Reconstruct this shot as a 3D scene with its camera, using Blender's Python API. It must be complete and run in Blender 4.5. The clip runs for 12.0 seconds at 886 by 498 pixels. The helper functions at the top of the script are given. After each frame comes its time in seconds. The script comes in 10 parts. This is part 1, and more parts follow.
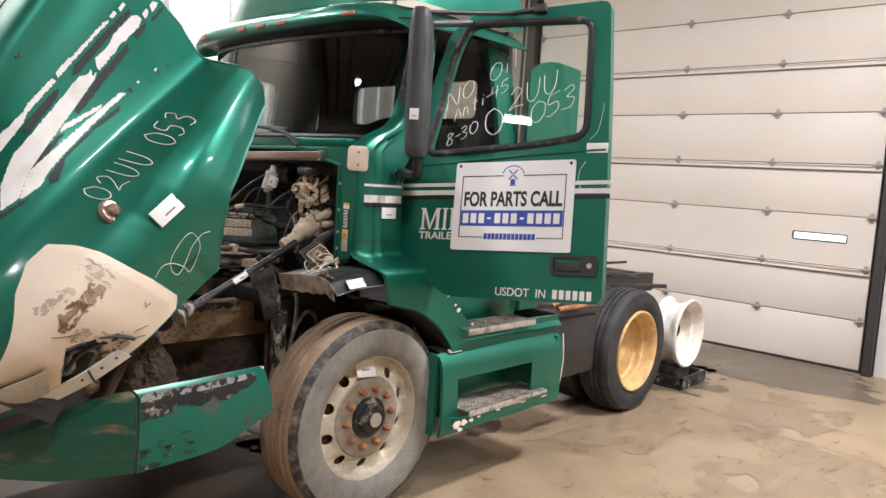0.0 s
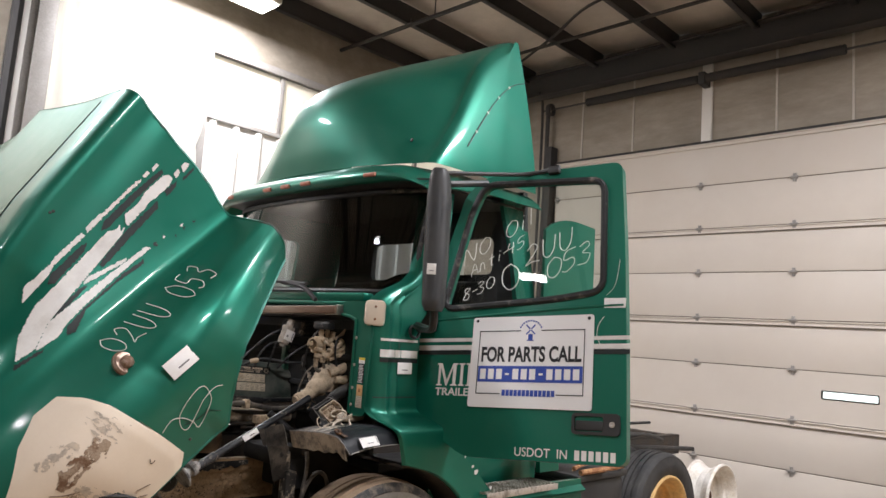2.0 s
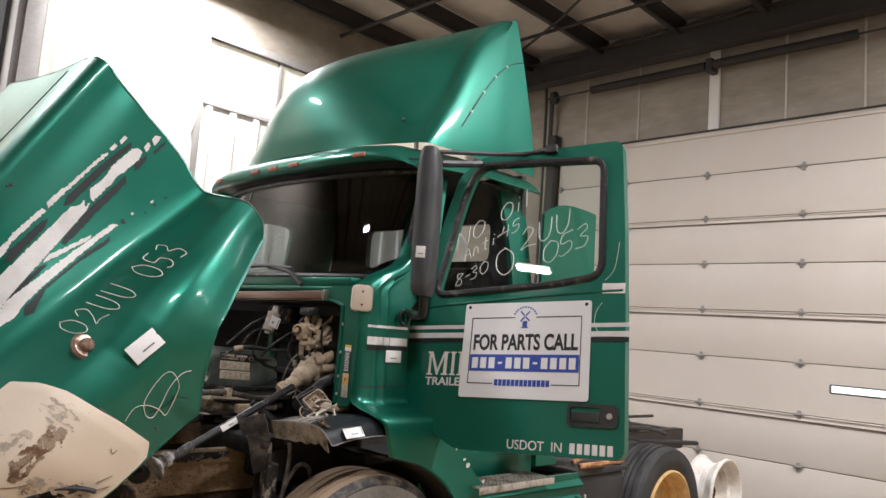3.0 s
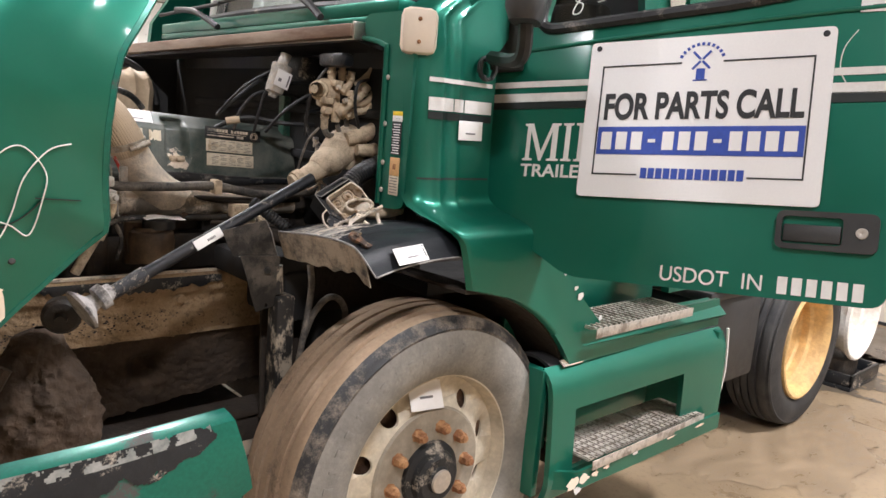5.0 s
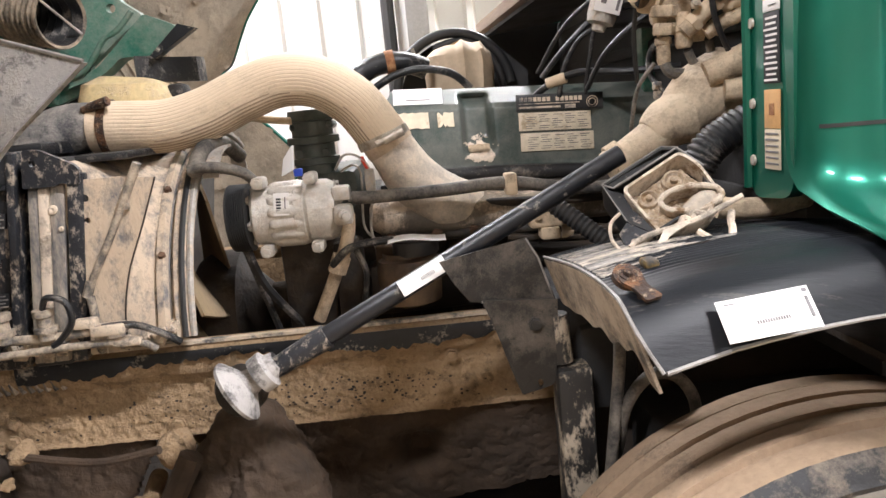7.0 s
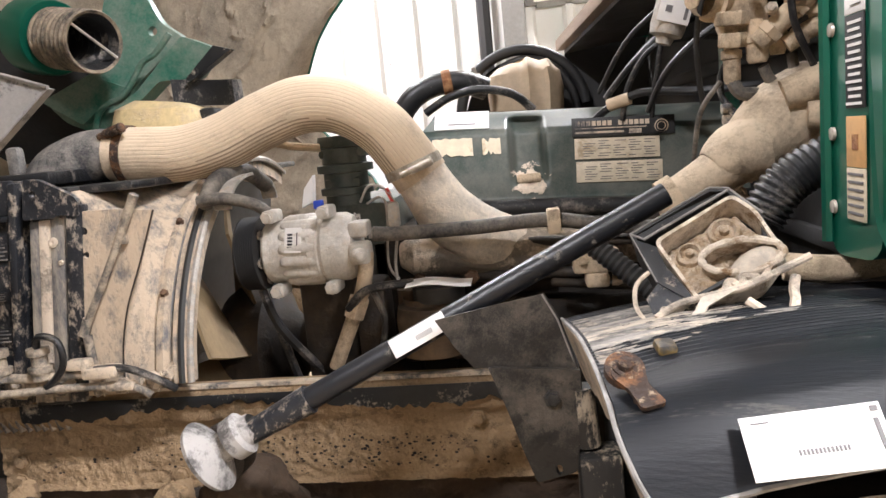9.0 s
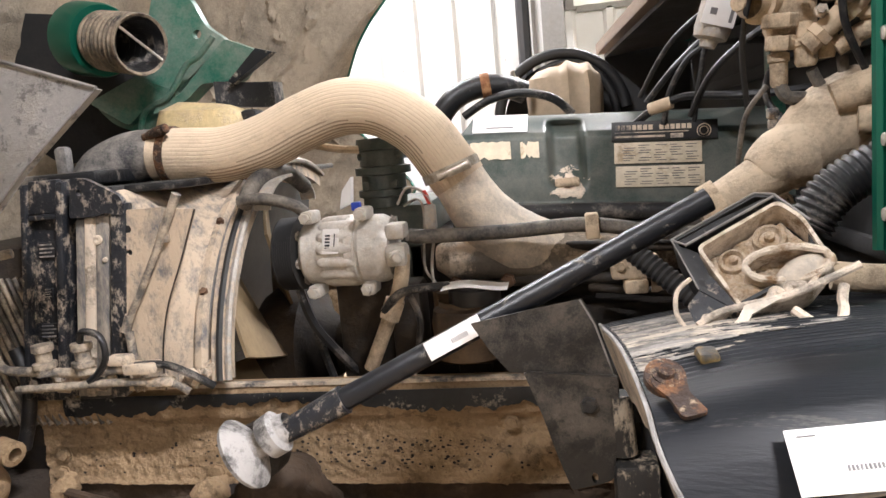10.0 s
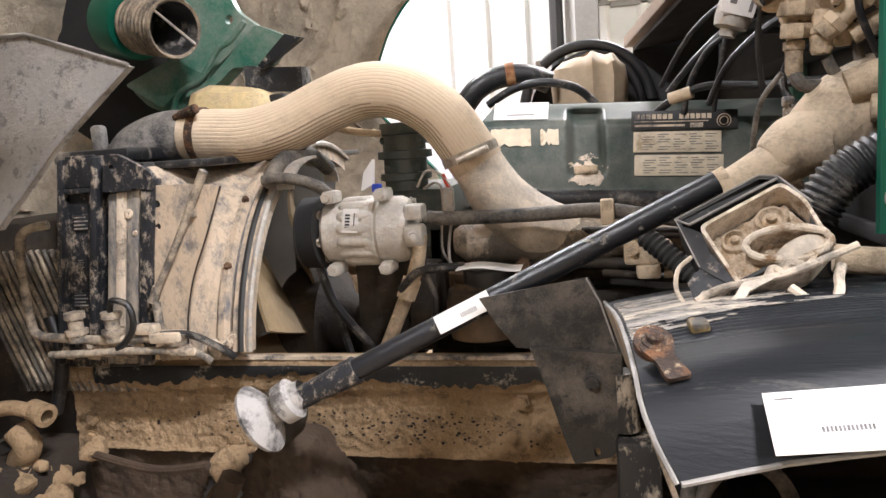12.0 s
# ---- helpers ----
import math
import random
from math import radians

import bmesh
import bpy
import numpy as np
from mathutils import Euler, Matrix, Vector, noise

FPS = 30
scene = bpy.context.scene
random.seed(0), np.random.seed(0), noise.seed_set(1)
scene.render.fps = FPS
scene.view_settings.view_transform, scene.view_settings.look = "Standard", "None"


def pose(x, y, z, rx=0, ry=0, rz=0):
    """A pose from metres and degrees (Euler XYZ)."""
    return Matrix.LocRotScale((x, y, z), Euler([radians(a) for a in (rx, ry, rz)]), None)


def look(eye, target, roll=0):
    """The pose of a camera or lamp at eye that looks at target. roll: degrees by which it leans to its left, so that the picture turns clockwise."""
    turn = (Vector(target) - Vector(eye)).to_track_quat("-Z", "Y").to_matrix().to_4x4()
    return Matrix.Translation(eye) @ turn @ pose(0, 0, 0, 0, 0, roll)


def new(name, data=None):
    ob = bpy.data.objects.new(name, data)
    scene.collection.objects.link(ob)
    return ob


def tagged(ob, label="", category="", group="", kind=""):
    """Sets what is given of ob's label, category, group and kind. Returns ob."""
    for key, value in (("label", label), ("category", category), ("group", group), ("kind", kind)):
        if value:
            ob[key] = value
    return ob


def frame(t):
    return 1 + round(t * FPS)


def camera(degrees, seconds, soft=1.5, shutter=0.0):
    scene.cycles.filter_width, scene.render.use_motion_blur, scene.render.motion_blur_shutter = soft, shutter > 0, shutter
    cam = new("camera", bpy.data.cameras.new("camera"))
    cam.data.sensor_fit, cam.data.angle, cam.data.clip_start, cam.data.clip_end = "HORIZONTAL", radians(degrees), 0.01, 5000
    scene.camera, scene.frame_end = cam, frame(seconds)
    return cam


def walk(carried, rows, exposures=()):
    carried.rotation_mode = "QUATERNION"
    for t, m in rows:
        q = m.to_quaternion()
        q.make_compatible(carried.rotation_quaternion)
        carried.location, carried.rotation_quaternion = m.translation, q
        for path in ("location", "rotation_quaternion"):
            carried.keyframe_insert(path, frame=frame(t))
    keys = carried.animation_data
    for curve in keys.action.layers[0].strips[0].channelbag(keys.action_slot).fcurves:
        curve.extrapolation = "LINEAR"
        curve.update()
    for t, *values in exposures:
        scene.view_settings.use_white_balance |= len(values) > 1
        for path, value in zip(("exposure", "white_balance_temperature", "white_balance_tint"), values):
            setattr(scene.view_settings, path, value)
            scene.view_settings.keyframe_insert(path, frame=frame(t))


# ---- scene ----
import collections
# the camera and its walk
cam = camera(63.4, 12.0, soft=1.5, shutter=0.0)
PATH = [
    (0, (-2.319, -2.492, 1.653), (-0.842, -1.156, 1.472), 3.9),
    (0.5, (-2.324, -2.482, 1.655), (-0.854, -1.128, 1.569), 3.9),
    (1, (-2.317, -2.485, 1.647), (-0.882, -1.109, 1.871), 4.0),
    (1.5, (-2.308, -2.486, 1.649), (-0.885, -1.102, 1.893), 4.3),
    (2, (-2.304, -2.479, 1.638), (-0.885, -1.092, 1.89), 4.2),
    (2.5, (-2.253, -2.483, 1.631), (-0.84, -1.089, 1.877), 4.4),
    (3, (-2.13, -2.415, 1.612), (-0.721, -1.015, 1.846), 4.5),
    (3.2, (-2.076, -2.325, 1.599), (-0.667, -0.924, 1.83), 4.6),
    (4.8, (-1.41, -1.508, 1.511), (0.005, -0.133, 1.183), 5.4),
    (5, (-1.329, -1.391, 1.508), (0.013, 0.051, 1.16), 4.6),
    (5.5, (-1.11, -1.244, 1.468), (-0.114, 0.445, 1.079), 1.3),
    (6, (-0.873, -1.083, 1.448), (-0.209, 0.763, 1.06), -1.7),
    (6.5, (-0.714, -0.925, 1.412), (-0.409, 1.016, 1.037), -4.1),
    (6.7, (-0.635, -0.844, 1.412), (-0.459, 1.112, 1.033), -5.2),
    (8.3, (-0.396, -0.575, 1.41), (-0.518, 1.395, 1.086), -5.6),
    (8.5, (-0.39, -0.565, 1.412), (-0.561, 1.403, 1.104), -5.8),
    (9, (-0.383, -0.563, 1.414), (-0.628, 1.399, 1.118), -5.7),
    (9.5, (-0.381, -0.561, 1.411), (-0.677, 1.397, 1.125), -5.5),
    (10, (-0.386, -0.56, 1.412), (-0.727, 1.392, 1.136), -5.2),
    (10.5, (-0.393, -0.563, 1.412), (-0.763, 1.385, 1.146), -4.9),
    (11, (-0.388, -0.565, 1.412), (-0.781, 1.38, 1.16), -4.6),
    (11.5, (-0.372, -0.57, 1.411), (-0.78, 1.372, 1.164), -4.4),
    (12, (-0.357, -0.588, 1.389), (-0.782, 1.346, 1.108), -4.1),
]
walk(cam, [(t, look(eye, target, roll)) for t, eye, target, roll in PATH], [(0, -0.1), (0.6, -0.3), (1.2, -0.5), (3.2, -0.5), (5.0, 0.10), (6.0, 0.54), (6.5, 0.58), (8.5, 0.54), (12, 0.50)])

# ---- world and lights ----
world = bpy.data.worlds.new("overcast_sky")
scene.world = world
world.use_nodes = True
wn = world.node_tree.nodes
sky = wn.new("ShaderNodeTexSky")
sky.sky_type = "NISHITA"
sky.sun_disc = False
sky.sun_elevation, sky.sun_rotation = radians(42), radians(20)
wn["Background"].inputs["Strength"].default_value = 0.15
world.node_tree.links.new(sky.outputs[0], wn["Background"].inputs["Color"])

# the three at negative y are unseen, added to balance the brightness
LAMPS = [  # x, y, z, watts, length along x, length along y
    (1.15, 4.55, 5.25, 330, 1.25, 0.34),
    (-2.6, 4.0, 5.25, 340, 1.25, 0.34),
    (-6.7, 1.4, 5.25, 110, 0.22, 0.62),
    (2.3, -2.3, 5.25, 450, 1.25, 0.34),
    (-2.2, -3.2, 5.25, 265, 1.25, 0.34),
    (4.4, -6.4, 5.25, 220, 1.25, 0.34),
]
for lx, ly, lz, watts, ax, ay in LAMPS:
    lamp = new("lamp", bpy.data.lights.new("lamp", "AREA"))
    lamp.data.shape, lamp.data.size, lamp.data.size_y = "RECTANGLE", ax, ay
    lamp.data.energy, lamp.data.color = watts, (0.97, 0.96, 1.02)
    lamp.matrix_world = pose(lx, ly, lz - 0.03)

# ---- materials ----
def material(name, colour, rough=0.5, metal=0.0, second=None, amount=0.5, size=4.0, hard=0.12, bump=0.15, grain=60.0,
             dust=None, dusty=0.0, coat=0.0, up=0.0, vary=0.0, stretch=(1, 1, 1), crisp=0.055, mottle=1.0, specks=None, relief=0.0, coat_rough=0.08):
    """Two-scale surface: base colour, stains of a second colour, settled dust, fine relief. size: stains a metre."""
    m = bpy.data.materials.new(name)
    m.use_nodes = True
    nt = m.node_tree
    N, L = nt.nodes, nt.links
    b = N["Principled BSDF"]
    co = N.new("ShaderNodeTexCoord")
    mp = N.new("ShaderNodeMapping")
    mp.inputs["Scale"].default_value = stretch
    L.new(co.outputs["Object"], mp.inputs["Vector"])

    def tex(scale, detail=6.0, rough_=0.6):
        n = N.new("ShaderNodeTexNoise")
        n.inputs["Scale"].default_value, n.inputs["Detail"].default_value = scale, detail
        n.inputs["Roughness"].default_value = rough_
        L.new(mp.outputs[0], n.inputs["Vector"])
        return n

    def ramp(src, lo, hi):
        r = N.new("ShaderNodeMapRange")
        r.inputs["From Min"].default_value, r.inputs["From Max"].default_value = lo, hi
        L.new(src, r.inputs["Value"])
        return r.outputs["Result"]

    def mix(fac, a, c, mode="MIX"):
        x = N.new("ShaderNodeMix")
        x.data_type, x.blend_type = "RGBA", mode
        if isinstance(fac, float):
            x.inputs["Factor"].default_value = fac
        else:
            L.new(fac, x.inputs["Factor"])
        for k, v in (("A", a), ("B", c)):
            sock = [i for i in x.inputs if i.name == k and i.type == "RGBA"][0]
            if isinstance(v, tuple):
                sock.default_value = (*v, 1)
            else:
                L.new(v, sock)
        return [o for o in x.outputs if o.type == "RGBA"][0]

    def speckled(src, k):
        """Breaks the edge of a stain into specks."""
        n = tex(grain * 2.3 + 40, 3.0, 0.7)
        a = N.new("ShaderNodeMath")
        a.operation = "MULTIPLY_ADD"
        L.new(n.outputs["Fac"], a.inputs[0])
        a.inputs[1].default_value = k
        L.new(src, a.inputs[2])
        c = N.new("ShaderNodeMath")
        c.operation = "SUBTRACT"
        L.new(a.outputs[0], c.inputs[0])
        c.inputs[1].default_value = k / 2
        return c.outputs[0]

    fine = tex(grain, 4.0)
    base = mix(ramp(fine.outputs["Fac"], 0.3, 0.7), tuple(c * (1 - 0.14 * mottle) for c in colour), tuple(min(1, c * (1 + 0.12 * mottle)) for c in colour))
    if vary:
        oi = N.new("ShaderNodeObjectInfo")
        base = mix(ramp(oi.outputs["Random"], 0.0, 1.0), base, tuple(c * (1 - vary) for c in colour))
    rgh = None
    if second:
        st = tex(size, 9.0, 0.68)
        mid = 0.5 + (0.5 - amount) * 0.5
        f = ramp(speckled(st.outputs["Fac"], 0.10), mid - hard / 2, mid + hard / 2)
        base = mix(f, base, second)
        rgh = f
    if dust:
        dn = tex(size * 1.7 + 1.3, 12.0, 0.70)
        mid = 0.5 + (0.5 - dusty) * 0.55
        f = ramp(speckled(dn.outputs["Fac"], 0.22), mid - crisp, mid + crisp)
        if up:
            ge = N.new("ShaderNodeNewGeometry")
            se = N.new("ShaderNodeSeparateXYZ")
            L.new(ge.outputs["Normal"], se.inputs[0])
            ad = N.new("ShaderNodeMath")
            ad.operation, ad.use_clamp = "MULTIPLY_ADD", True
            L.new(se.outputs["Z"], ad.inputs[0])
            ad.inputs[1].default_value = up
            L.new(f, ad.inputs[2])
            f = ad.outputs[0]
        base = mix(f, base, dust)
        rgh = f
        relief = relief or 0.8
    if specks is None:
        specks = 0.16 if dust else 0.0
    if specks:
        sp = ramp(tex(34, 10.0, 0.72).outputs["Fac"], 0.535, 0.60)
        k = N.new("ShaderNodeMath")
        k.operation = "MULTIPLY"
        L.new(sp, k.inputs[0])
        k.inputs[1].default_value = specks
        base = mix(k.outputs[0], base, tuple(0.25 * c for c in colour))
    L.new(base, b.inputs["Base Color"])
    b.inputs["Metallic"].default_value = metal
    if rgh is not None:
        r2 = N.new("ShaderNodeMapRange")
        r2.inputs["To Min"].default_value, r2.inputs["To Max"].default_value = rough, min(1.0, max(rough, 0.72))
        L.new(rgh, r2.inputs["Value"])
        L.new(r2.outputs[0], b.inputs["Roughness"])
        if metal > 0:
            r3 = N.new("ShaderNodeMapRange")
            r3.inputs["To Min"].default_value, r3.inputs["To Max"].default_value = metal, 0.0
            L.new(rgh, r3.inputs["Value"])
            L.new(r3.outputs[0], b.inputs["Metallic"])
    else:
        r2 = N.new("ShaderNodeMapRange")
        r2.inputs["To Min"].default_value, r2.inputs["To Max"].default_value = max(0.02, rough - 0.06), min(1, rough + 0.08)
        L.new(tex(size * 0.8 + 0.7, 6.0).outputs["Fac"], r2.inputs["Value"])
        L.new(r2.outputs[0], b.inputs["Roughness"])
    b.inputs["Coat Weight"].default_value = coat
    b.inputs["Coat Roughness"].default_value = coat_rough
    if bump:
        bp = N.new("ShaderNodeBump")
        bp.inputs["Strength"].default_value, bp.inputs["Distance"].default_value = bump, 0.004
        L.new(fine.outputs["Fac"], bp.inputs["Height"])
        last = bp
        if relief:
            # caked dirt stands proud of the surface, with lumps of its own
            lump_ = tex(size * 4 + 10, 8.0, 0.65)
            ad2 = N.new("ShaderNodeMath")
            ad2.operation = "ADD"
            L.new(lump_.outputs["Fac"], ad2.inputs[0])
            L.new(rgh, ad2.inputs[1]) if rgh is not None else None
            b2 = N.new("ShaderNodeBump")
            b2.inputs["Strength"].default_value, b2.inputs["Distance"].default_value = min(1.0, 0.55 * relief), 0.0035
            L.new(ad2.outputs[0], b2.inputs["Height"])
            L.new(bp.outputs[0], b2.inputs["Normal"])
            last = b2
        L.new(last.outputs[0], b.inputs["Normal"])
    return m


DUST_PALE = (0.62, 0.51, 0.385)
GREEN = material("green_paint", (0.004, 0.150, 0.096), 0.25, 0.90, second=(0.004, 0.128, 0.082), amount=0.4, size=1.2, hard=0.7, bump=0.012, grain=300, coat=0.55, coat_rough=0.10, mottle=0.15)
GREEN_WORN = material("worn_green_paint", (0.003, 0.125, 0.085), 0.34, 0.3, second=(0.06, 0.055, 0.05), amount=0.32, size=5, hard=0.05, bump=0.05, grain=120, coat=0.2)
GREEN_DARK = material("dusty_inner_green", (0.004, 0.12, 0.078), 0.4, 0.1, specks=0.1, relief=0.3, dust=(0.30, 0.295, 0.25), dusty=0.37, size=3.2, bump=0.1, coat=0.1, crisp=0.22)
WHITE_DECAL = material("white_vinyl", (0.72, 0.70, 0.67), 0.4, bump=0.02, second=(0.55, 0.52, 0.48), amount=0.3, size=8, hard=0.3, mottle=0.15)
BLACK_DECAL = material("black_vinyl", (0.007, 0.012, 0.011), 0.55, bump=0.02)
BEIGE = material("beige_primer", (0.80, 0.69, 0.56), 0.45, second=(0.72, 0.60, 0.47), amount=0.45, size=2.5, hard=0.5, bump=0.05, grain=90, mottle=0.15)
SCAR = material("bare_brown_fibreglass", (0.16, 0.085, 0.045), 0.85, second=(0.36, 0.27, 0.19), amount=0.5, size=22, bump=0.5, grain=140)
BLACK = material("black_plastic", (0.018, 0.018, 0.019), 0.42, bump=0.1, grain=180, second=(0.045, 0.043, 0.04), amount=0.4, size=6, hard=0.4)
BLACK_DUSTY = material("dusty_black_plastic", (0.013, 0.014, 0.016), 0.34, dust=(0.34, 0.30, 0.255), dusty=0.30, size=5, bump=0.12, grain=120, up=0.05, stretch=(1, 3, 1), crisp=0.08)
GUARD = material("scuffed_black_guard_plastic", (0.007, 0.008, 0.010), 0.42, second=(0.017, 0.018, 0.021), amount=0.40, size=6, hard=0.35, dust=(0.15, 0.138, 0.122), dusty=0.17, bump=0.15, grain=90, stretch=(0.5, 5, 1), crisp=0.09, specks=0.0, relief=0.15)
BLACK_STEEL = material("dusty_black_steel", (0.016, 0.018, 0.021), 0.36, 0.2, dust=(0.46, 0.40, 0.32), dusty=0.30, size=8, bump=0.15, up=0.03, crisp=0.05)
STRUT = material("scuffed_black_strut", (0.012, 0.013, 0.016), 0.36, 0.0, dust=(0.34, 0.30, 0.25), dusty=0.27, size=14, bump=0.15, crisp=0.04, relief=0.5)
RUBBER = material("black_rubber", (0.014, 0.014, 0.015), 0.5, bump=0.1, dust=(0.16, 0.14, 0.12), dusty=0.3, size=6, specks=0.0, relief=0.3)
TYRE_SIDE = material("worn_tyre_sidewall", (0.26, 0.24, 0.205), 0.75, second=(0.12, 0.11, 0.098), amount=0.40, size=5, hard=0.35, bump=0.35, grain=90, stretch=(1, 0.6, 1))
TYRE_TREAD = material("muddy_tyre_tread", (0.35, 0.245, 0.16), 0.85, second=(0.25, 0.17, 0.108), amount=0.4, size=3, hard=0.5, dust=(0.045, 0.038, 0.033), dusty=0.20, bump=0.4, grain=70, crisp=0.10, specks=0.1)
TYRE_BLACK = material("black_tyre", (0.018, 0.018, 0.019), 0.7, second=(0.05, 0.047, 0.043), amount=0.42, size=7, hard=0.3, bump=0.25)
RIM_STEEL = material("tarnished_wheel_steel", (0.60, 0.53, 0.41), 0.42, 0.25, second=(0.34, 0.29, 0.22), amount=0.38, size=9, hard=0.4, bump=0.15)
RUST = material("rusty_steel", (0.24, 0.10, 0.042), 0.85, second=(0.42, 0.22, 0.10), amount=0.5, size=30, bump=0.5, grain=160)
RUST_DARK = material("dark_rusty_steel", (0.07, 0.036, 0.02), 0.9, second=(0.15, 0.085, 0.05), amount=0.5, size=9, bump=0.5)
YELLOW_RIM = material("yellow_wheel_paint", (0.70, 0.46, 0.19), 0.55, second=(0.40, 0.25, 0.11), amount=0.4, size=8, hard=0.3, bump=0.15)
WHITE_RIM = material("white_wheel_paint", (0.78, 0.74, 0.68), 0.45, second=(0.55, 0.46, 0.34), amount=0.28, size=7, hard=0.3, bump=0.08)
ALU = material("dusty_cast_aluminium", (0.50, 0.465, 0.42), 0.5, 0.25, second=(0.28, 0.25, 0.21), amount=0.36, size=24, hard=0.25, dust=(0.50, 0.415, 0.32), dusty=0.38, bump=0.2, grain=150)
STEEL = material("worn_step_aluminium", (0.55, 0.50, 0.44), 0.45, 0.45, second=(0.24, 0.20, 0.16), amount=0.4, size=14, bump=0.2)
DUSTY_METAL = material("dust_caked_metal", (0.10, 0.10, 0.105), 0.55, 0.2, dust=DUST_PALE, dusty=0.58, size=7, bump=0.35, grain=70, crisp=0.07)
SAND = material("sand_dust_coating", (0.17, 0.13, 0.095), 0.9, second=(0.38, 0.29, 0.20), amount=0.5, size=14, hard=0.3, dust=(0.62, 0.485, 0.335), dusty=0.62, bump=0.4, grain=120, crisp=0.11, relief=1.0)
SAND_HOSE = material("sand_dusted_silicone", (0.70, 0.565, 0.41), 0.85, specks=0.0, relief=0.2, second=(0.60, 0.475, 0.335), amount=0.35, size=4, hard=0.5, dust=(0.26, 0.195, 0.135), dusty=0.25, crisp=0.14, stretch=(0.6, 1, 1), bump=0.1, grain=160, mottle=0.35)
MUD = material("caked_mud", (0.38, 0.262, 0.152), 0.95, second=(0.27, 0.18, 0.10), amount=0.36, size=7, hard=0.3, dust=(0.10, 0.068, 0.042), dusty=0.20, crisp=0.07, bump=1.0, grain=170, specks=0.5, relief=1.2)
# dry mud below the rail, coloured darker for the shade there
MUD_SHADE = material("dark_dry_mud", (0.088, 0.057, 0.036), 0.95, second=(0.044, 0.030, 0.020), amount=0.48, size=7, hard=0.3, bump=1.0, grain=60, relief=1.4)
# mud on underside parts, blackened to give the deep shade of the gaps
MUD_DEEP_SHADE = material("blackened_oily_mud", (0.040, 0.028, 0.019), 0.9, second=(0.022, 0.016, 0.012), amount=0.5, size=6, hard=0.3, bump=1.0, grain=50, relief=1.0)
GRIME = material("oily_engine_grime", (0.022, 0.018, 0.015), 0.6, second=(0.06, 0.042, 0.027), amount=0.42, size=9, hard=0.2, bump=0.5, relief=1.0)
ENGINE_GREEN = material("dark_green_engine_paint", (0.036, 0.054, 0.047), 0.36, 0.1, specks=0.0, relief=0.1, dust=(0.17, 0.16, 0.135), dusty=0.34, size=4, crisp=0.2, bump=0.08, grain=140, coat=0.2)
FIBRE = material("dusty_fibreglass_underside", (0.20, 0.17, 0.135), 0.85, second=(0.12, 0.105, 0.09), amount=0.36, size=2.6, hard=0.35, dust=(0.47, 0.385, 0.285), dusty=0.62, bump=0.9, grain=70, crisp=0.16, specks=0.15, relief=1.6)
TANK = material("yellowed_tank_plastic", (0.66, 0.52, 0.28), 0.5, dust=(0.55, 0.43, 0.28), dusty=0.4, size=5, bump=0.05)
TANK_SAND = material("dusted_white_tank_plastic", (0.60, 0.47, 0.325), 0.6, second=(0.48, 0.36, 0.24), amount=0.4, size=6, hard=0.4, bump=0.1)
PAPER = material("white_label_paper", (0.80, 0.78, 0.76), 0.55, bump=0.03, second=(0.70, 0.66, 0.61), amount=0.3, size=9, hard=0.4, mottle=0.15)
OLD_PAPER = material("yellowed_label", (0.58, 0.50, 0.37), 0.55, second=(0.36, 0.27, 0.17), amount=0.3, size=18, hard=0.1, bump=0.05)
ORANGE_PAPER = material("faded_orange_label", (0.62, 0.36, 0.15), 0.55, second=(0.45, 0.27, 0.13), amount=0.35, size=30, hard=0.2, bump=0.03)
INK = material("black_ink", (0.02, 0.02, 0.022), 0.6, bump=0)
INK_GREY = material("grey_ink", (0.16, 0.15, 0.15), 0.6, bump=0)
BLUE = material("blue_print", (0.03, 0.07, 0.36), 0.45, bump=0)
SIGN_WHITE = material("white_sign_plastic", (0.80, 0.78, 0.77), 0.35, bump=0.02, grain=200, mottle=0.15)
CHALK = material("white_paint_marker", (0.66, 0.67, 0.62), 0.8, bump=0.2)
YELLOW = material("yellow_print", (0.75, 0.55, 0.03), 0.5, bump=0)
AMBER = material("faded_amber_lens", (0.36, 0.10, 0.055), 0.3, bump=0.05, second=(0.50, 0.25, 0.18), amount=0.4, size=30, hard=0.3)
RED = material("red_plastic", (0.6, 0.05, 0.03), 0.4, bump=0)
BLUE_PLASTIC = material("blue_plastic", (0.02, 0.06, 0.42), 0.4, bump=0.05)
CHROME = material("dull_bright_metal", (0.62, 0.58, 0.53), 0.28, 0.9, bump=0.1, second=(0.40, 0.34, 0.27), amount=0.35, size=9, hard=0.3)
WOODY = material("brown_stained_trim", (0.17, 0.10, 0.065), 0.5, second=(0.42, 0.33, 0.25), amount=0.42, size=9, hard=0.25, bump=0.2, stretch=(1, 0.15, 1))
RUSTED_GREEN = material("rust_streaked_green_paint", (0.003, 0.085, 0.055), 0.34, 0.2, second=(0.004, 0.065, 0.042), amount=0.45, size=2, hard=0.4, dust=(0.26, 0.11, 0.035), dusty=0.27, crisp=0.07, bump=0.05, grain=120, coat=0.2, stretch=(0.5, 0.5, 2.5))
CLOTH = material("dark_grey_upholstery", (0.045, 0.043, 0.042), 0.9, bump=0.3, grain=220)
CONCRETE = material("stained_sealed_concrete", (0.33, 0.238, 0.147), 0.16, second=(0.170, 0.118, 0.072), amount=0.46, size=0.9, hard=0.45, dust=(0.42, 0.315, 0.20), dusty=0.38, crisp=0.30, bump=0.06, grain=40, vary=0.1, specks=0.30, relief=0.06)
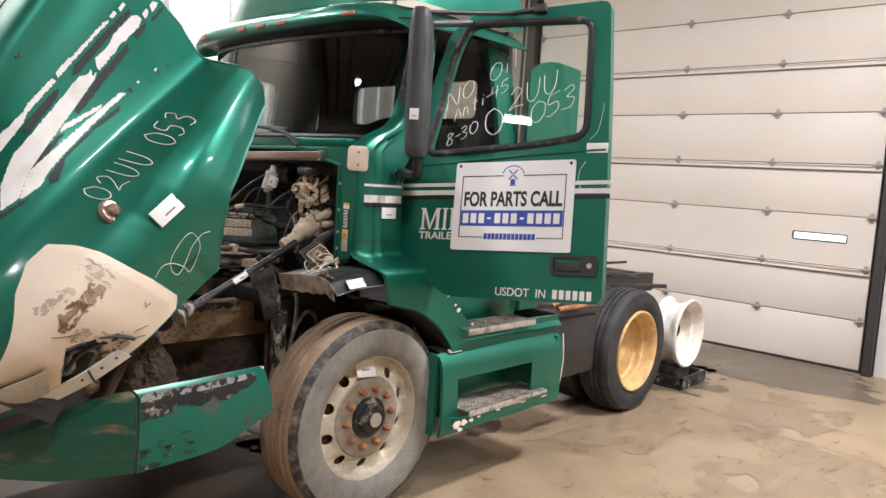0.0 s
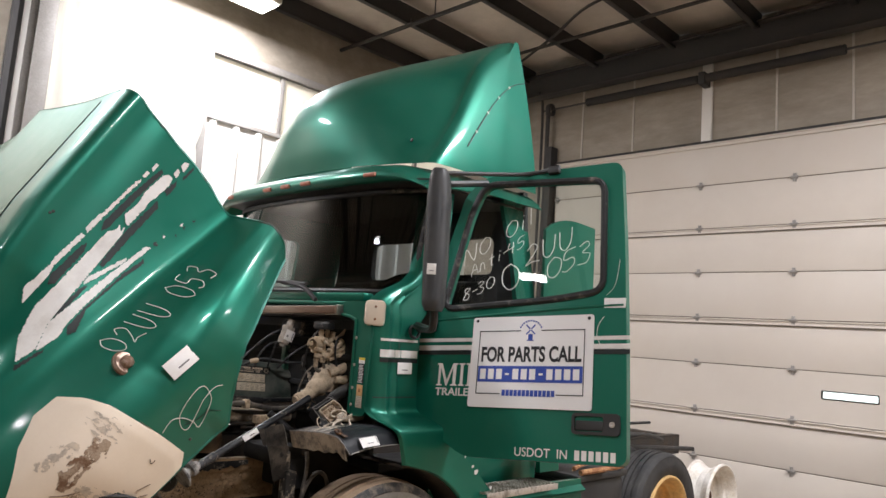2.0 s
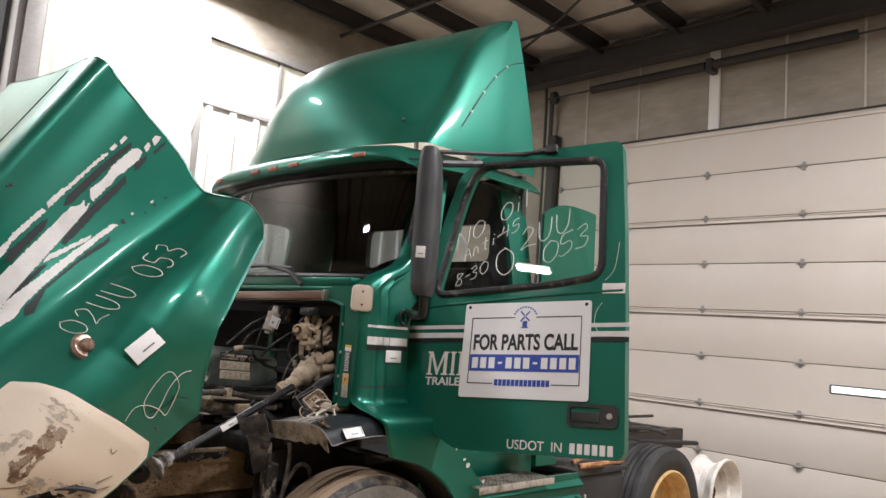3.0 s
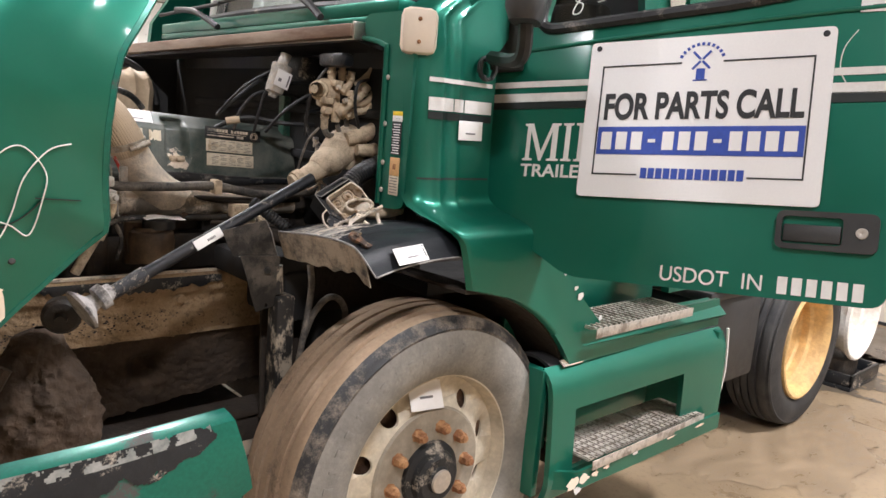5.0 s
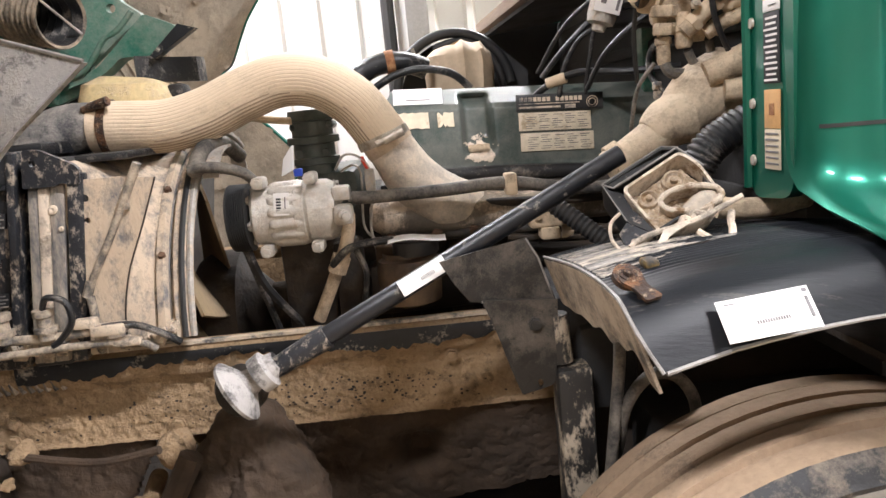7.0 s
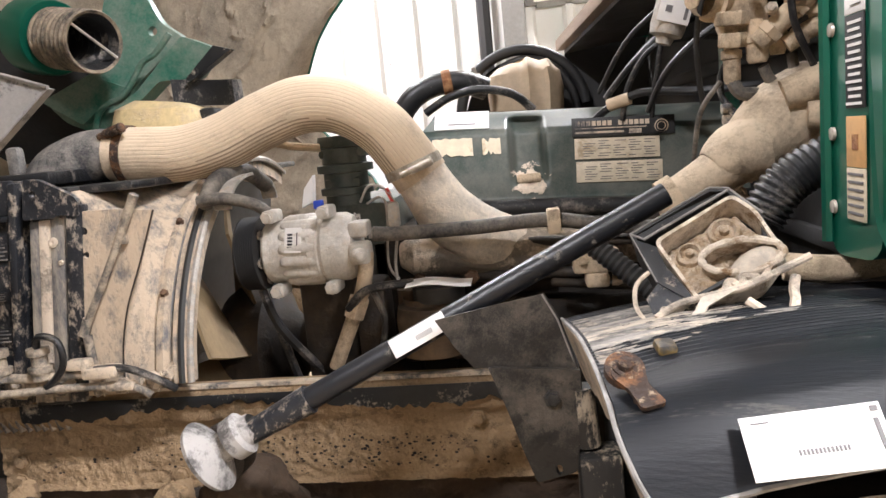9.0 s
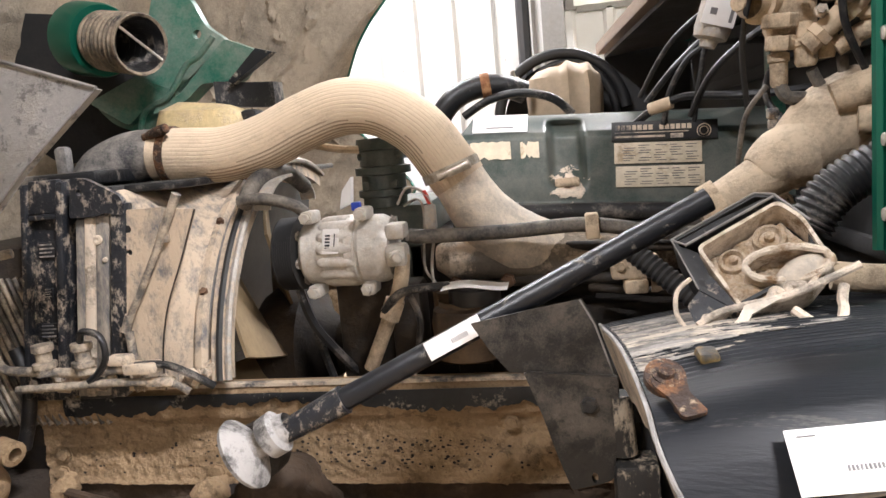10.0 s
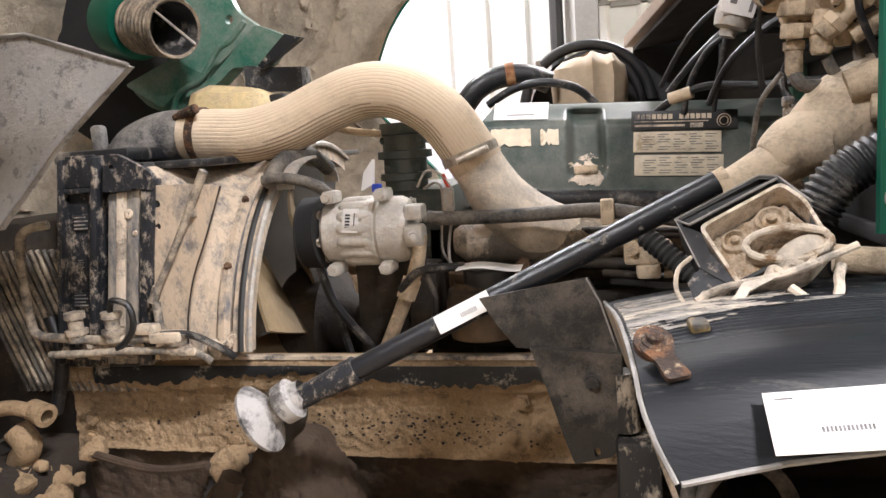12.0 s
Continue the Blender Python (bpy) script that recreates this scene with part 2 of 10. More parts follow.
DOOR_WHITE = material("off_white_door_panel", (0.66, 0.60, 0.53), 0.45, second=(0.57, 0.505, 0.435), amount=0.42, size=0.9, hard=0.6, bump=0.06, grain=160, vary=0.06, mottle=0.15)
INSULATION = material("vinyl_wall_insulation", (0.40, 0.35, 0.285), 0.55, second=(0.22, 0.185, 0.145), amount=0.45, size=2.2, hard=0.6, bump=1.0, grain=7, relief=1.6, stretch=(1, 0.5, 1.6))
CEIL_WHITE = material("grey_white_ceiling_vinyl", (0.56, 0.51, 0.45), 0.5, second=(0.44, 0.40, 0.35), amount=0.45, size=0.9, hard=0.5, bump=0.4, grain=5)
PURLIN = material("dark_painted_steel", (0.032, 0.031, 0.031), 0.6, 0.0, second=(0.05, 0.045, 0.042), amount=0.4, size=3, hard=0.4, bump=0.1)
PIPE_BLACK = material("matt_black_pipe", (0.018, 0.017, 0.016), 0.7, second=(0.035, 0.03, 0.026), amount=0.4, size=4, hard=0.4, bump=0.1)
LINER = material("white_ribbed_liner", (0.80, 0.78, 0.74), 0.45, second=(0.70, 0.66, 0.60), amount=0.35, size=1.3, hard=0.5, bump=0.04, mottle=0.15)
GREY_COLUMN = material("grey_steel_column", (0.33, 0.31, 0.29), 0.5, 0.2, second=(0.24, 0.22, 0.20), amount=0.4, size=3, hard=0.4, bump=0.1)
DARK_TRIM = material("dark_seal", (0.03, 0.027, 0.025), 0.7, bump=0.2, second=(0.07, 0.055, 0.04), amount=0.4, size=8)

# weathered plastic has lost its gloss
GUARD.node_tree.nodes["Principled BSDF"].inputs["Specular IOR Level"].default_value = 0.22


def glass(name, tint, rough=0.0):
    m = bpy.data.materials.new(name)
    m.use_nodes = True
    b = m.node_tree.nodes["Principled BSDF"]
    b.inputs["Base Color"].default_value = (*tint, 1)
    b.inputs["Transmission Weight"].default_value = 1.0
    b.inputs["Roughness"].default_value = rough
    b.inputs["IOR"].default_value = 1.45
    return m


PANE = glass("window_glass", (0.82, 0.88, 0.86))
TINTED = glass("tinted_windscreen", (0.30, 0.34, 0.35))


def sheet_plastic():
    """Milky sheet that lets the daylight through."""
    m = bpy.data.materials.new("milky_plastic_sheet")
    m.use_nodes = True
    N, L = m.node_tree.nodes, m.node_tree.links
    t, d, mx = N.new("ShaderNodeBsdfTranslucent"), N.new("ShaderNodeBsdfDiffuse"), N.new("ShaderNodeMixShader")
    t.inputs["Color"].default_value = (0.95, 0.90, 0.80, 1)
    d.inputs["Color"].default_value = (0.85, 0.80, 0.70, 1)
    mx.inputs[0].default_value = 0.35
    L.new(t.outputs[0], mx.inputs[1])
    L.new(d.outputs[0], mx.inputs[2])
    L.new(mx.outputs[0], N["Material Output"].inputs["Surface"])
    return m


MILKY = sheet_plastic()
CLOUDED = material("clouded_lens_plastic", (0.50, 0.46, 0.39), 0.25, second=(0.34, 0.31, 0.26), amount=0.45, size=9, hard=0.4, bump=0.03, coat=0.3)


def glow(name, colour, strength):
    m = bpy.data.materials.new(name)
    m.use_nodes = True
    b = m.node_tree.nodes["Principled BSDF"]
    b.inputs["Emission Color"].default_value = (*colour, 1)
    b.inputs["Emission Strength"].default_value = strength
    return m


TUBE_LIGHT = glow("lamp_diffuser", (1.0, 0.96, 0.90), 12.0)


# ---- mesh helpers ----
V = Vector


def part(name, bm, mat, parent=None, label="", angle=38):
    me = bpy.data.meshes.new(name)
    bmesh.ops.recalc_face_normals(bm, faces=bm.faces)
    for f in bm.faces:
        f.smooth = True
    bm.to_mesh(me)
    bm.free()
    me.set_sharp_from_angle(angle=radians(angle))
    for m in (mat if isinstance(mat, (list, tuple)) else [mat]):
        me.materials.append(m)
    return hang(new(name, me), parent, label)


def hang(ob, parent, label=""):
    """Makes ob a part of parent, its mesh staying where it is in the world."""
    if parent is not None:
        ob.parent = parent
        if parent.type == "EMPTY":
            ob.matrix_parent_inverse = Matrix.Translation(-parent.location)
    if label:
        ob["label"] = label
    return ob


def box(bm, lo, hi, bev=0.006, m=None):
    r = bmesh.ops.create_cube(bm, size=1.0)
    vs = r["verts"]
    mid = [(a + b) / 2 for a, b in zip(lo, hi)]
    for v in vs:
        v.co = V([c * (b - a) + k for c, a, b, k in zip(v.co, lo, hi, mid)])
    if bev:
        es = list({e for v in vs for e in v.link_edges})
        out = bmesh.ops.bevel(bm, geom=es, offset=bev, segments=2, affect="EDGES", profile=0.5)
        vs = list({v for f in out["faces"] for v in f.verts} | {v for v in vs if v.is_valid})
    if m is not None:
        for v in vs:
            v.co = m @ v.co
    return bm


def boxes(*rows, bev=0.006, m=None):
    bm = bmesh.new()
    for lo, hi in rows:
        box(bm, lo, hi, bev, m)
    return bm


def spline(pts, k=6):
    """Points of a smooth line through pts."""
    p = [V(a) for a in pts]
    if len(p) < 3 or k < 2:
        return p
    out = []
    for i in range(len(p) - 1):
        a, b, c, d = p[max(i - 1, 0)], p[i], p[i + 1], p[min(i + 2, len(p) - 1)]
        for j in range(k):
            t = j / k
            out.append(0.5 * (2 * b + (c - a) * t + (2 * a - 5 * b + 4 * c - d) * t * t + (3 * b - a - 3 * c + d) * t ** 3))
    return out + [p[-1]]


def tube(bm, pts, r, n=10, k=6, caps=True, wave=None):
    """A round bar or hose along a smooth line. r: a number or radii at pts. wave(i): factor of ring i."""
    line = spline(pts, k)
    m = len(line)

    def rad(i):
        if isinstance(r, (int, float)):
            q = r
        else:
            u = i / max(1, m - 1) * (len(r) - 1)
            j = min(int(u), len(r) - 2)
            q = r[j] + (r[j + 1] - r[j]) * (u - j)
        return q * (wave(i) if wave else 1)

    up = None
    rings = []
    for i, p in enumerate(line):
        d = (line[min(i + 1, m - 1)] - line[max(i - 1, 0)]).normalized()
        if up is None:
            up = d.orthogonal().normalized()
        up = (up - d * up.dot(d)).normalized()
        side = d.cross(up)
        rr = rad(i)
        rings.append([bm.verts.new(p + (up * math.cos(a) + side * math.sin(a)) * rr) for a in (2 * math.pi * j / n for j in range(n))])
    for a, b in zip(rings, rings[1:]):
        for j in range(n):
            bm.faces.new((a[j], a[(j + 1) % n], b[(j + 1) % n], b[j]))
    if caps:
        bm.faces.new(rings[0])
        bm.faces.new(rings[-1])
    return bm


def tubes(*rows, n=8, k=6):
    bm = bmesh.new()
    for pts, r in rows:
        tube(bm, pts, r, n, k)
    return bm


def lathe(bm, prof, o, d, n=32, close=False):
    """Turns a profile of (distance along d, radius) round the axis through o."""
    o, d = V(o), V(d).normalized()
    u = d.orthogonal().normalized()
    w = d.cross(u)
    rings = []
    for a, r in prof:
        rings.append([bm.verts.new(o + d * a + (u * math.cos(t) + w * math.sin(t)) * max(r, 1e-4)) for t in (2 * math.pi * j / n for j in range(n))])
    rows = list(zip(rings, rings[1:]))
    if close:
        rows.append((rings[-1], rings[0]))
    for a, b in rows:
        for j in range(n):
            bm.faces.new((a[j], a[(j + 1) % n], b[(j + 1) % n], b[j]))
    return bm


def sheet(bm, f, nu, nv, th=0.0, skip=None):
    """A curved sheet f(u, v), u and v from 0 to 1, with thickness th behind its face."""
    P = [[V(f(i / nu, j / nv)) for j in range(nv + 1)] for i in range(nu + 1)]
    front = [[bm.verts.new(p) for p in row] for row in P]
    keep = [(i, j) for i in range(nu) for j in range(nv) if not (skip and skip((i + 0.5) / nu, (j + 0.5) / nv))]
    have = set(keep)
    for i, j in keep:
        bm.faces.new((front[i][j], front[i + 1][j], front[i + 1][j + 1], front[i][j + 1]))
    if th:
        back = []
        for i in range(nu + 1):
            row = []
            for j in range(nv + 1):
                du = P[min(i + 1, nu)][j] - P[max(i - 1, 0)][j]
                dv = P[i][min(j + 1, nv)] - P[i][max(j - 1, 0)]
                nn = du.cross(dv)
                nn = nn.normalized() if nn.length > 1e-9 else V((0, 0, 1))
                row.append(bm.verts.new(P[i][j] - nn * th))
            back.append(row)
        for i, j in keep:
            bm.faces.new((back[i][j], back[i][j + 1], back[i + 1][j + 1], back[i + 1][j]))
            for (a, b), nb in ((((i, j), (i + 1, j)), (i, j - 1)), (((i + 1, j), (i + 1, j + 1)), (i + 1, j)),
                               (((i + 1, j + 1), (i, j + 1)), (i, j + 1)), (((i, j + 1), (i, j)), (i - 1, j))):
                if nb not in have:
                    bm.faces.new((front[b[0]][b[1]], front[a[0]][a[1]], back[a[0]][a[1]], back[b[0]][b[1]]))
    loose = [v for v in bm.verts if not v.link_faces]
    bmesh.ops.delete(bm, geom=loose, context="VERTS")
    return bm


def cut(bm, outer, holes, place, depth):
    """A flat plate with holes: outlines in 2D, set by place(a, b), depth: its thickness as a vector or a function."""
    es = []
    for loop in [outer, *holes]:
        vs = [bm.verts.new(V(place(*p))) for p in loop]
        es += [bm.edges.new((a, b)) for a, b in zip(vs, vs[1:] + vs[:1])]
    r = bmesh.ops.triangle_fill(bm, use_beauty=True, edges=es)
    fs = [g for g in r["geom"] if isinstance(g, bmesh.types.BMFace)]
    ex = bmesh.ops.extrude_face_region(bm, geom=fs)
    for g in ex["geom"]:
        if isinstance(g, bmesh.types.BMVert):
            g.co += V(depth)
    return bm


def rounded(pts, r, n=4):
    """A closed 2D outline with its corners rounded."""
    out = []
    m = len(pts)
    for i, p in enumerate(pts):
        p, a, b = V(p).to_2d(), V(pts[i - 1]).to_2d(), V(pts[(i + 1) % m]).to_2d()
        ra = min(r, (a - p).length * 0.45, (b - p).length * 0.45)
        s, e = p + (a - p).normalized() * ra, p + (b - p).normalized() * ra
        for j in range(n + 1):
            t = j / n
            out.append(tuple((1 - t) ** 2 * s + 2 * t * (1 - t) * p + t * t * e))
    return out


def circle2(cx, cy, r, n=14, sx=1.0, sy=1.0):
    return [(cx + math.cos(2 * math.pi * j / n) * r * sx, cy + math.sin(2 * math.pi * j / n) * r * sy) for j in range(n)]


def frame_of(o, right, up):
    """A pose at o whose x runs along right, y along up and z out of the face."""
    x = V(right).normalized()
    y = V(up)
    y = (y - x * y.dot(x)).normalized()
    z = x.cross(y)
    return Matrix(((x.x, y.x, z.x, o[0]), (x.y, y.y, z.y, o[1]), (x.z, y.z, z.z, o[2]), (0, 0, 0, 1)))


def label_at(name, o, right, up, w, h, parent, bars=((0.5, 0.5, 0.5, 0.12),), mat=PAPER, text=INK_GREY, label="white paper parts label with a printed code"):
    """A paper label with printed bars; bars in parts of its size: x, y, width, height."""
    m = frame_of(o, right, up)
    bm = bmesh.new()
    box(bm, (-w / 2, -h / 2, 0), (w / 2, h / 2, 0.0016), 0.0004, m)
    lab = part(name, bm, mat, parent, label)
    if bars:
        bm = bmesh.new()
        for x, y, bw, bh in bars:
            bh *= 0.6 if 0.09 < bh < 0.2 else 1.0
            box(bm, ((x - bw / 2 - 0.5) * w, (y - bh / 2 - 0.5) * h, 0.0016), ((x + bw / 2 - 0.5) * w, (y + bh / 2 - 0.5) * h, 0.0026), 0, m)
        part("print", bm, text, lab)["kind"] = "stuff"
    return lab


def words(text, size, m, mat, parent, name="lettering", width=None, thick=0.001, bold=0.0):
    cu = bpy.data.curves.new(name, "FONT")
    cu.body, cu.size, cu.align_x, cu.align_y, cu.extrude, cu.offset = text, size, "CENTER", "CENTER", thick, bold
    tmp = new("tmp", cu)
    bpy.context.view_layer.update()
    me = bpy.data.meshes.new_from_object(tmp.evaluated_get(bpy.context.evaluated_depsgraph_get()))
    bpy.data.objects.remove(tmp)
    if width:
        xs = [v.co.x for v in me.vertices]
        k = width / (max(xs) - min(xs))
        for v in me.vertices:
            v.co.x *= k
    me.transform(m)
    me.materials.clear()
    me.materials.append(mat)
    me.name = name
    return hang(new(name, me), parent)


STROKES = {
    "N": [[(0, 0), (0.05, 1), (0.6, 0), (0.7, 1)]],
    "O": [[(0.35, 1), (0.05, 0.75), (0.05, 0.25), (0.35, 0), (0.65, 0.25), (0.65, 0.75), (0.3, 1)]],
    "0": [[(0.35, 1), (0.05, 0.75), (0.05, 0.25), (0.35, 0), (0.65, 0.25), (0.65, 0.75), (0.3, 1)]],
    "i": [[(0.1, 0), (0.12, 0.55)], [(0.13, 0.8), (0.15, 0.86)]],
    "l": [[(0.1, 0), (0.05, 1.05)]],
    "A": [[(0, 0), (0.25, 0.95), (0.6, 0)], [(0.1, 0.4), (0.5, 0.42)]],
    "n": [[(0, 0), (0.05, 0.6), (0.3, 0.6), (0.42, 0)]],
    "t": [[(0.2, 1), (0.2, 0.05), (0.35, 0)], [(0, 0.62), (0.42, 0.66)]],
    "-": [[(0, 0.45), (0.45, 0.5)]],
    "4": [[(0.1, 1), (0.02, 0.5), (0.55, 0.52)], [(0.45, 0.95), (0.4, 0)]],
    "5": [[(0.6, 1), (0.15, 0.97), (0.08, 0.58), (0.5, 0.55), (0.55, 0.2), (0.2, 0), (0, 0.1)]],
    "8": [[(0.5, 0.9), (0.15, 0.95), (0.15, 0.65), (0.5, 0.35), (0.4, 0), (0.05, 0.1), (0.15, 0.45), (0.55, 0.8), (0.5, 0.9)]],
    "3": [[(0.05, 0.9), (0.4, 1), (0.5, 0.75), (0.2, 0.55), (0.55, 0.35), (0.4, 0), (0, 0.05)]],
    "2": [[(0.05, 0.75), (0.3, 1), (0.55, 0.75), (0.3, 0.35), (0, 0.02), (0.3, 0.1), (0.7, 0.02)]],
    "U": [[(0, 1), (0.05, 0.25), (0.3, 0), (0.55, 0.3), (0.6, 1)]],
}


def handwriting(text, place, size, gap, r, parent, name="chalk_writing", climb=0.0):
    """Painted strokes on a surface: place(a, b) gives the point a metres along and b metres up."""
    bm = bmesh.new()
    x = 0.0
    for ch in text:
        if ch == " ":
            x += gap * 0.8
            continue
        for st in STROKES[ch]:
            pts = [place((x + a) * size, b * size + climb * (x + a) * size) for a, b in st]
            tube(bm, pts, r, 5, 4)
        x += gap * (0.55 if ch in "il-" else 1.0)
    ob = part(name, bm, CHALK, parent, "hand-painted white marker writing")
    ob["kind"] = "stuff"
    return ob


def inside2(p, poly):
    """Whether a flat point lies within a closed outline."""
    x, y = p
    hit = False
    for (a, b), (c, d) in zip(poly, poly[1:] + poly[:1]):
        if (b > y) != (d > y) and x < a + (y - b) / (d - b) * (c - a):
            hit = not hit
    return hit


def lerp_table(rows, x):
    if x <= rows[0][0]:
        return rows[0][1]
    for (a, p), (b, q) in zip(rows, rows[1:]):
        if x <= b:
            return p + (q - p) * (x - a) / (b - a)
    return rows[-1][1]


def ease_table(rows, x):
    """Like lerp_table, but smooth through the rows, with no overshoot."""
    if x <= rows[0][0]:
        return rows[0][1]
    if x >= rows[-1][0]:
        return rows[-1][1]
    d = [(q - p) / (b - a) for (a, p), (b, q) in zip(rows, rows[1:])]

    def slope(i):
        if i == 0:
            return d[0]
        if i == len(rows) - 1:
            return d[-1]
        return 0.0 if d[i - 1] * d[i] <= 0 else 2 * d[i - 1] * d[i] / (d[i - 1] + d[i])

    for i, ((a, p), (b, q)) in enumerate(zip(rows, rows[1:])):
        if x <= b:
            w = b - a
            t = (x - a) / w
            m0, m1 = slope(i) * w, slope(i + 1) * w
            return (2 * t ** 3 - 3 * t * t + 1) * p + (t ** 3 - 2 * t * t + t) * m0 + (3 * t * t - 2 * t ** 3) * q + (t ** 3 - t * t) * m1


def thing(name, label, category, at=(0, 0, 0), group="", kind=""):
    ob = new(name)
    ob.location = at
    ob.empty_display_size = 0.1
    return tagged(ob, label, category, group, kind)

# ---- the building ----
XW, YW, ZC = 6.0, 5.2, 5.78      # door wall, far wall, ceiling
X0, Y0 = -9.0, -8.0              # the other two walls

bm = boxes(((X0 - 0.3, Y0 - 0.3, -0.3), (XW + 0.3, YW + 0.3, -0.012)), bev=0)
floor = tagged(part("floor", bm, DARK_TRIM), "stained brown sealed concrete shop floor with saw-cut joints", "floor", kind="structure")

wall_back = tagged(part("wall_behind", boxes(((X0 - 0.2, Y0 - 0.2, 0), (XW, Y0, ZC)), bev=0), INSULATION), "insulated shop wall behind the viewer", "wall", kind="structure")
wall_front = tagged(part("wall_west", boxes(((X0 - 0.2, Y0, 0), (X0, YW, ZC)), bev=0), INSULATION), "insulated shop wall on the near end", "wall", kind="structure")

# door wall with the large sectional door
DY0, DY1, DZ = -0.84, 3.46, 4.27
bm = boxes(((XW + 0.06, Y0, 0), (XW + 0.26, DY0, ZC)), ((XW + 0.06, DY1, 0), (XW + 0.26, YW, ZC)), ((XW + 0.06, DY0, DZ), (XW + 0.26, DY1, ZC)), bev=0)
wall_door = tagged(part("wall_east", bm, INSULATION), "shop wall faced with creased vinyl insulation above the door", "wall", kind="structure")
bm = boxes(*[((XW + 0.045, y - 0.012, DZ + 0.02), (XW + 0.06, y + 0.012, ZC)) for y in (4.3, 3.1, 2.30, 0.45, -0.35, -1.6, -2.8, -4.0, -5.2)], bev=0.003)
part("insulation_seam", bm, CEIL_WHITE, wall_door)
part("white_post", boxes(((XW + 0.02, 1.21, DZ + 0.02), (XW + 0.058, 1.34, 5.30)), bev=0.006), LINER, wall_door, "white painted wall post above the door")
part("head_trim", boxes(((XW + 0.0, DY0 - 0.1, DZ - 0.005), (XW + 0.058, DY1 + 0.1, DZ + 0.03)), bev=0.004), DARK_TRIM, wall_door)
for y in (DY0 - 0.13, DY1 + 0.05):
    part("door_track", boxes(((XW - 0.10, y, 0.0), (XW + 0.058, y + 0.03, DZ + 0.25)), ((XW - 0.10, y + 0.03, 0.0), (XW - 0.085, y + 0.085, DZ + 0.25)), bev=0.003), PURLIN, wall_door, "dark steel roller track beside the door")
bm = boxes(((XW - 0.02, DY0 - 0.3, 0.0), (XW + 0.058, DY0 - 0.14, DZ)), bev=0.004)
part("jamb_board", bm, LINER, wall_door)

JOINT_BROWN = material("brown_joint_grime", (0.20, 0.165, 0.13), 0.7, second=(0.10, 0.08, 0.06), amount=0.45, size=5, hard=0.4, bump=0.1)
door = thing("sectional_door", "closed off-white insulated sectional overhead door with a slit window", "garage door", (XW, (DY0 + DY1) / 2, 0))
PH = DZ / 8
for i in range(8):
    z0, z1 = i * PH + 0.004, (i + 1) * PH - 0.004
    if i == 2:
        bm = bmesh.new()
        hole = rounded([(-0.592, 1.322), (-0.065, 1.322), (-0.065, 1.402), (-0.592, 1.402)], 0.012)
        cut(bm, [(DY0, z0), (DY1, z0), (DY1, z1), (DY0, z1)], [hole], lambda a, b: (XW, a, b), (0.05, 0, 0))
        pan = part("door_panel", bm, DOOR_WHITE, door)
        part("window_pane", boxes(((XW + 0.02, -0.592, 1.322), (XW + 0.026, -0.065, 1.402)), bev=0), PANE, pan)
        bm = bmesh.new()
        tube(bm, [(XW - 0.003, a, b) for a, b in hole + hole[:1]], 0.006, 6, 1, False)
        part("window_frame", bm, BLACK, pan)
    else:
        bm = boxes(((XW, DY0, z0), (XW + 0.05, DY1, z1)), bev=0.01)
        pan = part("door_panel", bm, DOOR_WHITE, door)
    if i % 2 == 1:
        part("strut_rail", boxes(((XW - 0.022, DY0, z1 - 0.058), (XW, DY1, z1 - 0.046)), ((XW - 0.022, DY0, z1 - 0.016), (XW - 0.004, DY1, z1 - 0.004)), ((XW - 0.006, DY0, z1 - 0.058), (XW - 0.002, DY1, z1 - 0.004)), bev=0.002), DOOR_WHITE, pan)
    if i < 7:
        for y in (-0.80, 0.225, 1.31, 2.39, 3.42):
            bm = boxes(((XW - 0.026, y - 0.035, z1 - 0.018), (XW - 0.001, y + 0.035, z1 + 0.014)), ((XW - 0.014, y - 0.018, z1 - 0.05), (XW - 0.001, y + 0.018, z1 + 0.045)), bev=0.003)
            tube(bm, [(XW - 0.026, y - 0.05, z1), (XW - 0.026, y + 0.05, z1)], 0.008, 6, 1)
            part("hinge", bm, GREY_COLUMN, pan)
for i in range(1, 8):
    z = i * PH
    part("joint_seal", boxes(((XW + 0.0085, DY0, z - 0.014), (XW + 0.052, DY1, z + 0.014)), bev=0), JOINT_BROWN, door)
    if i % 2 == 0:
        part("joint_seal", boxes(((XW - 0.020, DY0, z - 0.072), (XW - 0.001, DY1, z - 0.0625)), bev=0.001), JOINT_BROWN, door)
for y in (DY0 - 0.05, DY1 - 0.03):
    part("edge_seal", boxes(((XW + 0.051, y, 0.0), (XW + 0.058, y + 0.08, DZ)), bev=0), JOINT_BROWN, door)
part("bottom_seal", boxes(((XW - 0.005, DY0, 0.0), (XW + 0.04, DY1, 0.03)), bev=0.005), RUBBER, door)
for y0, y1 in ((-0.32, 1.22), (1.33, 2.93)):
    bm = bmesh.new()
    wv = lambda i: 1.0 + 0.08 * (i % 2)
    tube(bm, [(XW - 0.12, y0 + (y1 - y0) * t / 90, 5.06) for t in range(91)], 0.052, 10, 1, True, wv)
    part("torsion_spring", bm, PIPE_BLACK, door, "black greased torsion spring over the door")
bm = tubes(([(XW - 0.12, DY0 - 2.2, 5.06), (XW - 0.12, DY1 + 0.2, 5.06)], 0.013))
box(bm, (XW - 0.16, 1.235, 4.98), (XW + 0.05, 1.315, 5.14), 0.01)
lathe(bm, [(0, 0.07), (0.01, 0.09), (0.06, 0.09), (0.07, 0.07)], (XW - 0.12, DY1 + 0.05, 5.06), (0, 1, 0), 20)
part("torsion_shaft", bm, PURLIN, door)
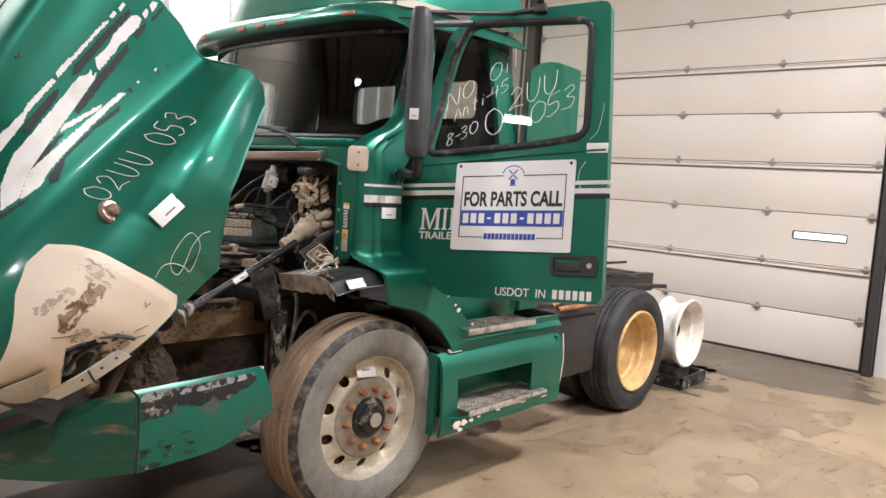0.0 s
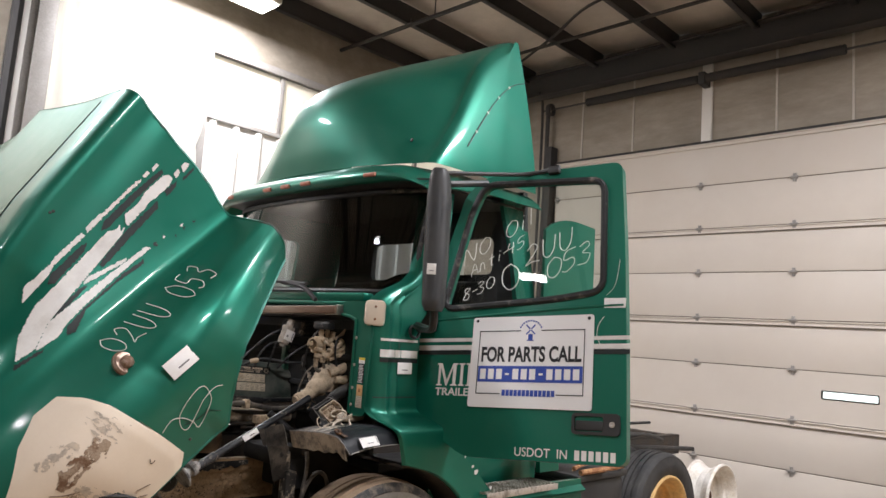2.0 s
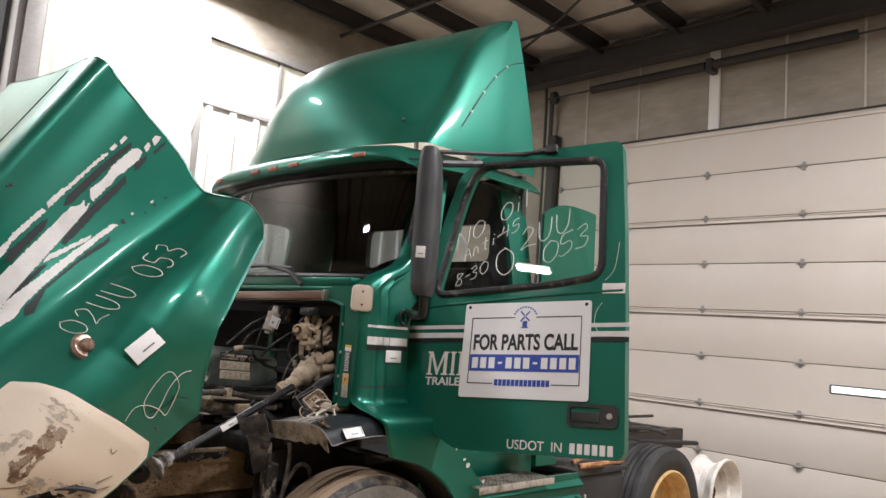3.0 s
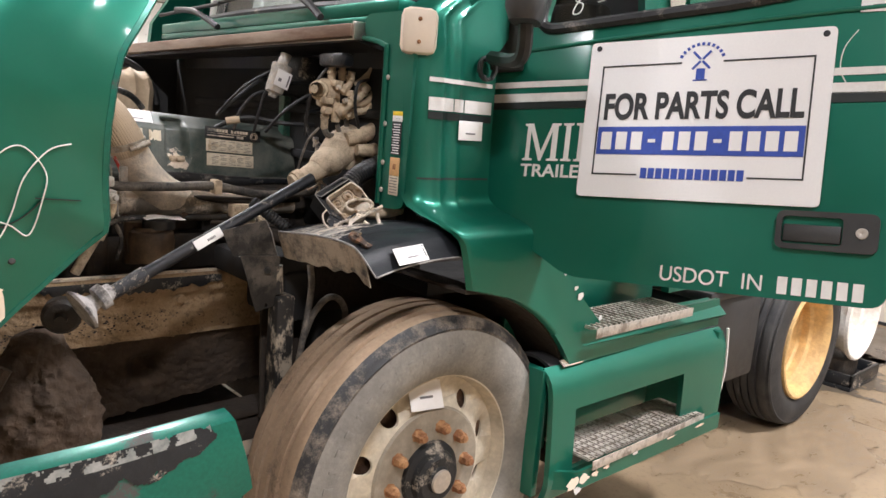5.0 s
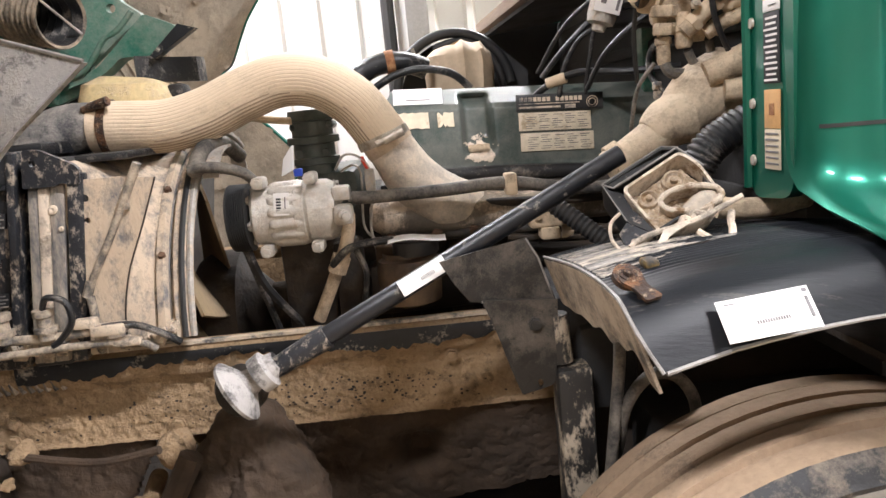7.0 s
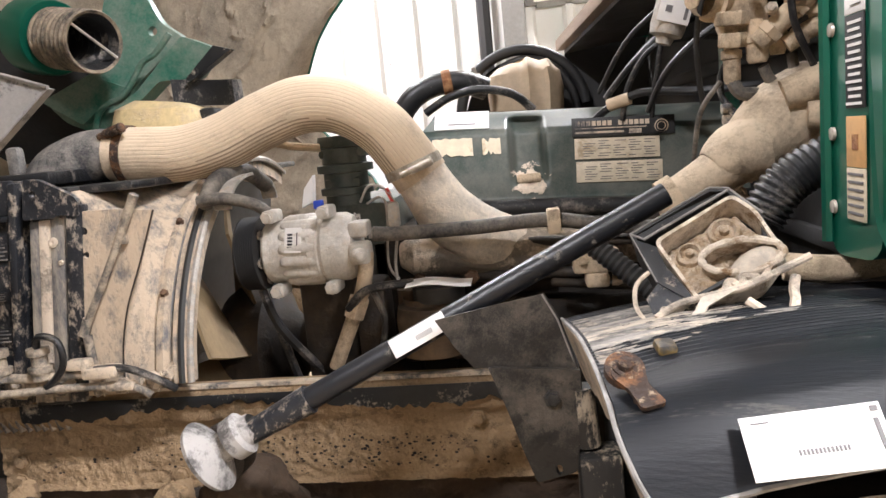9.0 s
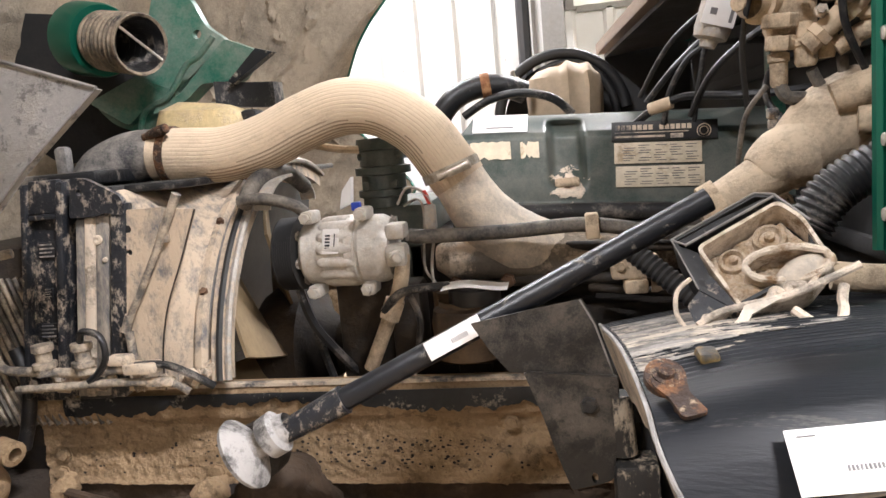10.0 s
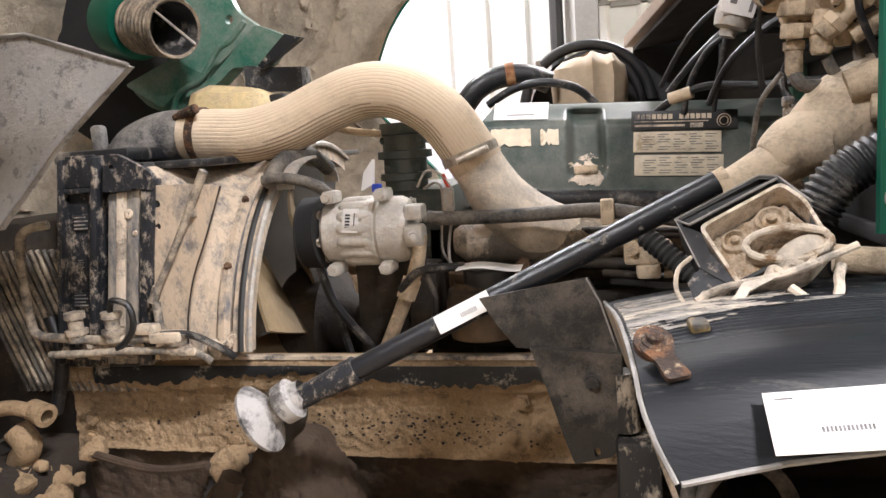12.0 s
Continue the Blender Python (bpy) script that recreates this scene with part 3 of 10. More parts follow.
bm = tubes(([(XW - 0.07, DY1 + 0.16, 0.2), (XW - 0.07, DY1 + 0.16, 4.7), (XW - 0.09, DY1 + 0.16, 5.0)], 0.03), ([(XW - 0.07, DY1 + 0.26, 0.6), (XW - 0.07, DY1 + 0.26, 4.9), (XW - 0.3, DY1 + 0.2, 5.25)], 0.02))
tagged(part("conduit", bm, PURLIN), "dark steel conduit running up the wall beside the door", "pipe")

# roof: vinyl between dark purlins
bm = bmesh.new()
PY = [-7.2, -5.95, -4.8, -3.65, -2.5, -1.4, -0.4, 0.62, 1.66, 2.78, 3.95, 5.0]
edges = [Y0] + PY + [YW]
for a, b in zip(edges, edges[1:]):
    sheet(bm, lambda u, v, a=a, b=b: (X0 + (XW - X0) * u, a + (b - a) * v, ZC - 0.04 * math.sin(math.pi * v) ** 0.7 + 0.006 * math.sin(60 * u + a)), 40, 6)
box(bm, (X0, Y0, ZC + 0.06), (XW + 0.3, YW + 0.3, ZC + 0.1), 0)
ceiling = tagged(part("ceiling", bm, CEIL_WHITE), "sagging off-white vinyl insulation under the roof", "ceiling", kind="structure")
for y in PY:
    bm = boxes(((X0, y - 0.008, ZC - 0.27), (XW, y + 0.008, ZC - 0.02)), ((X0, y - 0.07, ZC - 0.285), (XW, y + 0.008, ZC - 0.27)), ((X0, y - 0.07, ZC - 0.285), (XW, y - 0.056, ZC - 0.255)), bev=0.003)
    tagged(part("roof_purlin", bm, PURLIN), "dark painted steel roof purlin", "beam", "roof purlins")
bm = boxes(((XW - 0.22, Y0, 5.25), (XW - 0.20, YW, 5.55)), ((XW - 0.30, Y0, 5.235), (XW - 0.10, YW, 5.255)), ((XW - 0.30, Y0, 5.54), (XW - 0.10, YW, 5.56)), bev=0.004)
tagged(part("roof_beam", bm, PURLIN), "heavy dark steel roof beam along the door wall", "beam")
bm = boxes(((0.9, Y0, 5.35), (0.92, YW, 5.72)), ((0.8, Y0, 5.34), (1.02, YW, 5.36)), bev=0.004)
bm = tubes(([(3.28, Y0, 5.44), (3.28, YW, 5.44)], 0.026), ([(4.0, 1.0, 5.46), (4.10, 1.80, 5.44), (4.52, 2.55, 5.44), (5.0, 3.5, 5.44)], 0.018), ([(4.68, -3.0, 5.45), (4.75, 4.9, 5.45)], 0.022), n=10)
for y in (-2, 0.2, 1.2, 2.3, 3.4):
    tube(bm, [(3.28, y, 5.44), (3.28, y, 5.75)], 0.008, 6, 1)
    lathe(bm, [(0, 0.012), (0.03, 0.018), (0.05, 0.006)], (3.28, y + 0.4, 5.47), (0, 0, 1), 8)
tagged(part("sprinkler_pipe", bm, PIPE_BLACK), "dark sprinkler pipes slung under the roof", "pipe")

# far wall: ribbed liner below, window band above
ZB, ZT = 4.04, 4.78              # foot and head of the window band
WX0, WX1 = -0.2, 5.9
bm = boxes(((X0, YW, 0), (XW + 0.3, YW + 0.2, 2.4)), ((X0, YW, 2.4), (WX0, YW + 0.2, ZC)), ((WX0, YW, ZT), (XW + 0.3, YW + 0.2, ZC)), ((1.40, YW, 2.4), (XW + 0.3, YW + 0.2, ZB)), ((WX1, YW, ZB), (XW + 0.3, YW + 0.2, ZT)), bev=0)
wall_far = tagged(part("wall_north", bm, LINER), "white liner-panel shop wall with a window band", "wall", kind="structure")
bm = bmesh.new()


def rib(x, z0, z1):
    cut(bm, [(x - 0.05, 0), (x - 0.025, -0.028), (x + 0.025, -0.028), (x + 0.05, 0)], [], lambda a, b: (a, YW - 0.002 + b, z0), (0, 0, z1 - z0))


for i in range(48):
    x = X0 + 0.2 + i * 0.305
    if x < WX0 - 0.1:
        rib(x, 0, ZC - 0.1)
    elif x < 1.36:
        rib(x, 0, 2.36)
    elif x < XW - 0.1:
        rib(x, 0, ZB - 0.06)
part("liner_rib", bm, LINER, wall_far)
bm = bmesh.new()
for zr in (1.1, 2.05, 3.3):
    for i in range(140):
        x = X0 + 0.1 + i * 0.1017
        if zr < 2.4 or x > 1.45:
            lathe(bm, [(0, 0.006), (0.004, 0.005), (0.005, 0)], (x, YW - 0.002, zr), (0, -1, 0), 6)
part("rivet", bm, STEEL, wall_far)
bm = boxes(((WX0 - 0.06, YW - 0.04, ZT), (WX1, YW + 0.2, ZT + 0.09)), ((1.40, YW - 0.03, ZB - 0.05), (WX1, YW + 0.2, ZB)), ((2.42, YW, ZB), (2.48, YW + 0.08, ZT)), ((3.6, YW, ZB), (3.66, YW + 0.08, ZT)), ((4.8, YW, ZB), (4.86, YW + 0.08, ZT)), ((1.38, YW - 0.05, 2.36), (1.47, YW + 0.08, ZT)), ((WX0 - 0.08, YW - 0.05, 2.36), (WX0 + 0.0, YW + 0.08, ZT)), ((WX0, YW - 0.03, 2.34), (1.4, YW + 0.2, 2.4)), bev=0.006)
part("window_trim", bm, GREY_COLUMN, wall_far)
# the second sheet is added, mostly unseen, to darken the windscreen's reflection
part("insulation_band", boxes(((X0, YW - 0.012, ZT + 0.09), (XW, YW - 0.001, ZC - 0.02)), ((X0, YW - 0.045, 2.75), (-0.62, YW - 0.034, ZT + 0.09)), bev=0), INSULATION, wall_far)
window = tagged(part("window_1", boxes(((1.47, YW + 0.04, ZB), (WX1, YW + 0.048, ZT)), bev=0), MILKY), "high window band of frosted panes", "window", kind="structure")
window.visible_shadow = False


def milky(u, v):
    x = WX0 - 0.02 + (1.58 + 0.05 * v + 0.02 * math.sin(v * 23) + 0.012 * math.sin(v * 61)) * u
    return (x, YW - 0.075 + 0.012 * math.sin(u * 31) * math.sin(v * 3.1) + 0.008 * math.sin(u * 67 + v * 9), 2.38 + (ZT + 0.085 - 2.38) * v + 0.022 * math.sin(u * 17) * v + 0.008 * math.sin(u * 71) * v)


bm = bmesh.new()
sheet(bm, milky, 60, 16)
tagged(part("plastic_sheet", bm, MILKY), "milky plastic sheet stretched over a large window opening", "plastic sheet")
bm = boxes(((-0.46, YW - 0.36, 0), (-0.30, YW - 0.345, ZC - 0.3)), ((-0.46, YW - 0.06, 0), (-0.30, YW - 0.045, ZC - 0.3)), ((-0.39, YW - 0.345, 0), (-0.37, YW - 0.06, ZC - 0.3)), bev=0.003)
tagged(part("steel_column", bm, GREY_COLUMN), "grey painted steel column in front of the far wall", "column")
bm = tubes(([(-0.60, YW - 0.2, 0.0), (-0.60, YW - 0.2, ZC - 0.1)], 0.05))
tagged(part("downpipe", bm, PURLIN), "dark vertical pipe beside the steel column", "pipe")

for lx, ly, lz, watts, ax, ay in LAMPS:
    fx = thing("ceiling_light", "white strip light hanging under the roof, near-side ones added", "lamp", (lx, ly, lz + 0.12), "shop lights")
    ax, ay = ax / 2, ay / 2
    part("housing", boxes(((lx - ax - 0.03, ly - ay - 0.03, lz + 0.01), (lx + ax + 0.03, ly + ay + 0.03, lz + 0.09)), bev=0.015), LINER, fx)
    part("diffuser", boxes(((lx - ax, ly - ay, lz - 0.012), (lx + ax, ly + ay, lz + 0.009)), bev=0.004), TUBE_LIGHT, fx)
    for k in (-0.7, 0.7):
        part("hanger", tubes(([(lx + ax * k, ly + (ay * k if ay > ax else 0), lz + 0.09), (lx + ax * k, ly + (ay * k if ay > ax else 0), ZC)], 0.004), n=6), PURLIN, fx)

# pale ground outside
bm = bmesh.new()
for lo, hi in (((-300, -300), (300, -8.6)), ((-300, 5.9), (300, 300)), ((-300, -8.6), (-9.6, 5.9)), ((6.6, -8.6), (300, 5.9))):
    bm.faces.new([bm.verts.new((x, y, -0.06)) for x, y in ((lo[0], lo[1]), (hi[0], lo[1]), (hi[0], hi[1]), (lo[0], hi[1]))])
tagged(part("ground", bm, material("pale_gravel_yard", (0.55, 0.52, 0.47), 0.9, second=(0.42, 0.39, 0.35), amount=0.45, size=0.6, hard=0.4)), "pale gravel yard outside the shop", "ground", kind="structure")
SKY_GLOW = glow("bright_overcast_distance", (0.95, 0.98, 1.0), 2.2)
bm = boxes(((9.0, -4.0, -0.05), (9.05, 4.0, 4.5)), bev=0)
tagged(part("backdrop", bm, SKY_GLOW), "bright overcast distance outside the door window", "sky", kind="structure")
bm = boxes(((-3.0, 9.0, 1.0), (9.0, 9.05, 7.5)), bev=0)
tagged(part("backdrop", bm, SKY_GLOW), "bright overcast distance outside the high windows", "sky", kind="structure")

# ---- the truck: big forms ----
YC = 1.175                       # its middle line; it faces -x
HC = 1.06                        # the middle line of the tilted hood, which leans out of true
truck = thing("semi_truck", "green day-cab semi truck with its hood tilted open, stripped for parts", "truck")


def mirror(p):
    return V((p[0], 2 * YC - p[1], p[2]))


# wheels
TYRE_SHOULDER = material("scuffed_tyre_shoulder", (0.018, 0.018, 0.019), 0.55, dust=(0.26, 0.21, 0.16), dusty=0.36, size=7, bump=0.4, grain=80, crisp=0.12, specks=0.0)


def wheel_tyre(c, side, width, mats, parent, tread=True, R=0.492, rb=0.30):
    """side -1: its outer face looks to -y. c: middle of the outer face."""
    d = V((0, -side, 0))
    bm = bmesh.new()
    prof = [(0.035, rb), (0.012, rb + 0.02), (0.0, rb + 0.07), (-0.002, rb + 0.10), (0.01, rb + 0.145), (0.022, R - 0.022), (0.034, R - 0.010)]
    lathe(bm, prof[:-2], c, d, 72)
    side_tyre = part("tyre", bm, mats[0], parent)
    bm = bmesh.new()
    lathe(bm, [(0.0095, rb + 0.143), (0.008, rb + 0.150), (0.016, rb + 0.160), (0.019, R - 0.024), (0.022, R - 0.022), (0.034, R - 0.010)], c, d, 72)
    part("shoulder", bm, mats[2] if len(mats) > 2 else mats[0], side_tyre)
    bm = bmesh.new()
    g = []
    n = 4
    w = width - 0.068
    for i in range(n + 1):
        x0, x1 = 0.034 + w * i / (n + 1), 0.034 + w * (i + 1) / (n + 1)
        edge = 0.006 if i in (0, n) else 0.0
        g += [(x0 + 0.006, R - 0.012), (x0 + 0.007, R - edge), (x1 - 0.006, R - edge), (x1 - 0.005, R - 0.012)]
    g = [(0.034, R - 0.010)] + g[1:-1] + [(width - 0.034, R - 0.010)]
    lathe(bm, g, c, d, 72)
    lathe(bm, [(width - b, r) for b, r in reversed(prof)], c, d, 72)
    part("tread", bm, mats[1], side_tyre)
    return side_tyre


def steer_wheel(c, side, parent):
    wh = thing_part("front_wheel", c, side, parent)
    wheel_tyre(c, side, 0.285, (TYRE_SIDE, TYRE_TREAD, TYRE_SHOULDER), wh)
    s = -side

    def face(r):
        return lerp_table([(0, 0.050), (0.185, 0.050), (0.20, 0.054), (0.275, 0.098), (0.290, 0.075), (0.302, 0.034), (0.312, 0.030)], r)

    bm = bmesh.new()
    ring = circle2(0, 0, 0.290, 48)
    holes = [circle2(0.238 * math.cos(a), 0.238 * math.sin(a), 0.027, 14) for a in (math.radians(18 + 36 * k) for k in range(10))] + [circle2(0, 0, 0.203, 40)]
    cut(bm, ring, holes, lambda a, b: (c[0] + a, c[1] + s * face(math.hypot(a, b)), c[2] + b), (0, s * 0.008, 0))
    lathe(bm, [(0.075, 0.290), (0.052, 0.296), (0.030, 0.301), (0.028, 0.309), (0.034, 0.313), (0.06, 0.300), (0.20, 0.27)], c, (0, s, 0), 64)
    part("rim", bm, RIM_STEEL, wh, "tarnished pressed wheel with ten round holes")
    bm = bmesh.new()
    lathe(bm, [(0.058, 0.204), (0.050, 0.195), (0.048, 0.10), (0.052, 0.0)], c, (0, s, 0), 48)
    part("wheel_disc", bm, material("grey_hub_face", (0.36, 0.31, 0.24), 0.5, 0.3, second=(0.20, 0.17, 0.13), amount=0.45, size=11, hard=0.4), wh)
    bm = bmesh.new()
    lathe(bm, [(0.06, 0.105), (0.035, 0.10), (0.028, 0.082), (0.008, 0.078), (0.0, 0.066), (0.002, 0.04), (-0.006, 0.036), (-0.008, 0.0)], c, (0, s, 0), 36)
    hubcap = part("hub", bm, BLACK_STEEL, wh, "greasy black axle hub with a bright cap")
    bm = bmesh.new()
    lathe(bm, [(-0.008, 0.036), (-0.014, 0.034), (-0.017, 0.022), (-0.017, 0.0)], c, (0, s, 0), 24)
    part("hub_cap", bm, CHROME, hubcap)
    for k in range(10):
        a = math.radians(36 * k + 4)
        o = V((c[0] + 0.143 * math.cos(a), c[1], c[2] + 0.143 * math.sin(a)))
        bm = bmesh.new()
        lathe(bm, [(0.052, 0.021), (0.047, 0.021), (0.046, 0.018), (0.022, 0.017), (0.018, 0.012), (0.012, 0.011), (0.010, 0.0)], o, (0, s, 0), 6 if k % 2 else 7)
        part("lug_nut", bm, RUST, wh, "rusty wheel nut" if k == 0 else "")
    bm = bmesh.new()
    lathe(bm, [(0.10, 0.28), (0.10, 0.0)], c, (0, s, 0), 40)
    lathe(bm, [(0.11, 0.21), (0.30, 0.21)], c, (0, s, 0), 40)
    part("brake_drum", bm, RUST_DARK, wh)
    return wh


def thing_part(name, c, side, parent):
    """The mesh that carries a wheel's parts: its axle stub."""
    bm = bmesh.new()
    lathe(bm, [(0.16, 0.0), (0.16, 0.06), (0.5, 0.06), (0.5, 0.0)], c, (0, -side, 0), 20)
    return part(name, bm, RUST_DARK, parent)


fw = steer_wheel(V((0.012, -0.012, 0.492)), -1, truck)
label_at("label_sticker", (-0.010, 0.050, 0.735), (1, 0.0, -0.10), (0, 0.5, 1), 0.125, 0.085, fw, ((0.5, 0.42, 0.4, 0.14),))
steer_wheel(V((0, 2 * YC - 0.02, 0.492)), 1, truck)
# raised maker's bars on the visible sidewall
bm = bmesh.new()
for k in list(range(18)) + list(range(26, 44)):
    a = math.radians(150 + 7.2 * k)
    m = Matrix.Translation((0.012, -0.0155, 0.492)) @ Matrix.Rotation(-a, 4, "Y")
    box(bm, (-0.010, 0.0018, 0.380), (0.010, 0.004, 0.408), 0.001, m) if k % 3 else box(bm, (-0.004, 0.0018, 0.380), (0.004, 0.004, 0.408), 0.001, m)
part("raised_marking", bm, TYRE_SIDE, fw)["kind"] = "stuff"


def drive_wheel(c, side, parent, rim_mat, tyres=True, lip=0.302):
    wh = thing_part("drive_wheel", c, side, parent)
    s = -side
    if tyres:
        wheel_tyre(c, side, 0.27, (TYRE_BLACK, TYRE_BLACK), wh, R=c[2] - 0.001, rb=0.296)
        wheel_tyre(V(c) + V((0, s * 0.33, 0)), side, 0.27, (TYRE_BLACK, TYRE_BLACK), wh, R=c[2] - 0.001, rb=0.296)
    bm = bmesh.new()
    lathe(bm, [(0.020, lip + 0.012), (0.0, lip + 0.010), (-0.004, lip), (0.004, lip - 0.012), (0.03, lip - 0.026), (0.09, lip - 0.034), (0.135, lip - 0.040), (0.155, lip - 0.058), (0.160, 0.19), (0.150, 0.11)], c, (0, s, 0), 56)
    lathe(bm, [(0.020, lip + 0.012), (0.03, lip - 0.002), (0.07, lip - 0.018), (0.10, lip - 0.05), (0.13, lip - 0.052), (0.19, lip - 0.02), (0.225, lip - 0.012), (0.232, lip + 0.012), (0.24, lip)], c, (0, s, 0), 56)
    lathe(bm, [(0.150, 0.11), (0.155, 0.085), (0.16, 0.0)], c, (0, s, 0), 40)
    part("rim", bm, rim_mat, wh)
    return wh


drive_wheel(V((2.75, 0.0, 0.474)), -1, truck, YELLOW_RIM)
drive_wheel(V((3.86, 0.07, 0.475)), -1, truck, WHITE_RIM, False, 0.292)
drive_wheel(V((2.75, 2 * YC, 0.474)), 1, truck, YELLOW_RIM)
drive_wheel(V((3.86, 2 * YC, 0.474)), 1, truck, YELLOW_RIM)

# frame behind the cab
bm = boxes(((0.1, 0.63, 0.76), (4.2, 0.638, 0.93)), ((0.1, 0.63, 0.92), (4.2, 0.72, 0.93)), ((0.1, 0.63, 0.76), (4.2, 0.72, 0.77)), ((0.1, 1.482, 0.76), (4.2, 1.49, 0.93)), ((0.1, 1.40, 0.92), (4.2, 1.49, 0.93)), ((2.2, 0.64, 0.79), (2.3, 1.48, 0.92)), ((3.3, 0.64, 0.79), (3.5, 1.48, 0.92)), ((4.1, 0.64, 0.79), (4.2, 1.48, 0.92)), bev=0.003)
chassis = part("chassis_frame", bm, GRIME, truck, "dark rusty ladder frame behind the cab")
bm = boxes(((2.75, 0.66, 0.93), (3.5, 1.46, 0.97)), ((2.85, 0.70, 0.97), (3.4, 1.42, 1.02)), bev=0.02)
part("fifth_wheel", bm, GRIME, chassis)
bm = tubes(([(1.9, 0.45, 0.98), (2.4, 0.3, 1.04), (3.0, 0.35, 1.02), (3.6, 0.5, 0.93)], 0.016), ([(1.8, 0.6, 1.05), (2.5, 0.55, 1.08), (3.6, 0.62, 1.06)], 0.012), ([(2.5, 0.4, 0.95), (3.2, 0.42, 0.9), (4.2, 0.5, 0.82)], 0.02))
part("air_line", bm, RUBBER, chassis)
for y0, y1 in ((0.2, 2.1),):
    bm = bmesh.new()
    lathe(bm, [(0, 0.06), (0.5, 0.07), (0.75, 0.2), (1.15, 0.2), (1.4, 0.07), (1.9, 0.06)], (2.75, 0.2, 0.474), (0, 1, 0), 24)
    lathe(bm, [(0, 0.06), (0.5, 0.07), (0.75, 0.2), (1.15, 0.2), (1.4, 0.07), (1.9, 0.06)], (3.88, 0.2, 0.48), (0, 1, 0), 24)
    part("drive_axle", bm, RUST_DARK, chassis)
bm = bmesh.new()
box(bm, (1.60, 0.04, 0.40), (2.16, 0.62, 0.83), 0.025)
box(bm, (1.58, 0.02, 0.83), (2.18, 0.64, 0.875), 0.012)
bb = part("battery_box", bm, BLACK, truck, "dark grey plastic battery box behind the steps")
bm = tubes(([(1.62, 0.03, 0.89), (1.8, 0.0, 0.90), (1.95, 0.05, 0.885), (2.1, 0.02, 0.90)], 0.018), ([(1.65, 0.1, 0.90), (1.9, 0.15, 0.91), (2.15, 0.1, 0.90)], 0.014))
part("strap", bm, RUST, bb, "rusty torn strap on the battery box lid")

stand = thing("wheel_ramp", "black oily steel tray on the floor under the bare rim", "tray", (3.95, 0.3, 0))
part("tray", boxes(((3.65, 0.02, 0.0), (4.18, 0.50, 0.03)), ((3.65, 0.02, 0.03), (3.68, 0.5, 0.11)), ((4.15, 0.02, 0.03), (4.18, 0.5, 0.11)), ((3.65, 0.02, 0.03), (4.18, 0.04, 0.11)), bev=0.006), BLACK_STEEL, stand)
part("block", boxes(((3.72, 0.1, 0.03), (4.0, 0.45, 0.178)), bev=0.01), GRIME, stand)

# ---- cab ----
ARCH = 0.558


def side_y(z):
    """How far out the cab's flank stands at a height."""
    return lerp_table([(0.74, -0.075), (1.00, -0.055), (1.15, -0.05), (1.208, -0.044), (1.222, -0.034), (1.236, -0.005), (1.252, 0.055), (1.266, 0.098), (1.280, 0.114), (1.31, 0.121), (1.36, 0.126), (1.5, 0.135), (1.72, 0.145), (1.9, 0.175), (2.2, 0.23), (2.46, 0.28)], z)


def front_x(z):
    if z < 1.045:
        return 0.012 + math.sqrt(max(0.0001, ARCH ** 2 - (z - 0.492) ** 2))
    return lerp_table([(1.045, 0.035), (1.10, 0.022), (1.19, 0.0), (1.225, -0.03), (1.26, -0.05), (1.30, -0.048), (1.80, -0.045), (1.86, 0.04), (1.92, 0.18), (1.98, 0.25), (2.2, 0.305), (2.46, 0.365)], z)


def door_front(z):
    return lerp_table([(0.885, 0.657), (1.226, 0.278), (1.3, 0.245), (1.72, 0.26), (1.86, 0.40), (1.95, 0.45), (2.2, 0.51), (2.46, 0.58)], z)


def flank(x0, x1, z0, z1, nu, nv, th=0.03, round_front=0.05):
    """A strip of the flank between two lines x0(z), x1(z); its front edge turns inward."""
    bm = bmesh.new()

    def f(u, v):
        z = z0 + (z1 - z0) * v
        a, b = x0(z), x1(z)
        x = a + (b - a) * u
        y = side_y(z)
        if round_front:
            rf = lerp_table([(1.20, 0.018), (1.30, round_front)], z)
            q = max(0.0, 1 - (x - a) / rf)
            y += rf * (1 - math.sqrt(max(0.0, 1 - q * q)))
            y -= 0.011 * (math.exp(-((x - a - 0.085) / 0.016) ** 2) + 0.6 * math.exp(-((x - a - 0.15) / 0.012) ** 2)) * lerp_table([(1.22, 0.0), (1.30, 1.0), (1.80, 1.0), (1.9, 0.0)], z)
        return (x, y, z)

    return sheet(bm, f, nu, nv, th)


bm = flank(front_x, door_front, 0.885, 2.46, 40, 90, 0.02, 0.06)
cowl_side = part("cowl_side_panel", bm, GREEN, truck, "green cab corner panel beside the engine bay")
bm = flank(front_x, lambda z: 1.48, 0.775, 0.885, 14, 6, 0.02, 0.0)
part("sill_panel", bm, GREEN, truck)
part("inner_sill", boxes(((0.40, 0.14, 0.80), (1.30, 0.17, 1.12)), bev=0.008), GREEN, truck)
bm = flank(lambda z: lerp_table([(1.0, 1.07), (2.2, 1.07), (2.46, 1.02)], z), lambda z: 1.25, 0.95, 2.56, 5, 20, 0.03, 0.0)
part("rear_pillar", bm, GREEN, truck)
bm = bmesh.new()
sheet(bm, lambda u, v: (1.25 + 0.55 * u, 0.10 + 0.02 * v, 1.0 + (1.48 - 0.03 * u - (0.12 * (1 - u) ** 4)) * v), 8, 12, 0.02)
part("side_extender", bm, GREEN, truck, "green gap fairing behind the cab")
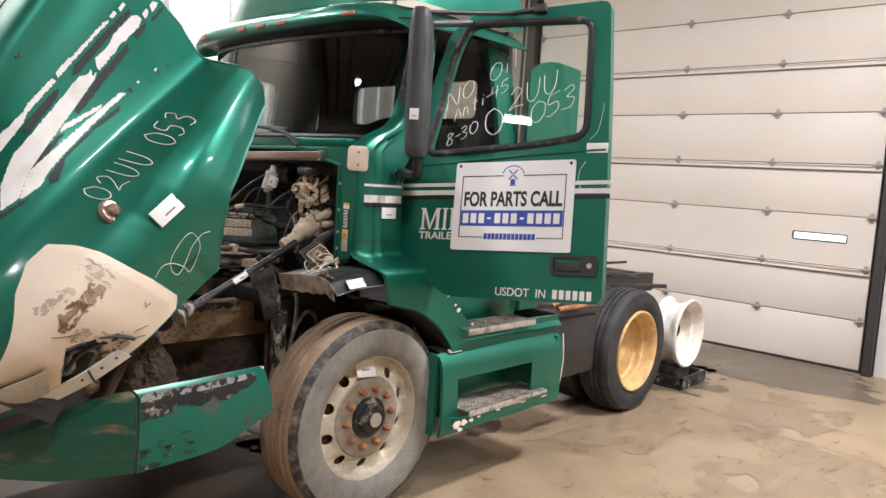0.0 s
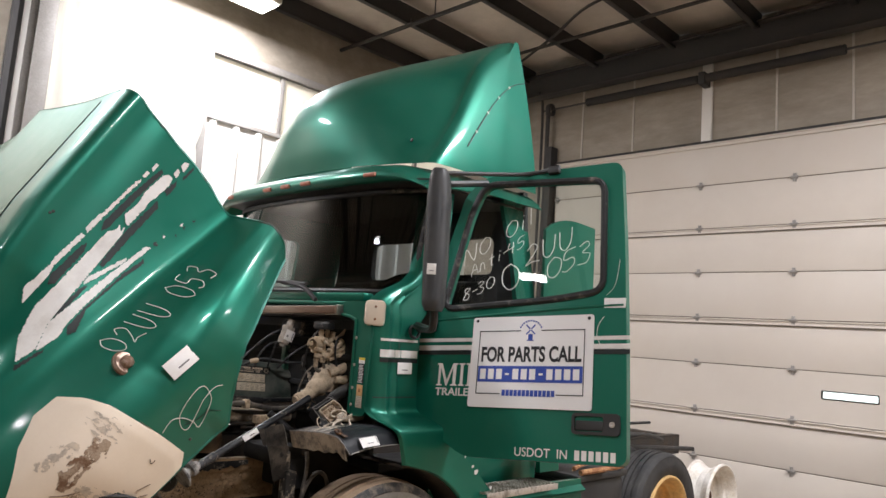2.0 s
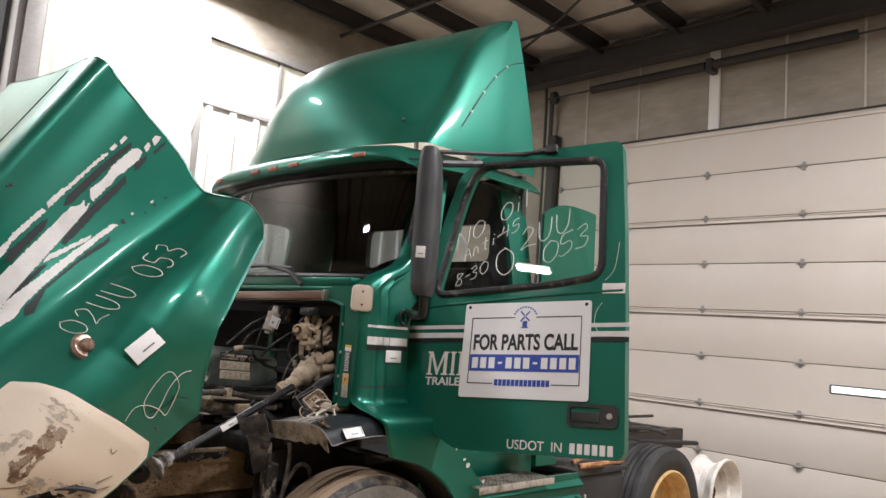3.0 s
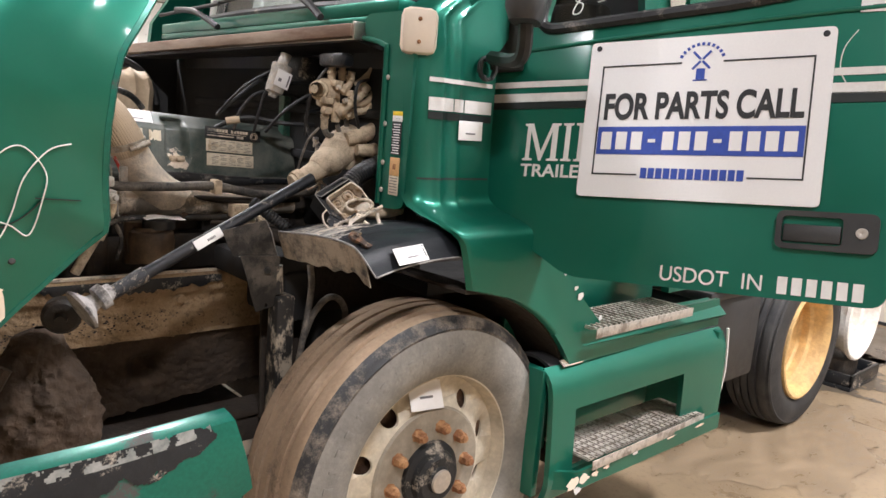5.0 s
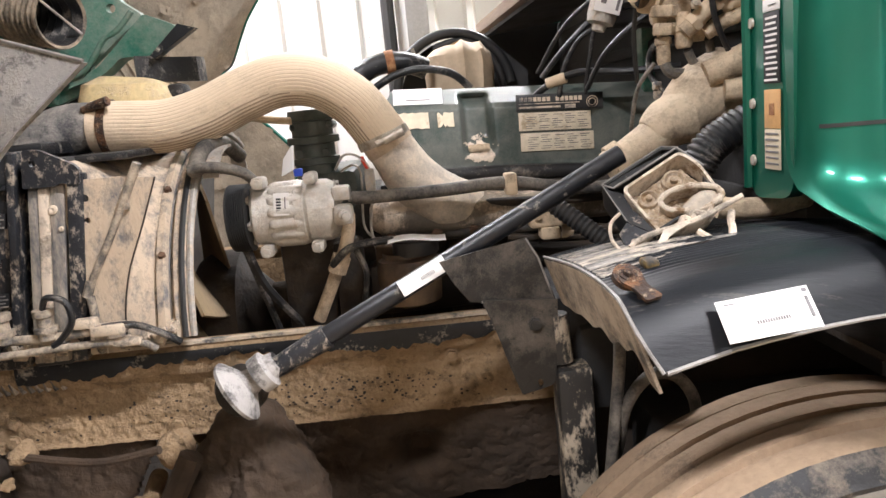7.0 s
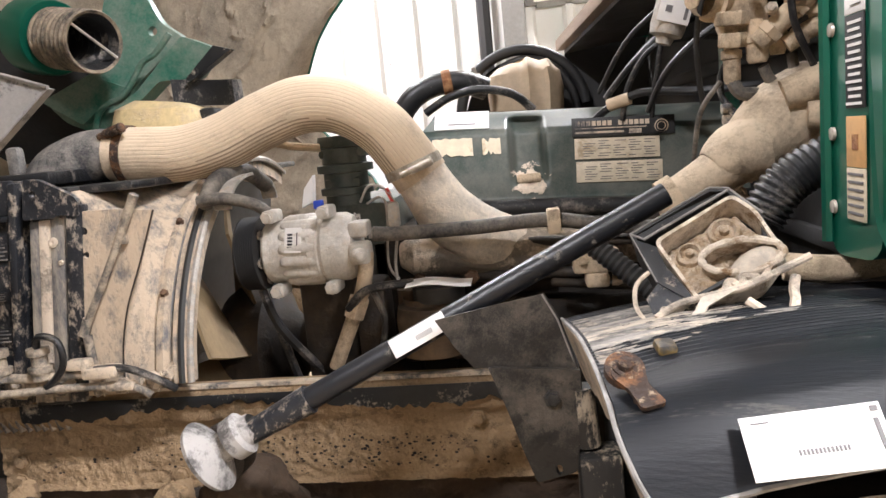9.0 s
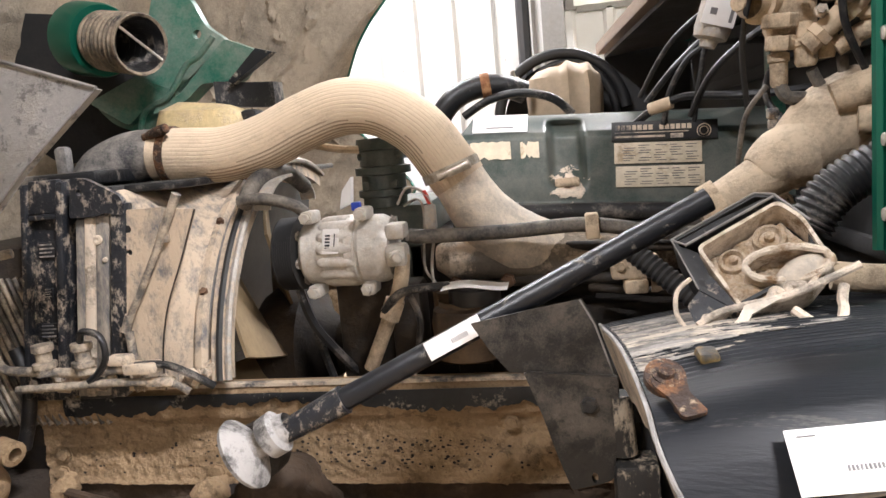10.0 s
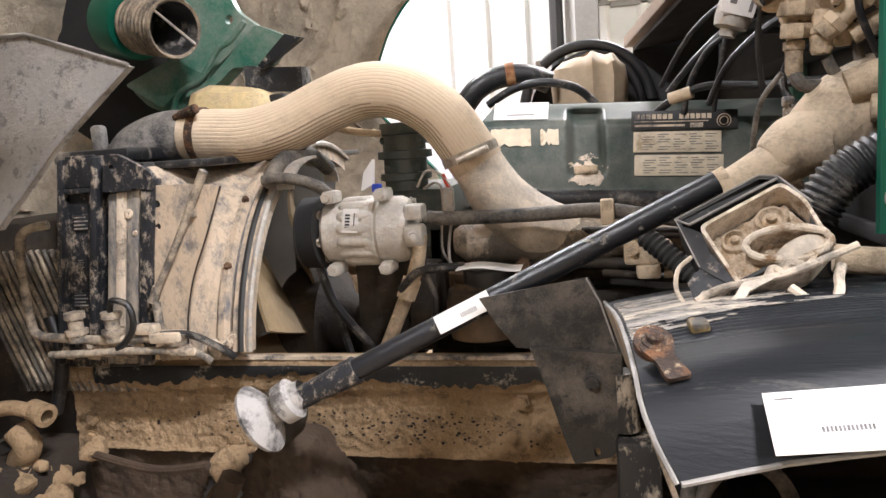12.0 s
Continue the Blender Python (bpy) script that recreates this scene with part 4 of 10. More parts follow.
# seam across the corner panel
def corner_y(x, z):
    """Face of the corner panel with its two pressed ribs and rounded front edge."""
    a = x - front_x(z)
    return side_y(z) - 0.011 * (math.exp(-((a - 0.085) / 0.016) ** 2) + 0.6 * math.exp(-((a - 0.15) / 0.012) ** 2)) + (0.06 * (1 - math.sqrt(max(0.0, 1 - max(0.0, 1 - a / 0.06) ** 2))) if a < 0.06 else 0.0)


bm = bmesh.new()
sheet(bm, lambda u, v: (-0.028 + 0.268 * u, corner_y(-0.028 + 0.268 * u, 1.348) - 0.0015, 1.3455 + 0.005 * v), 40, 1, 0.001)
part("panel_seam", bm, BLACK, cowl_side)
# flange facing forward, with its stickers
bm = bmesh.new()
cut(bm, rounded([(0.165, 1.255), (0.285, 1.245), (0.285, 1.70), (0.40, 1.735), (0.40, 1.80), (0.165, 1.80)], 0.035, 5), [], lambda a, b: (-0.046, a, b), (0.02, 0, 0))
tube(bm, [(-0.048, 0.285, 1.26), (-0.048, 0.285, 1.66), (-0.048, 0.30, 1.71), (-0.048, 0.40, 1.732)], 0.008, 8, 4)
flange = part("bay_flange", bm, GREEN, truck, "green flange round the engine bay opening")
bm = bmesh.new()
for z in (1.30, 1.38, 1.49, 1.62):
    lathe(bm, [(0, 0.008), (0.003, 0.007), (0.004, 0)], (-0.047, 0.272, z), (-1, 0, 0), 10)
part("rivet", bm, CHROME, flange)["kind"] = "stuff"
rows_ = tuple((0.5 + 0.03 * ((k * 7) % 3 - 1), 0.05 + 0.079 * k, 0.80 - 0.10 * ((k * 5) % 3), 0.032) for k in range(12))
label_at("warning_sticker", (-0.0475, 0.215, 1.452), (0, -1, 0), (0, 0, 1), 0.042, 0.092, flange, rows_, INK, PAPER, "black printed warning sticker with white lines")
label_at("warning_sticker", (-0.0475, 0.215, 1.507), (0, -1, 0), (0, 0, 1), 0.043, 0.016, flange, ((0.6, 0.5, 0.5, 0.05),), PAPER, INK)
label_at("warning_sticker", (-0.0475, 0.215, 1.521), (0, -1, 0), (0, 0, 1), 0.043, 0.012, flange, (), YELLOW)
label_at("warning_sticker", (-0.0475, 0.215, 1.372), (0, -1, 0), (0, 0, 1), 0.042, 0.052, flange, ((0.5, 0.5, 0.3, 0.3),), ORANGE_PAPER, RUST, "faded orange warning sticker")
label_at("warning_sticker", (-0.0475, 0.215, 1.318), (0, -1, 0), (0, 0, 1), 0.042, 0.054, flange, tuple((0.5, 0.14 + 0.15 * k, 0.8, 0.05) for k in range(6)), OLD_PAPER, INK_GREY, "grimy printed sticker")
# beige rubber rest on the corner
bm = bmesh.new()
box(bm, (-0.05, -0.062, -0.03), (0.05, 0.062, 0.03), 0.022, frame_of((-0.030, 0.170, 1.745), (0.80, -0.60, 0), (-0.06, 0, 1)))
hr = part("hood_rest", bm, BEIGE, truck, "dusty beige rubber hood rest on the cab corner")
for z in (1.715, 1.775):
    bm = bmesh.new()
    lathe(bm, [(0, 0.006), (0.004, 0.005), (0.005, 0)], V((-0.030, 0.170, z)) + V((-0.60, -0.80, 0)) * 0.031, (-0.6, -0.8, 0), 8)
    part("screw", bm, RUST, hr)
label_at("label_sticker", (0.150, side_y(1.50) - 0.0125, 1.488), (1, 0.0, 0), (0, 0.03, 1), 0.095, 0.055, cowl_side, ((0.5, 0.35, 0.4, 0.14),))
# stripes that run on from the hood
for z, h, mat in ((1.622, 0.012, WHITE_DECAL), (1.556, 0.036, WHITE_DECAL), (1.524, 0.02, BLACK_DECAL)):
    for x0, x1 in ((-0.005, 0.085), (0.088, 0.125), (0.13, 0.24)) if h > 0.03 else ((-0.005, 0.24),):
        bm = bmesh.new()
        sheet(bm, lambda u, v, x0=x0, x1=x1, z=z, h=h: (x0 + (x1 - x0) * u, side_y(z + h * (v - 0.5)) - 0.0045 - 0.011 * (math.exp(-((x0 + (x1 - x0) * u + 0.048 - 0.085) / 0.016) ** 2) + 0.6 * math.exp(-((x0 + (x1 - x0) * u + 0.048 - 0.15) / 0.012) ** 2)) + 0.018 * max(0, 1 - (x0 + (x1 - x0) * u + 0.045) / 0.07) ** 2, z + h * (v - 0.5)), 24, 2, 0.002)
        part("stripe", bm, mat, cowl_side)
# black cable grommet
bm = bmesh.new()
for k in range(5):
    a = k * 1.3
    tube(bm, [(0.20 + 0.028 * math.cos(a + t), 0.132 - 0.004 * k, 1.67 + 0.032 * math.sin(a + t)) for t in (0, 0.9, 1.8, 2.7, 3.5)], 0.006, 6, 4)
part("cable_coil", bm, BLACK, cowl_side, "coil of cut black cable at a hole in the cab side")

# roof with its visor lip
def lip_x(y):
    t = (y - YC) / 0.98
    return 0.066 + 0.09 * t * t + 0.06 * t ** 10


def roof(u, v):
    y = 0.165 + (2 * YC - 0.33) * u
    t = (y - YC) / 0.96
    prof = [(0.0, (0.022, 2.450)), (0.06, (0.0, 2.456)), (0.14, (-0.012, 2.480)), (0.22, (0.005, 2.512)), (0.32, (0.06, 2.548)), (0.5, (0.22, 2.588)), (0.75, (0.65, 2.625)), (1.0, (1.4, 2.63))]
    dx = lerp_table([(a, p[0]) for a, p in prof], v)
    z = lerp_table([(a, p[1]) for a, p in prof], v)
    x = min(lip_x(y) * (1 - 0.5 * v) + dx * (1.25 / 1.35), 1.25)
    drop = 0.10 * abs(t) ** 8 * min(1.0, v * 3)
    return (x, y, z + 0.012 * t * t * (1 - v) - drop)


bm = bmesh.new()
sheet(bm, roof, 48, 40, 0.006)
roof_ob = part("cab_roof", bm, GREEN, truck, "green moulded roof with a visor lip")
for y in (0.455, 0.975, 1.175, 1.375, 1.895):
    bm = bmesh.new()
    x = lip_x(y)
    t = (y - YC) / 0.96
    sl = 0.18 * (y - YC) / 0.98 ** 2
    m = frame_of((x - 0.012, y, 2.480 + 0.012 * t * t), (sl, 1, 0.02 * t), (0, 0, 1))
    box(bm, (-0.042, -0.011, -0.02), (0.042, 0.012, 0.014), 0.005, m)
    part("marker_lamp", bm, AMBER, roof_ob, "amber roof marker lamp" if y < 0.5 else "")
# windscreen, with the dark soffit over it
def screen(u, v):
    y = 0.235 + (2 * YC - 0.47) * u
    t = (y - YC) / 0.95
    z = 1.855 + 0.545 * v
    return (0.01 + 0.10 * v + 0.17 * t * t + 0.09 * t ** 8, y, z + (0.01 + 0.02 * v) * t * t)


bm = bmesh.new()
sheet(bm, screen, 30, 8, 0.006)
ws = part("windscreen", bm, TINTED, truck, "dark tinted curved windscreen")
rim_line = [screen(u / 20, 0) for u in range(21)] + [screen(1, v / 6) for v in range(1, 7)] + [screen(1 - u / 20, 1) for u in range(1, 21)] + [screen(0, 1 - v / 6) for v in range(1, 7)]
bm = bmesh.new()
tube(bm, rim_line, 0.017, 8, 1, False)
part("gasket", bm, RUBBER, ws)
bm = bmesh.new()
sheet(bm, lambda u, v: V(roof(u, 0.0)).lerp(V(screen(u, 1.0)) + V((0.02, 0, 0.01)), v) + V((0, 0, 0.012)) * math.sin(math.pi * v), 30, 5, 0.01)
part("visor_soffit", bm, BLACK, roof_ob)
bm = bmesh.new()
sheet(bm, lambda u, v: (0.13 + 1.08 * v + 0.25 * (2 * u - 1) ** 2 * (1 - v), 0.26 + (2 * YC - 0.52) * u, 2.475 + 0.04 * math.sin(math.pi * u)), 14, 8, 0.01)
part("headliner", bm, CLOTH, roof_ob, "dark cloth headliner")
# pillars beside the windscreen and the passenger side
for s in (0, 1):
    bm = bmesh.new()

    def pil(u, v, s=s):
        a = V(screen(0, v))
        b = V((front_x(1.86 + 0.6 * v) + 0.10, side_y(1.86 + 0.6 * v), 1.86 + 0.6 * v))
        p = a.lerp(b, u) + V((-0.03, -0.012, 0)) * math.sin(math.pi * u)
        return p if s == 0 else mirror(p)

    sheet(bm, pil, 6, 10, 0.03)
    part("screen_pillar", bm, GREEN, truck)
bm = bmesh.new()
cut(bm, [(-0.02, 1.0), (1.24, 1.0), (1.24, 2.5), (0.36, 2.46), (0.0, 1.86)], [rounded([(0.48, 1.93), (0.83, 1.93), (0.83, 2.30), (0.56, 2.30)], 0.06)], lambda a, b: (a, 2 * YC - side_y(b) + 0.0, b), (0, 0.04, 0))
part("far_side_panel", bm, GREEN, truck)
pane = part("side_window", boxes(((0.36, 2 * YC - 0.20, 1.74), (1.0, 2 * YC - 0.195, 2.37)), bev=0), PANE, truck)
pane.visible_shadow = False
bm = bmesh.new()
cut(bm, [(0.14, 0.95), (2 * YC - 0.14, 0.95), (2 * YC - 0.28, 2.6), (0.28, 2.6)], [rounded([(0.50, 2.08), (0.91, 2.08), (0.91, 2.32), (0.50, 2.32)], 0.05), rounded([(1.24, 2.05), (1.70, 2.05), (1.70, 2.32), (1.24, 2.32)], 0.05)], lambda a, b: (1.21, a, b), (0.04, 0, 0))
part("cab_rear_wall", bm, CLOTH, truck)
# inside of the cab
bm = boxes(((0.05, 0.35, 1.62), (0.42, 1.98, 1.84)), bev=0.06)
part("dashboard", bm, BLACK, truck)
bm = boxes(((0.1, 0.2, 0.98), (1.22, 2.1, 1.02)), bev=0)
part("cab_floor", bm, BLACK, truck)
bm = boxes(((0.12, 0.3, 1.0), (0.15, 2.0, 1.70)), bev=0)
part("firewall", bm, GRIME, truck, "grimy dark firewall at the back of the engine bay")
for y in (0.60, 1.70):
    bm = boxes(((0.62, y - 0.24, 1.30), (1.12, y + 0.24, 1.46)), ((1.02, y - 0.23, 1.44), (1.15, y + 0.23, 2.02)), bev=0.05)
    part("seat", bm, CLOTH, truck)
bm = bmesh.new()
c, ax = V((0.44, 0.62, 1.83)), V((-0.75, 0, 0.66)).normalized()
u_, w_ = ax.orthogonal().normalized(), None
w_ = ax.cross(u_)
tube(bm, [c + (u_ * math.cos(t) + w_ * math.sin(t)) * 0.23 for t in (2 * math.pi * k / 28 for k in range(29))], 0.015, 8, 1, False)
for t in (0.4, 2.7, 4.7):
    tube(bm, [c, c + (u_ * math.cos(t) + w_ * math.sin(t)) * 0.23], 0.014, 6, 1)
tube(bm, [c, c - ax * 0.35], 0.03, 8, 1)
part("steering_wheel", bm, BLACK, truck)
# wipers and the cowl under the windscreen
bm = tubes(([(-0.06, 0.62, 1.80), (-0.06, 0.75, 1.87), (-0.055, 0.95, 1.895)], 0.012), ([(-0.055, 0.72, 1.885), (-0.065, 1.0, 1.90), (-0.075, 1.35, 1.885)], 0.009), ([(-0.06, 1.35, 1.80), (-0.085, 1.5, 1.86), (-0.08, 1.7, 1.88)], 0.012), ([(-0.08, 1.3, 1.88), (-0.07, 1.9, 1.87)], 0.008))
part("wiper", bm, BLACK, truck, "black windscreen wiper")
def cowl_bar(x0, x1, z0, z1):
    """A strip along the rear edge of the bay opening, from the near corner to the far one."""
    bm = bmesh.new()
    a, b = V((-0.055, 0.42, 1.765)), V((-0.215, 2.05, 1.715))
    for lo, hi in ((0.0, 1.0),):
        p, q = a.lerp(b, lo), a.lerp(b, hi)
        m = frame_of(p, q - p, (0, 0, 1))
        box(bm, (0, z0, x0), ((q - p).length, z1, x1), 0.004, m)
    return bm


cowl = part("cowl_panel", cowl_bar(-0.03, 0.012, -0.032, 0.006), WOODY, truck, "weathered cowl strip over the engine bay")
part("bright_strip", cowl_bar(0.0, 0.018, 0.0, 0.010), CHROME, cowl)
part("bright_strip", cowl_bar(0.0, 0.018, -0.038, -0.029), CHROME, cowl)
part("end_cap", boxes(((-0.075, 0.412, 1.726), (-0.03, 0.422, 1.778)), bev=0.003), CHROME, cowl)
part("cowl_top", boxes(((-0.03, 0.30, 1.775), (0.06, 2.0, 1.80)), ((-0.02, 0.28, 1.80), (0.05, 2.02, 1.845)), bev=0.01), GREEN, cowl)
bm = bmesh.new()
sheet(bm, lambda u, v: V((-0.055, 0.42, 1.722)).lerp(V((-0.215, 2.05, 1.672)), u).lerp(V((0.07, 0.42 + 1.6 * u, 1.70)), v), 10, 6, 0.02)
part("cowl_lip", bm, BLACK, cowl)
bm = bmesh.new()
sheet(bm, lambda u, v: (-0.215 + 0.30 * u, 2.05, 1.15 + 0.55 * v), 4, 4, 0.02)
part("far_bay_side", bm, BLACK, cowl)
# roof air deflector
def defl(u, v):
    z = 2.585 + 1.04 * v
    yl = 0.205 + 0.215 * v ** 1.3
    xc = ease_table([(0, 0.165), (0.13, 0.15), (0.27, 0.156), (0.41, 0.195), (0.51, 0.255), (0.61, 0.365), (0.77, 0.645), (0.88, 0.88), (1.0, 1.15)], v)
    xn = ease_table([(0, 0.315), (0.05, 0.354), (0.18, 0.449), (0.35, 0.567), (0.55, 0.69), (0.73, 0.823), (0.905, 1.02), (1.0, 1.165)], v)
    xr = 1.235
    h = YC - yl
    rc = 0.10
    pts = [(xr, yl), (xr - 0.3 * (xr - xn), yl), (xn + 0.5 * (xr - xn), yl), (min(xr, xn + 0.09), yl + 0.012), (xn + 0.02, yl + 0.045), (xn, yl + rc)]
    pts += [(xc + (xn - xc) * d ** 2.3, YC - (h - rc) * d) for d in (0.85, 0.68, 0.5, 0.32, 0.15, 0.0)]
    pts += [(a, 2 * YC - b) for a, b in reversed(pts[:-1])]
    k = u * (len(pts) - 1)
    i = min(int(k), len(pts) - 2)
    f = k - i
    P = [V((*pts[max(0, min(len(pts) - 1, j))], 0)) for j in (i - 1, i, i + 1, i + 2)]
    q = 0.5 * (2 * P[1] + (P[2] - P[0]) * f + (2 * P[0] - 5 * P[1] + 4 * P[2] - P[3]) * f * f + (3 * P[1] - P[0] - 3 * P[2] + P[3]) * f ** 3)
    return (min(q.x, xr), q.y, z)


bm = bmesh.new()
sheet(bm, defl, 110, 44, 0.0)
bmesh.ops.contextual_create(bm, geom=[e for e in bm.edges if e.is_boundary and all(v.co.z > 3.62 for v in e.verts)])
deflector = part("roof_deflector", bm, GREEN, truck, "tall green roof air deflector")
seam = [V((0.60 + 0.66 * t, 0.0, 2.74 + 0.60 * math.sin(t * 1.45))) for t in (k / 16 for k in range(17))]


def defl_side(x, z):
    v = (z - 2.585) / 1.04
    return 0.205 + 0.215 * max(0, v) ** 1.3


bm = bmesh.new()
tube(bm, [V((min(p.x, 1.232), defl_side(p.x, p.z) - 0.001, p.z)) for p in seam], 0.0035, 6, 2)
part("panel_seam", bm, BLACK, deflector)
bm = bmesh.new()
for k in (2, 5, 8, 11):
    p = seam[k]
    lathe(bm, [(0, 0.009), (0.004, 0.007), (0.005, 0)], (p.x, defl_side(p.x, p.z) - 0.001, p.z), (0, -1, 0), 10)
part("bolt", bm, CHROME, deflector)
bm = bmesh.new()
for y, z in ((0.42, 2.74), (0.52, 2.745), (1.5, 2.74), (1.6, 2.745)):
    lathe(bm, [(0, 0.012), (0.006, 0.009), (0.007, 0)], (lerp_table([(0.205, 0.42), (0.45, 0.34), (1.15, 0.245), (1.85, 0.34)], y), y, z), (-1, 0, 0.2), 8)
part("bolt", bm, BLACK, deflector)

# ---- lower flank with its steps ----
def skirt(u, v):
    x = lerp_table([(0, 0.39), (4 / 34, 0.50), (24 / 34, 1.12), (1, 1.41)], u)
    k = (x - 0.39) / 1.02
    z = lerp_table([(0, 0.34), (7 / 20, 0.432), (13 / 20, 0.635), (1, 0.775)], v) + 0.035 * k * (1 - v)
    w = (z - 0.34) / 0.435
    y = ease_table([(0, -0.10), (0.15, -0.115), (0.8, -0.10), (0.92, -0.085), (1, -0.05)], w) - 0.035 * k
    return (x + 0.05 * k * v, y, z)


bm = bmesh.new()
sheet(bm, skirt, 34, 20, 0.02, lambda u, v: 4 / 34 < u < 24 / 34 and 7 / 20 < v < 13 / 20)
sk = part("side_skirt", bm, GREEN, truck, "green lower side fairing with a recessed step")
part("skirt_end", boxes(((1.40, -0.12, 0.36), (1.44, 0.45, 0.77)), bev=0.006), GREEN, sk)
part("skirt_end", boxes(((0.38, -0.06, 0.34), (0.41, 0.45, 0.77)), bev=0.006), GREEN, sk)
part("step_recess", boxes(((0.46, 0.05, 0.42), (1.20, 0.065, 0.68)), bev=0.004), GREEN, sk)
part("recess_top", boxes(((0.46, -0.085, 0.645), (1.20, 0.05, 0.655)), bev=0.002), GREEN, sk)
# black strip painting in the shadow gap below the upper ledge
bm = bmesh.new()
sheet(bm, lambda u, v: (0.42 + 1.02 * u, -0.05 + 0.14 * v - 0.03 * u * (1 - v), 0.775 + 0.02 * math.sin(v * 3)), 20, 5, 0.01)
part("skirt_ledge", bm, BLACK, sk)
bm = bmesh.new()
sheet(bm, lambda u, v: (0.56 + 0.92 * u, 0.02 - 0.09 * (1 - v) - 0.03 * u, 0.828 + 0.047 * v + 0.012 * math.sin(3 * v)), 16, 6, 0.02)
part("upper_ledge", bm, GREEN, sk)


def tread_plate(x0, x1, y0, y1, z, slope, name):
    """A perforated bright step plate."""
    bm = bmesh.new()
    nx, ny = int((x1 - x0) / 0.028), max(3, int((y1 - y0) / 0.026))
    holes = []
    for i in range(nx):
        for j in range(ny):
            cx, cy = x0 + (i + 0.7) * (x1 - x0) / (nx + 0.4), y0 + (j + 0.7) * (y1 - y0) / (ny + 0.4)
            holes.append([(cx - 0.0085, cy - 0.006), (cx + 0.0085, cy - 0.006), (cx + 0.0085, cy + 0.006), (cx - 0.0085, cy + 0.006)])
    cut(bm, rounded([(x0, y0), (x1, y0), (x1, y1), (x0, y1)], 0.012), holes, lambda a, b: (a, b - slope * (a - x0), z), (0, 0, -0.006))
    st = part(name, bm, STEEL, truck, "bright perforated aluminium step plate")
    for i in range(nx):
        cx = x0 + (i + 0.2) * (x1 - x0) / (nx + 0.4)
        bm = bmesh.new()
        box(bm, (cx - 0.002, y0 - slope * (cx - x0) + 0.004, z), (cx + 0.002, y1 - slope * (cx - x0) - 0.004, z + 0.004), 0)
        part("cleat", bm, STEEL, st)
    bm = bmesh.new()
    box(bm, (x0, y0 - slope * (x1 - x0) / 2 - 0.004, z - 0.03), (x1, y0 - slope * (x1 - x0) / 2 + 0.0, z + 0.003), 0.002)
    part("nosing", bm, STEEL, st)
    return st


tread_plate(0.53, 1.25, -0.172, 0.03, 0.474, 0.012, "lower_step")
tread_plate(0.56, 1.17, -0.105, 0.085, 0.893, 0.02, "upper_step")
bm = bmesh.new()
sheet(bm, lambda u, v: (0.41 + 0.95 * u, -0.162 - 0.028 * u + 0.05 * max(0, 1 - u * 14), 0.385 + 0.062 * v + 0.012 * u), 40, 4, 0.012)
part("step_lip", bm, GREEN, sk)
rng = random.Random(5)
for k, (x, z, w, h) in enumerate(((0.445, 0.40, 0.035, 0.028), (0.50, 0.405, 0.03, 0.018), (0.475, 0.375, 0.022, 0.012), (0.56, 0.41, 0.022, 0.012), (0.62, 0.418, 0.018, 0.007), (0.78, 0.425, 0.02, 0.005), (1.0, 0.43, 0.03, 0.004), (1.2, 0.432, 0.04, 0.005))):
    bm = bmesh.new()
    cut(bm, [(w * rng.uniform(0.5, 1.2) * math.cos(a), h * rng.uniform(0.45, 1.2) * math.sin(a)) for a in (2 * math.pi * j / 15 for j in range(15))], [], lambda a, b: (x + a, -0.1658 - 0.0298 * (x - 0.41) - 0.0003 * k, z + 0.014 + b), (0, -0.0012, 0))
    part("paint_chip", bm, WHITE_DECAL if k % 3 == 2 else BEIGE, sk, "chipped paint showing beige filler" if k == 0 else "")
bm = bmesh.new()
tube(bm, [(1.45, -0.13, 0.78), (1.475, -0.13, 0.6), (1.46, -0.12, 0.45), (1.42, -0.12, 0.38)], 0.006, 6)
part("torn_edge", bm, WHITE_DECAL, sk)
bm = bmesh.new()
sheet(bm, lambda u, v: (0.46 + 0.1 * u, -0.075 + 0.02 * v, 0.775 + 0.015 * v), 3, 3, 0.004)
part("torn_bracket", bm, DUSTY_METAL, sk)
# wheel house behind the tyre, coloured near black for the shade inside
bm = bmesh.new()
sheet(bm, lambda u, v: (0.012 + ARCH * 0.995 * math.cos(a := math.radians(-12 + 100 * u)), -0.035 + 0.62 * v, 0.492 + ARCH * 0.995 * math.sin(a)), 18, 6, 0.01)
part("wheel_house", bm, MUD_DEEP_SHADE, truck)
# scuffed filler blobs on the sill edge
bm = bmesh.new()
for x, z, r in ((0.50, 1.025, 0.009), (0.525, 0.995, 0.014), (0.64, 0.91, 0.010), (0.44, 1.075, 0.006)):
    cut(bm, [(r * rng.uniform(0.6, 1.2) * math.cos(a), r * rng.uniform(0.6, 1.2) * math.sin(a)) for a in (2 * math.pi * j / 8 for j in range(8))], [], lambda a, b, x=x, z=z: (x + a, side_y(z) - 0.003, z + b), (0, -0.002, 0))
part("paint_chip", bm, WHITE_DECAL, truck)

GREY_SCUFF = material("grey_scuffed_plastic", (0.16, 0.17, 0.155), 0.6, second=(0.34, 0.33, 0.30), amount=0.4, size=25, hard=0.3, bump=0.2)

# ---- bumper ----
def bump_plan(s):
    """Plan of the bumper, s metres from its rear end round the front corner."""
    rows = [(0, (-0.64, -0.03)), (0.3, (-0.93, -0.045)), (0.54, (-1.17, -0.03)), (0.8, (-1.39, 0.10)), (1.0, (-1.53, 0.27)), (1.3, (-1.66, 0.55)), (1.9, (-1.74, YC))]
    return lerp_table([(a, p[0]) for a, p in rows], s), lerp_table([(a, p[1]) for a, p in rows], s)


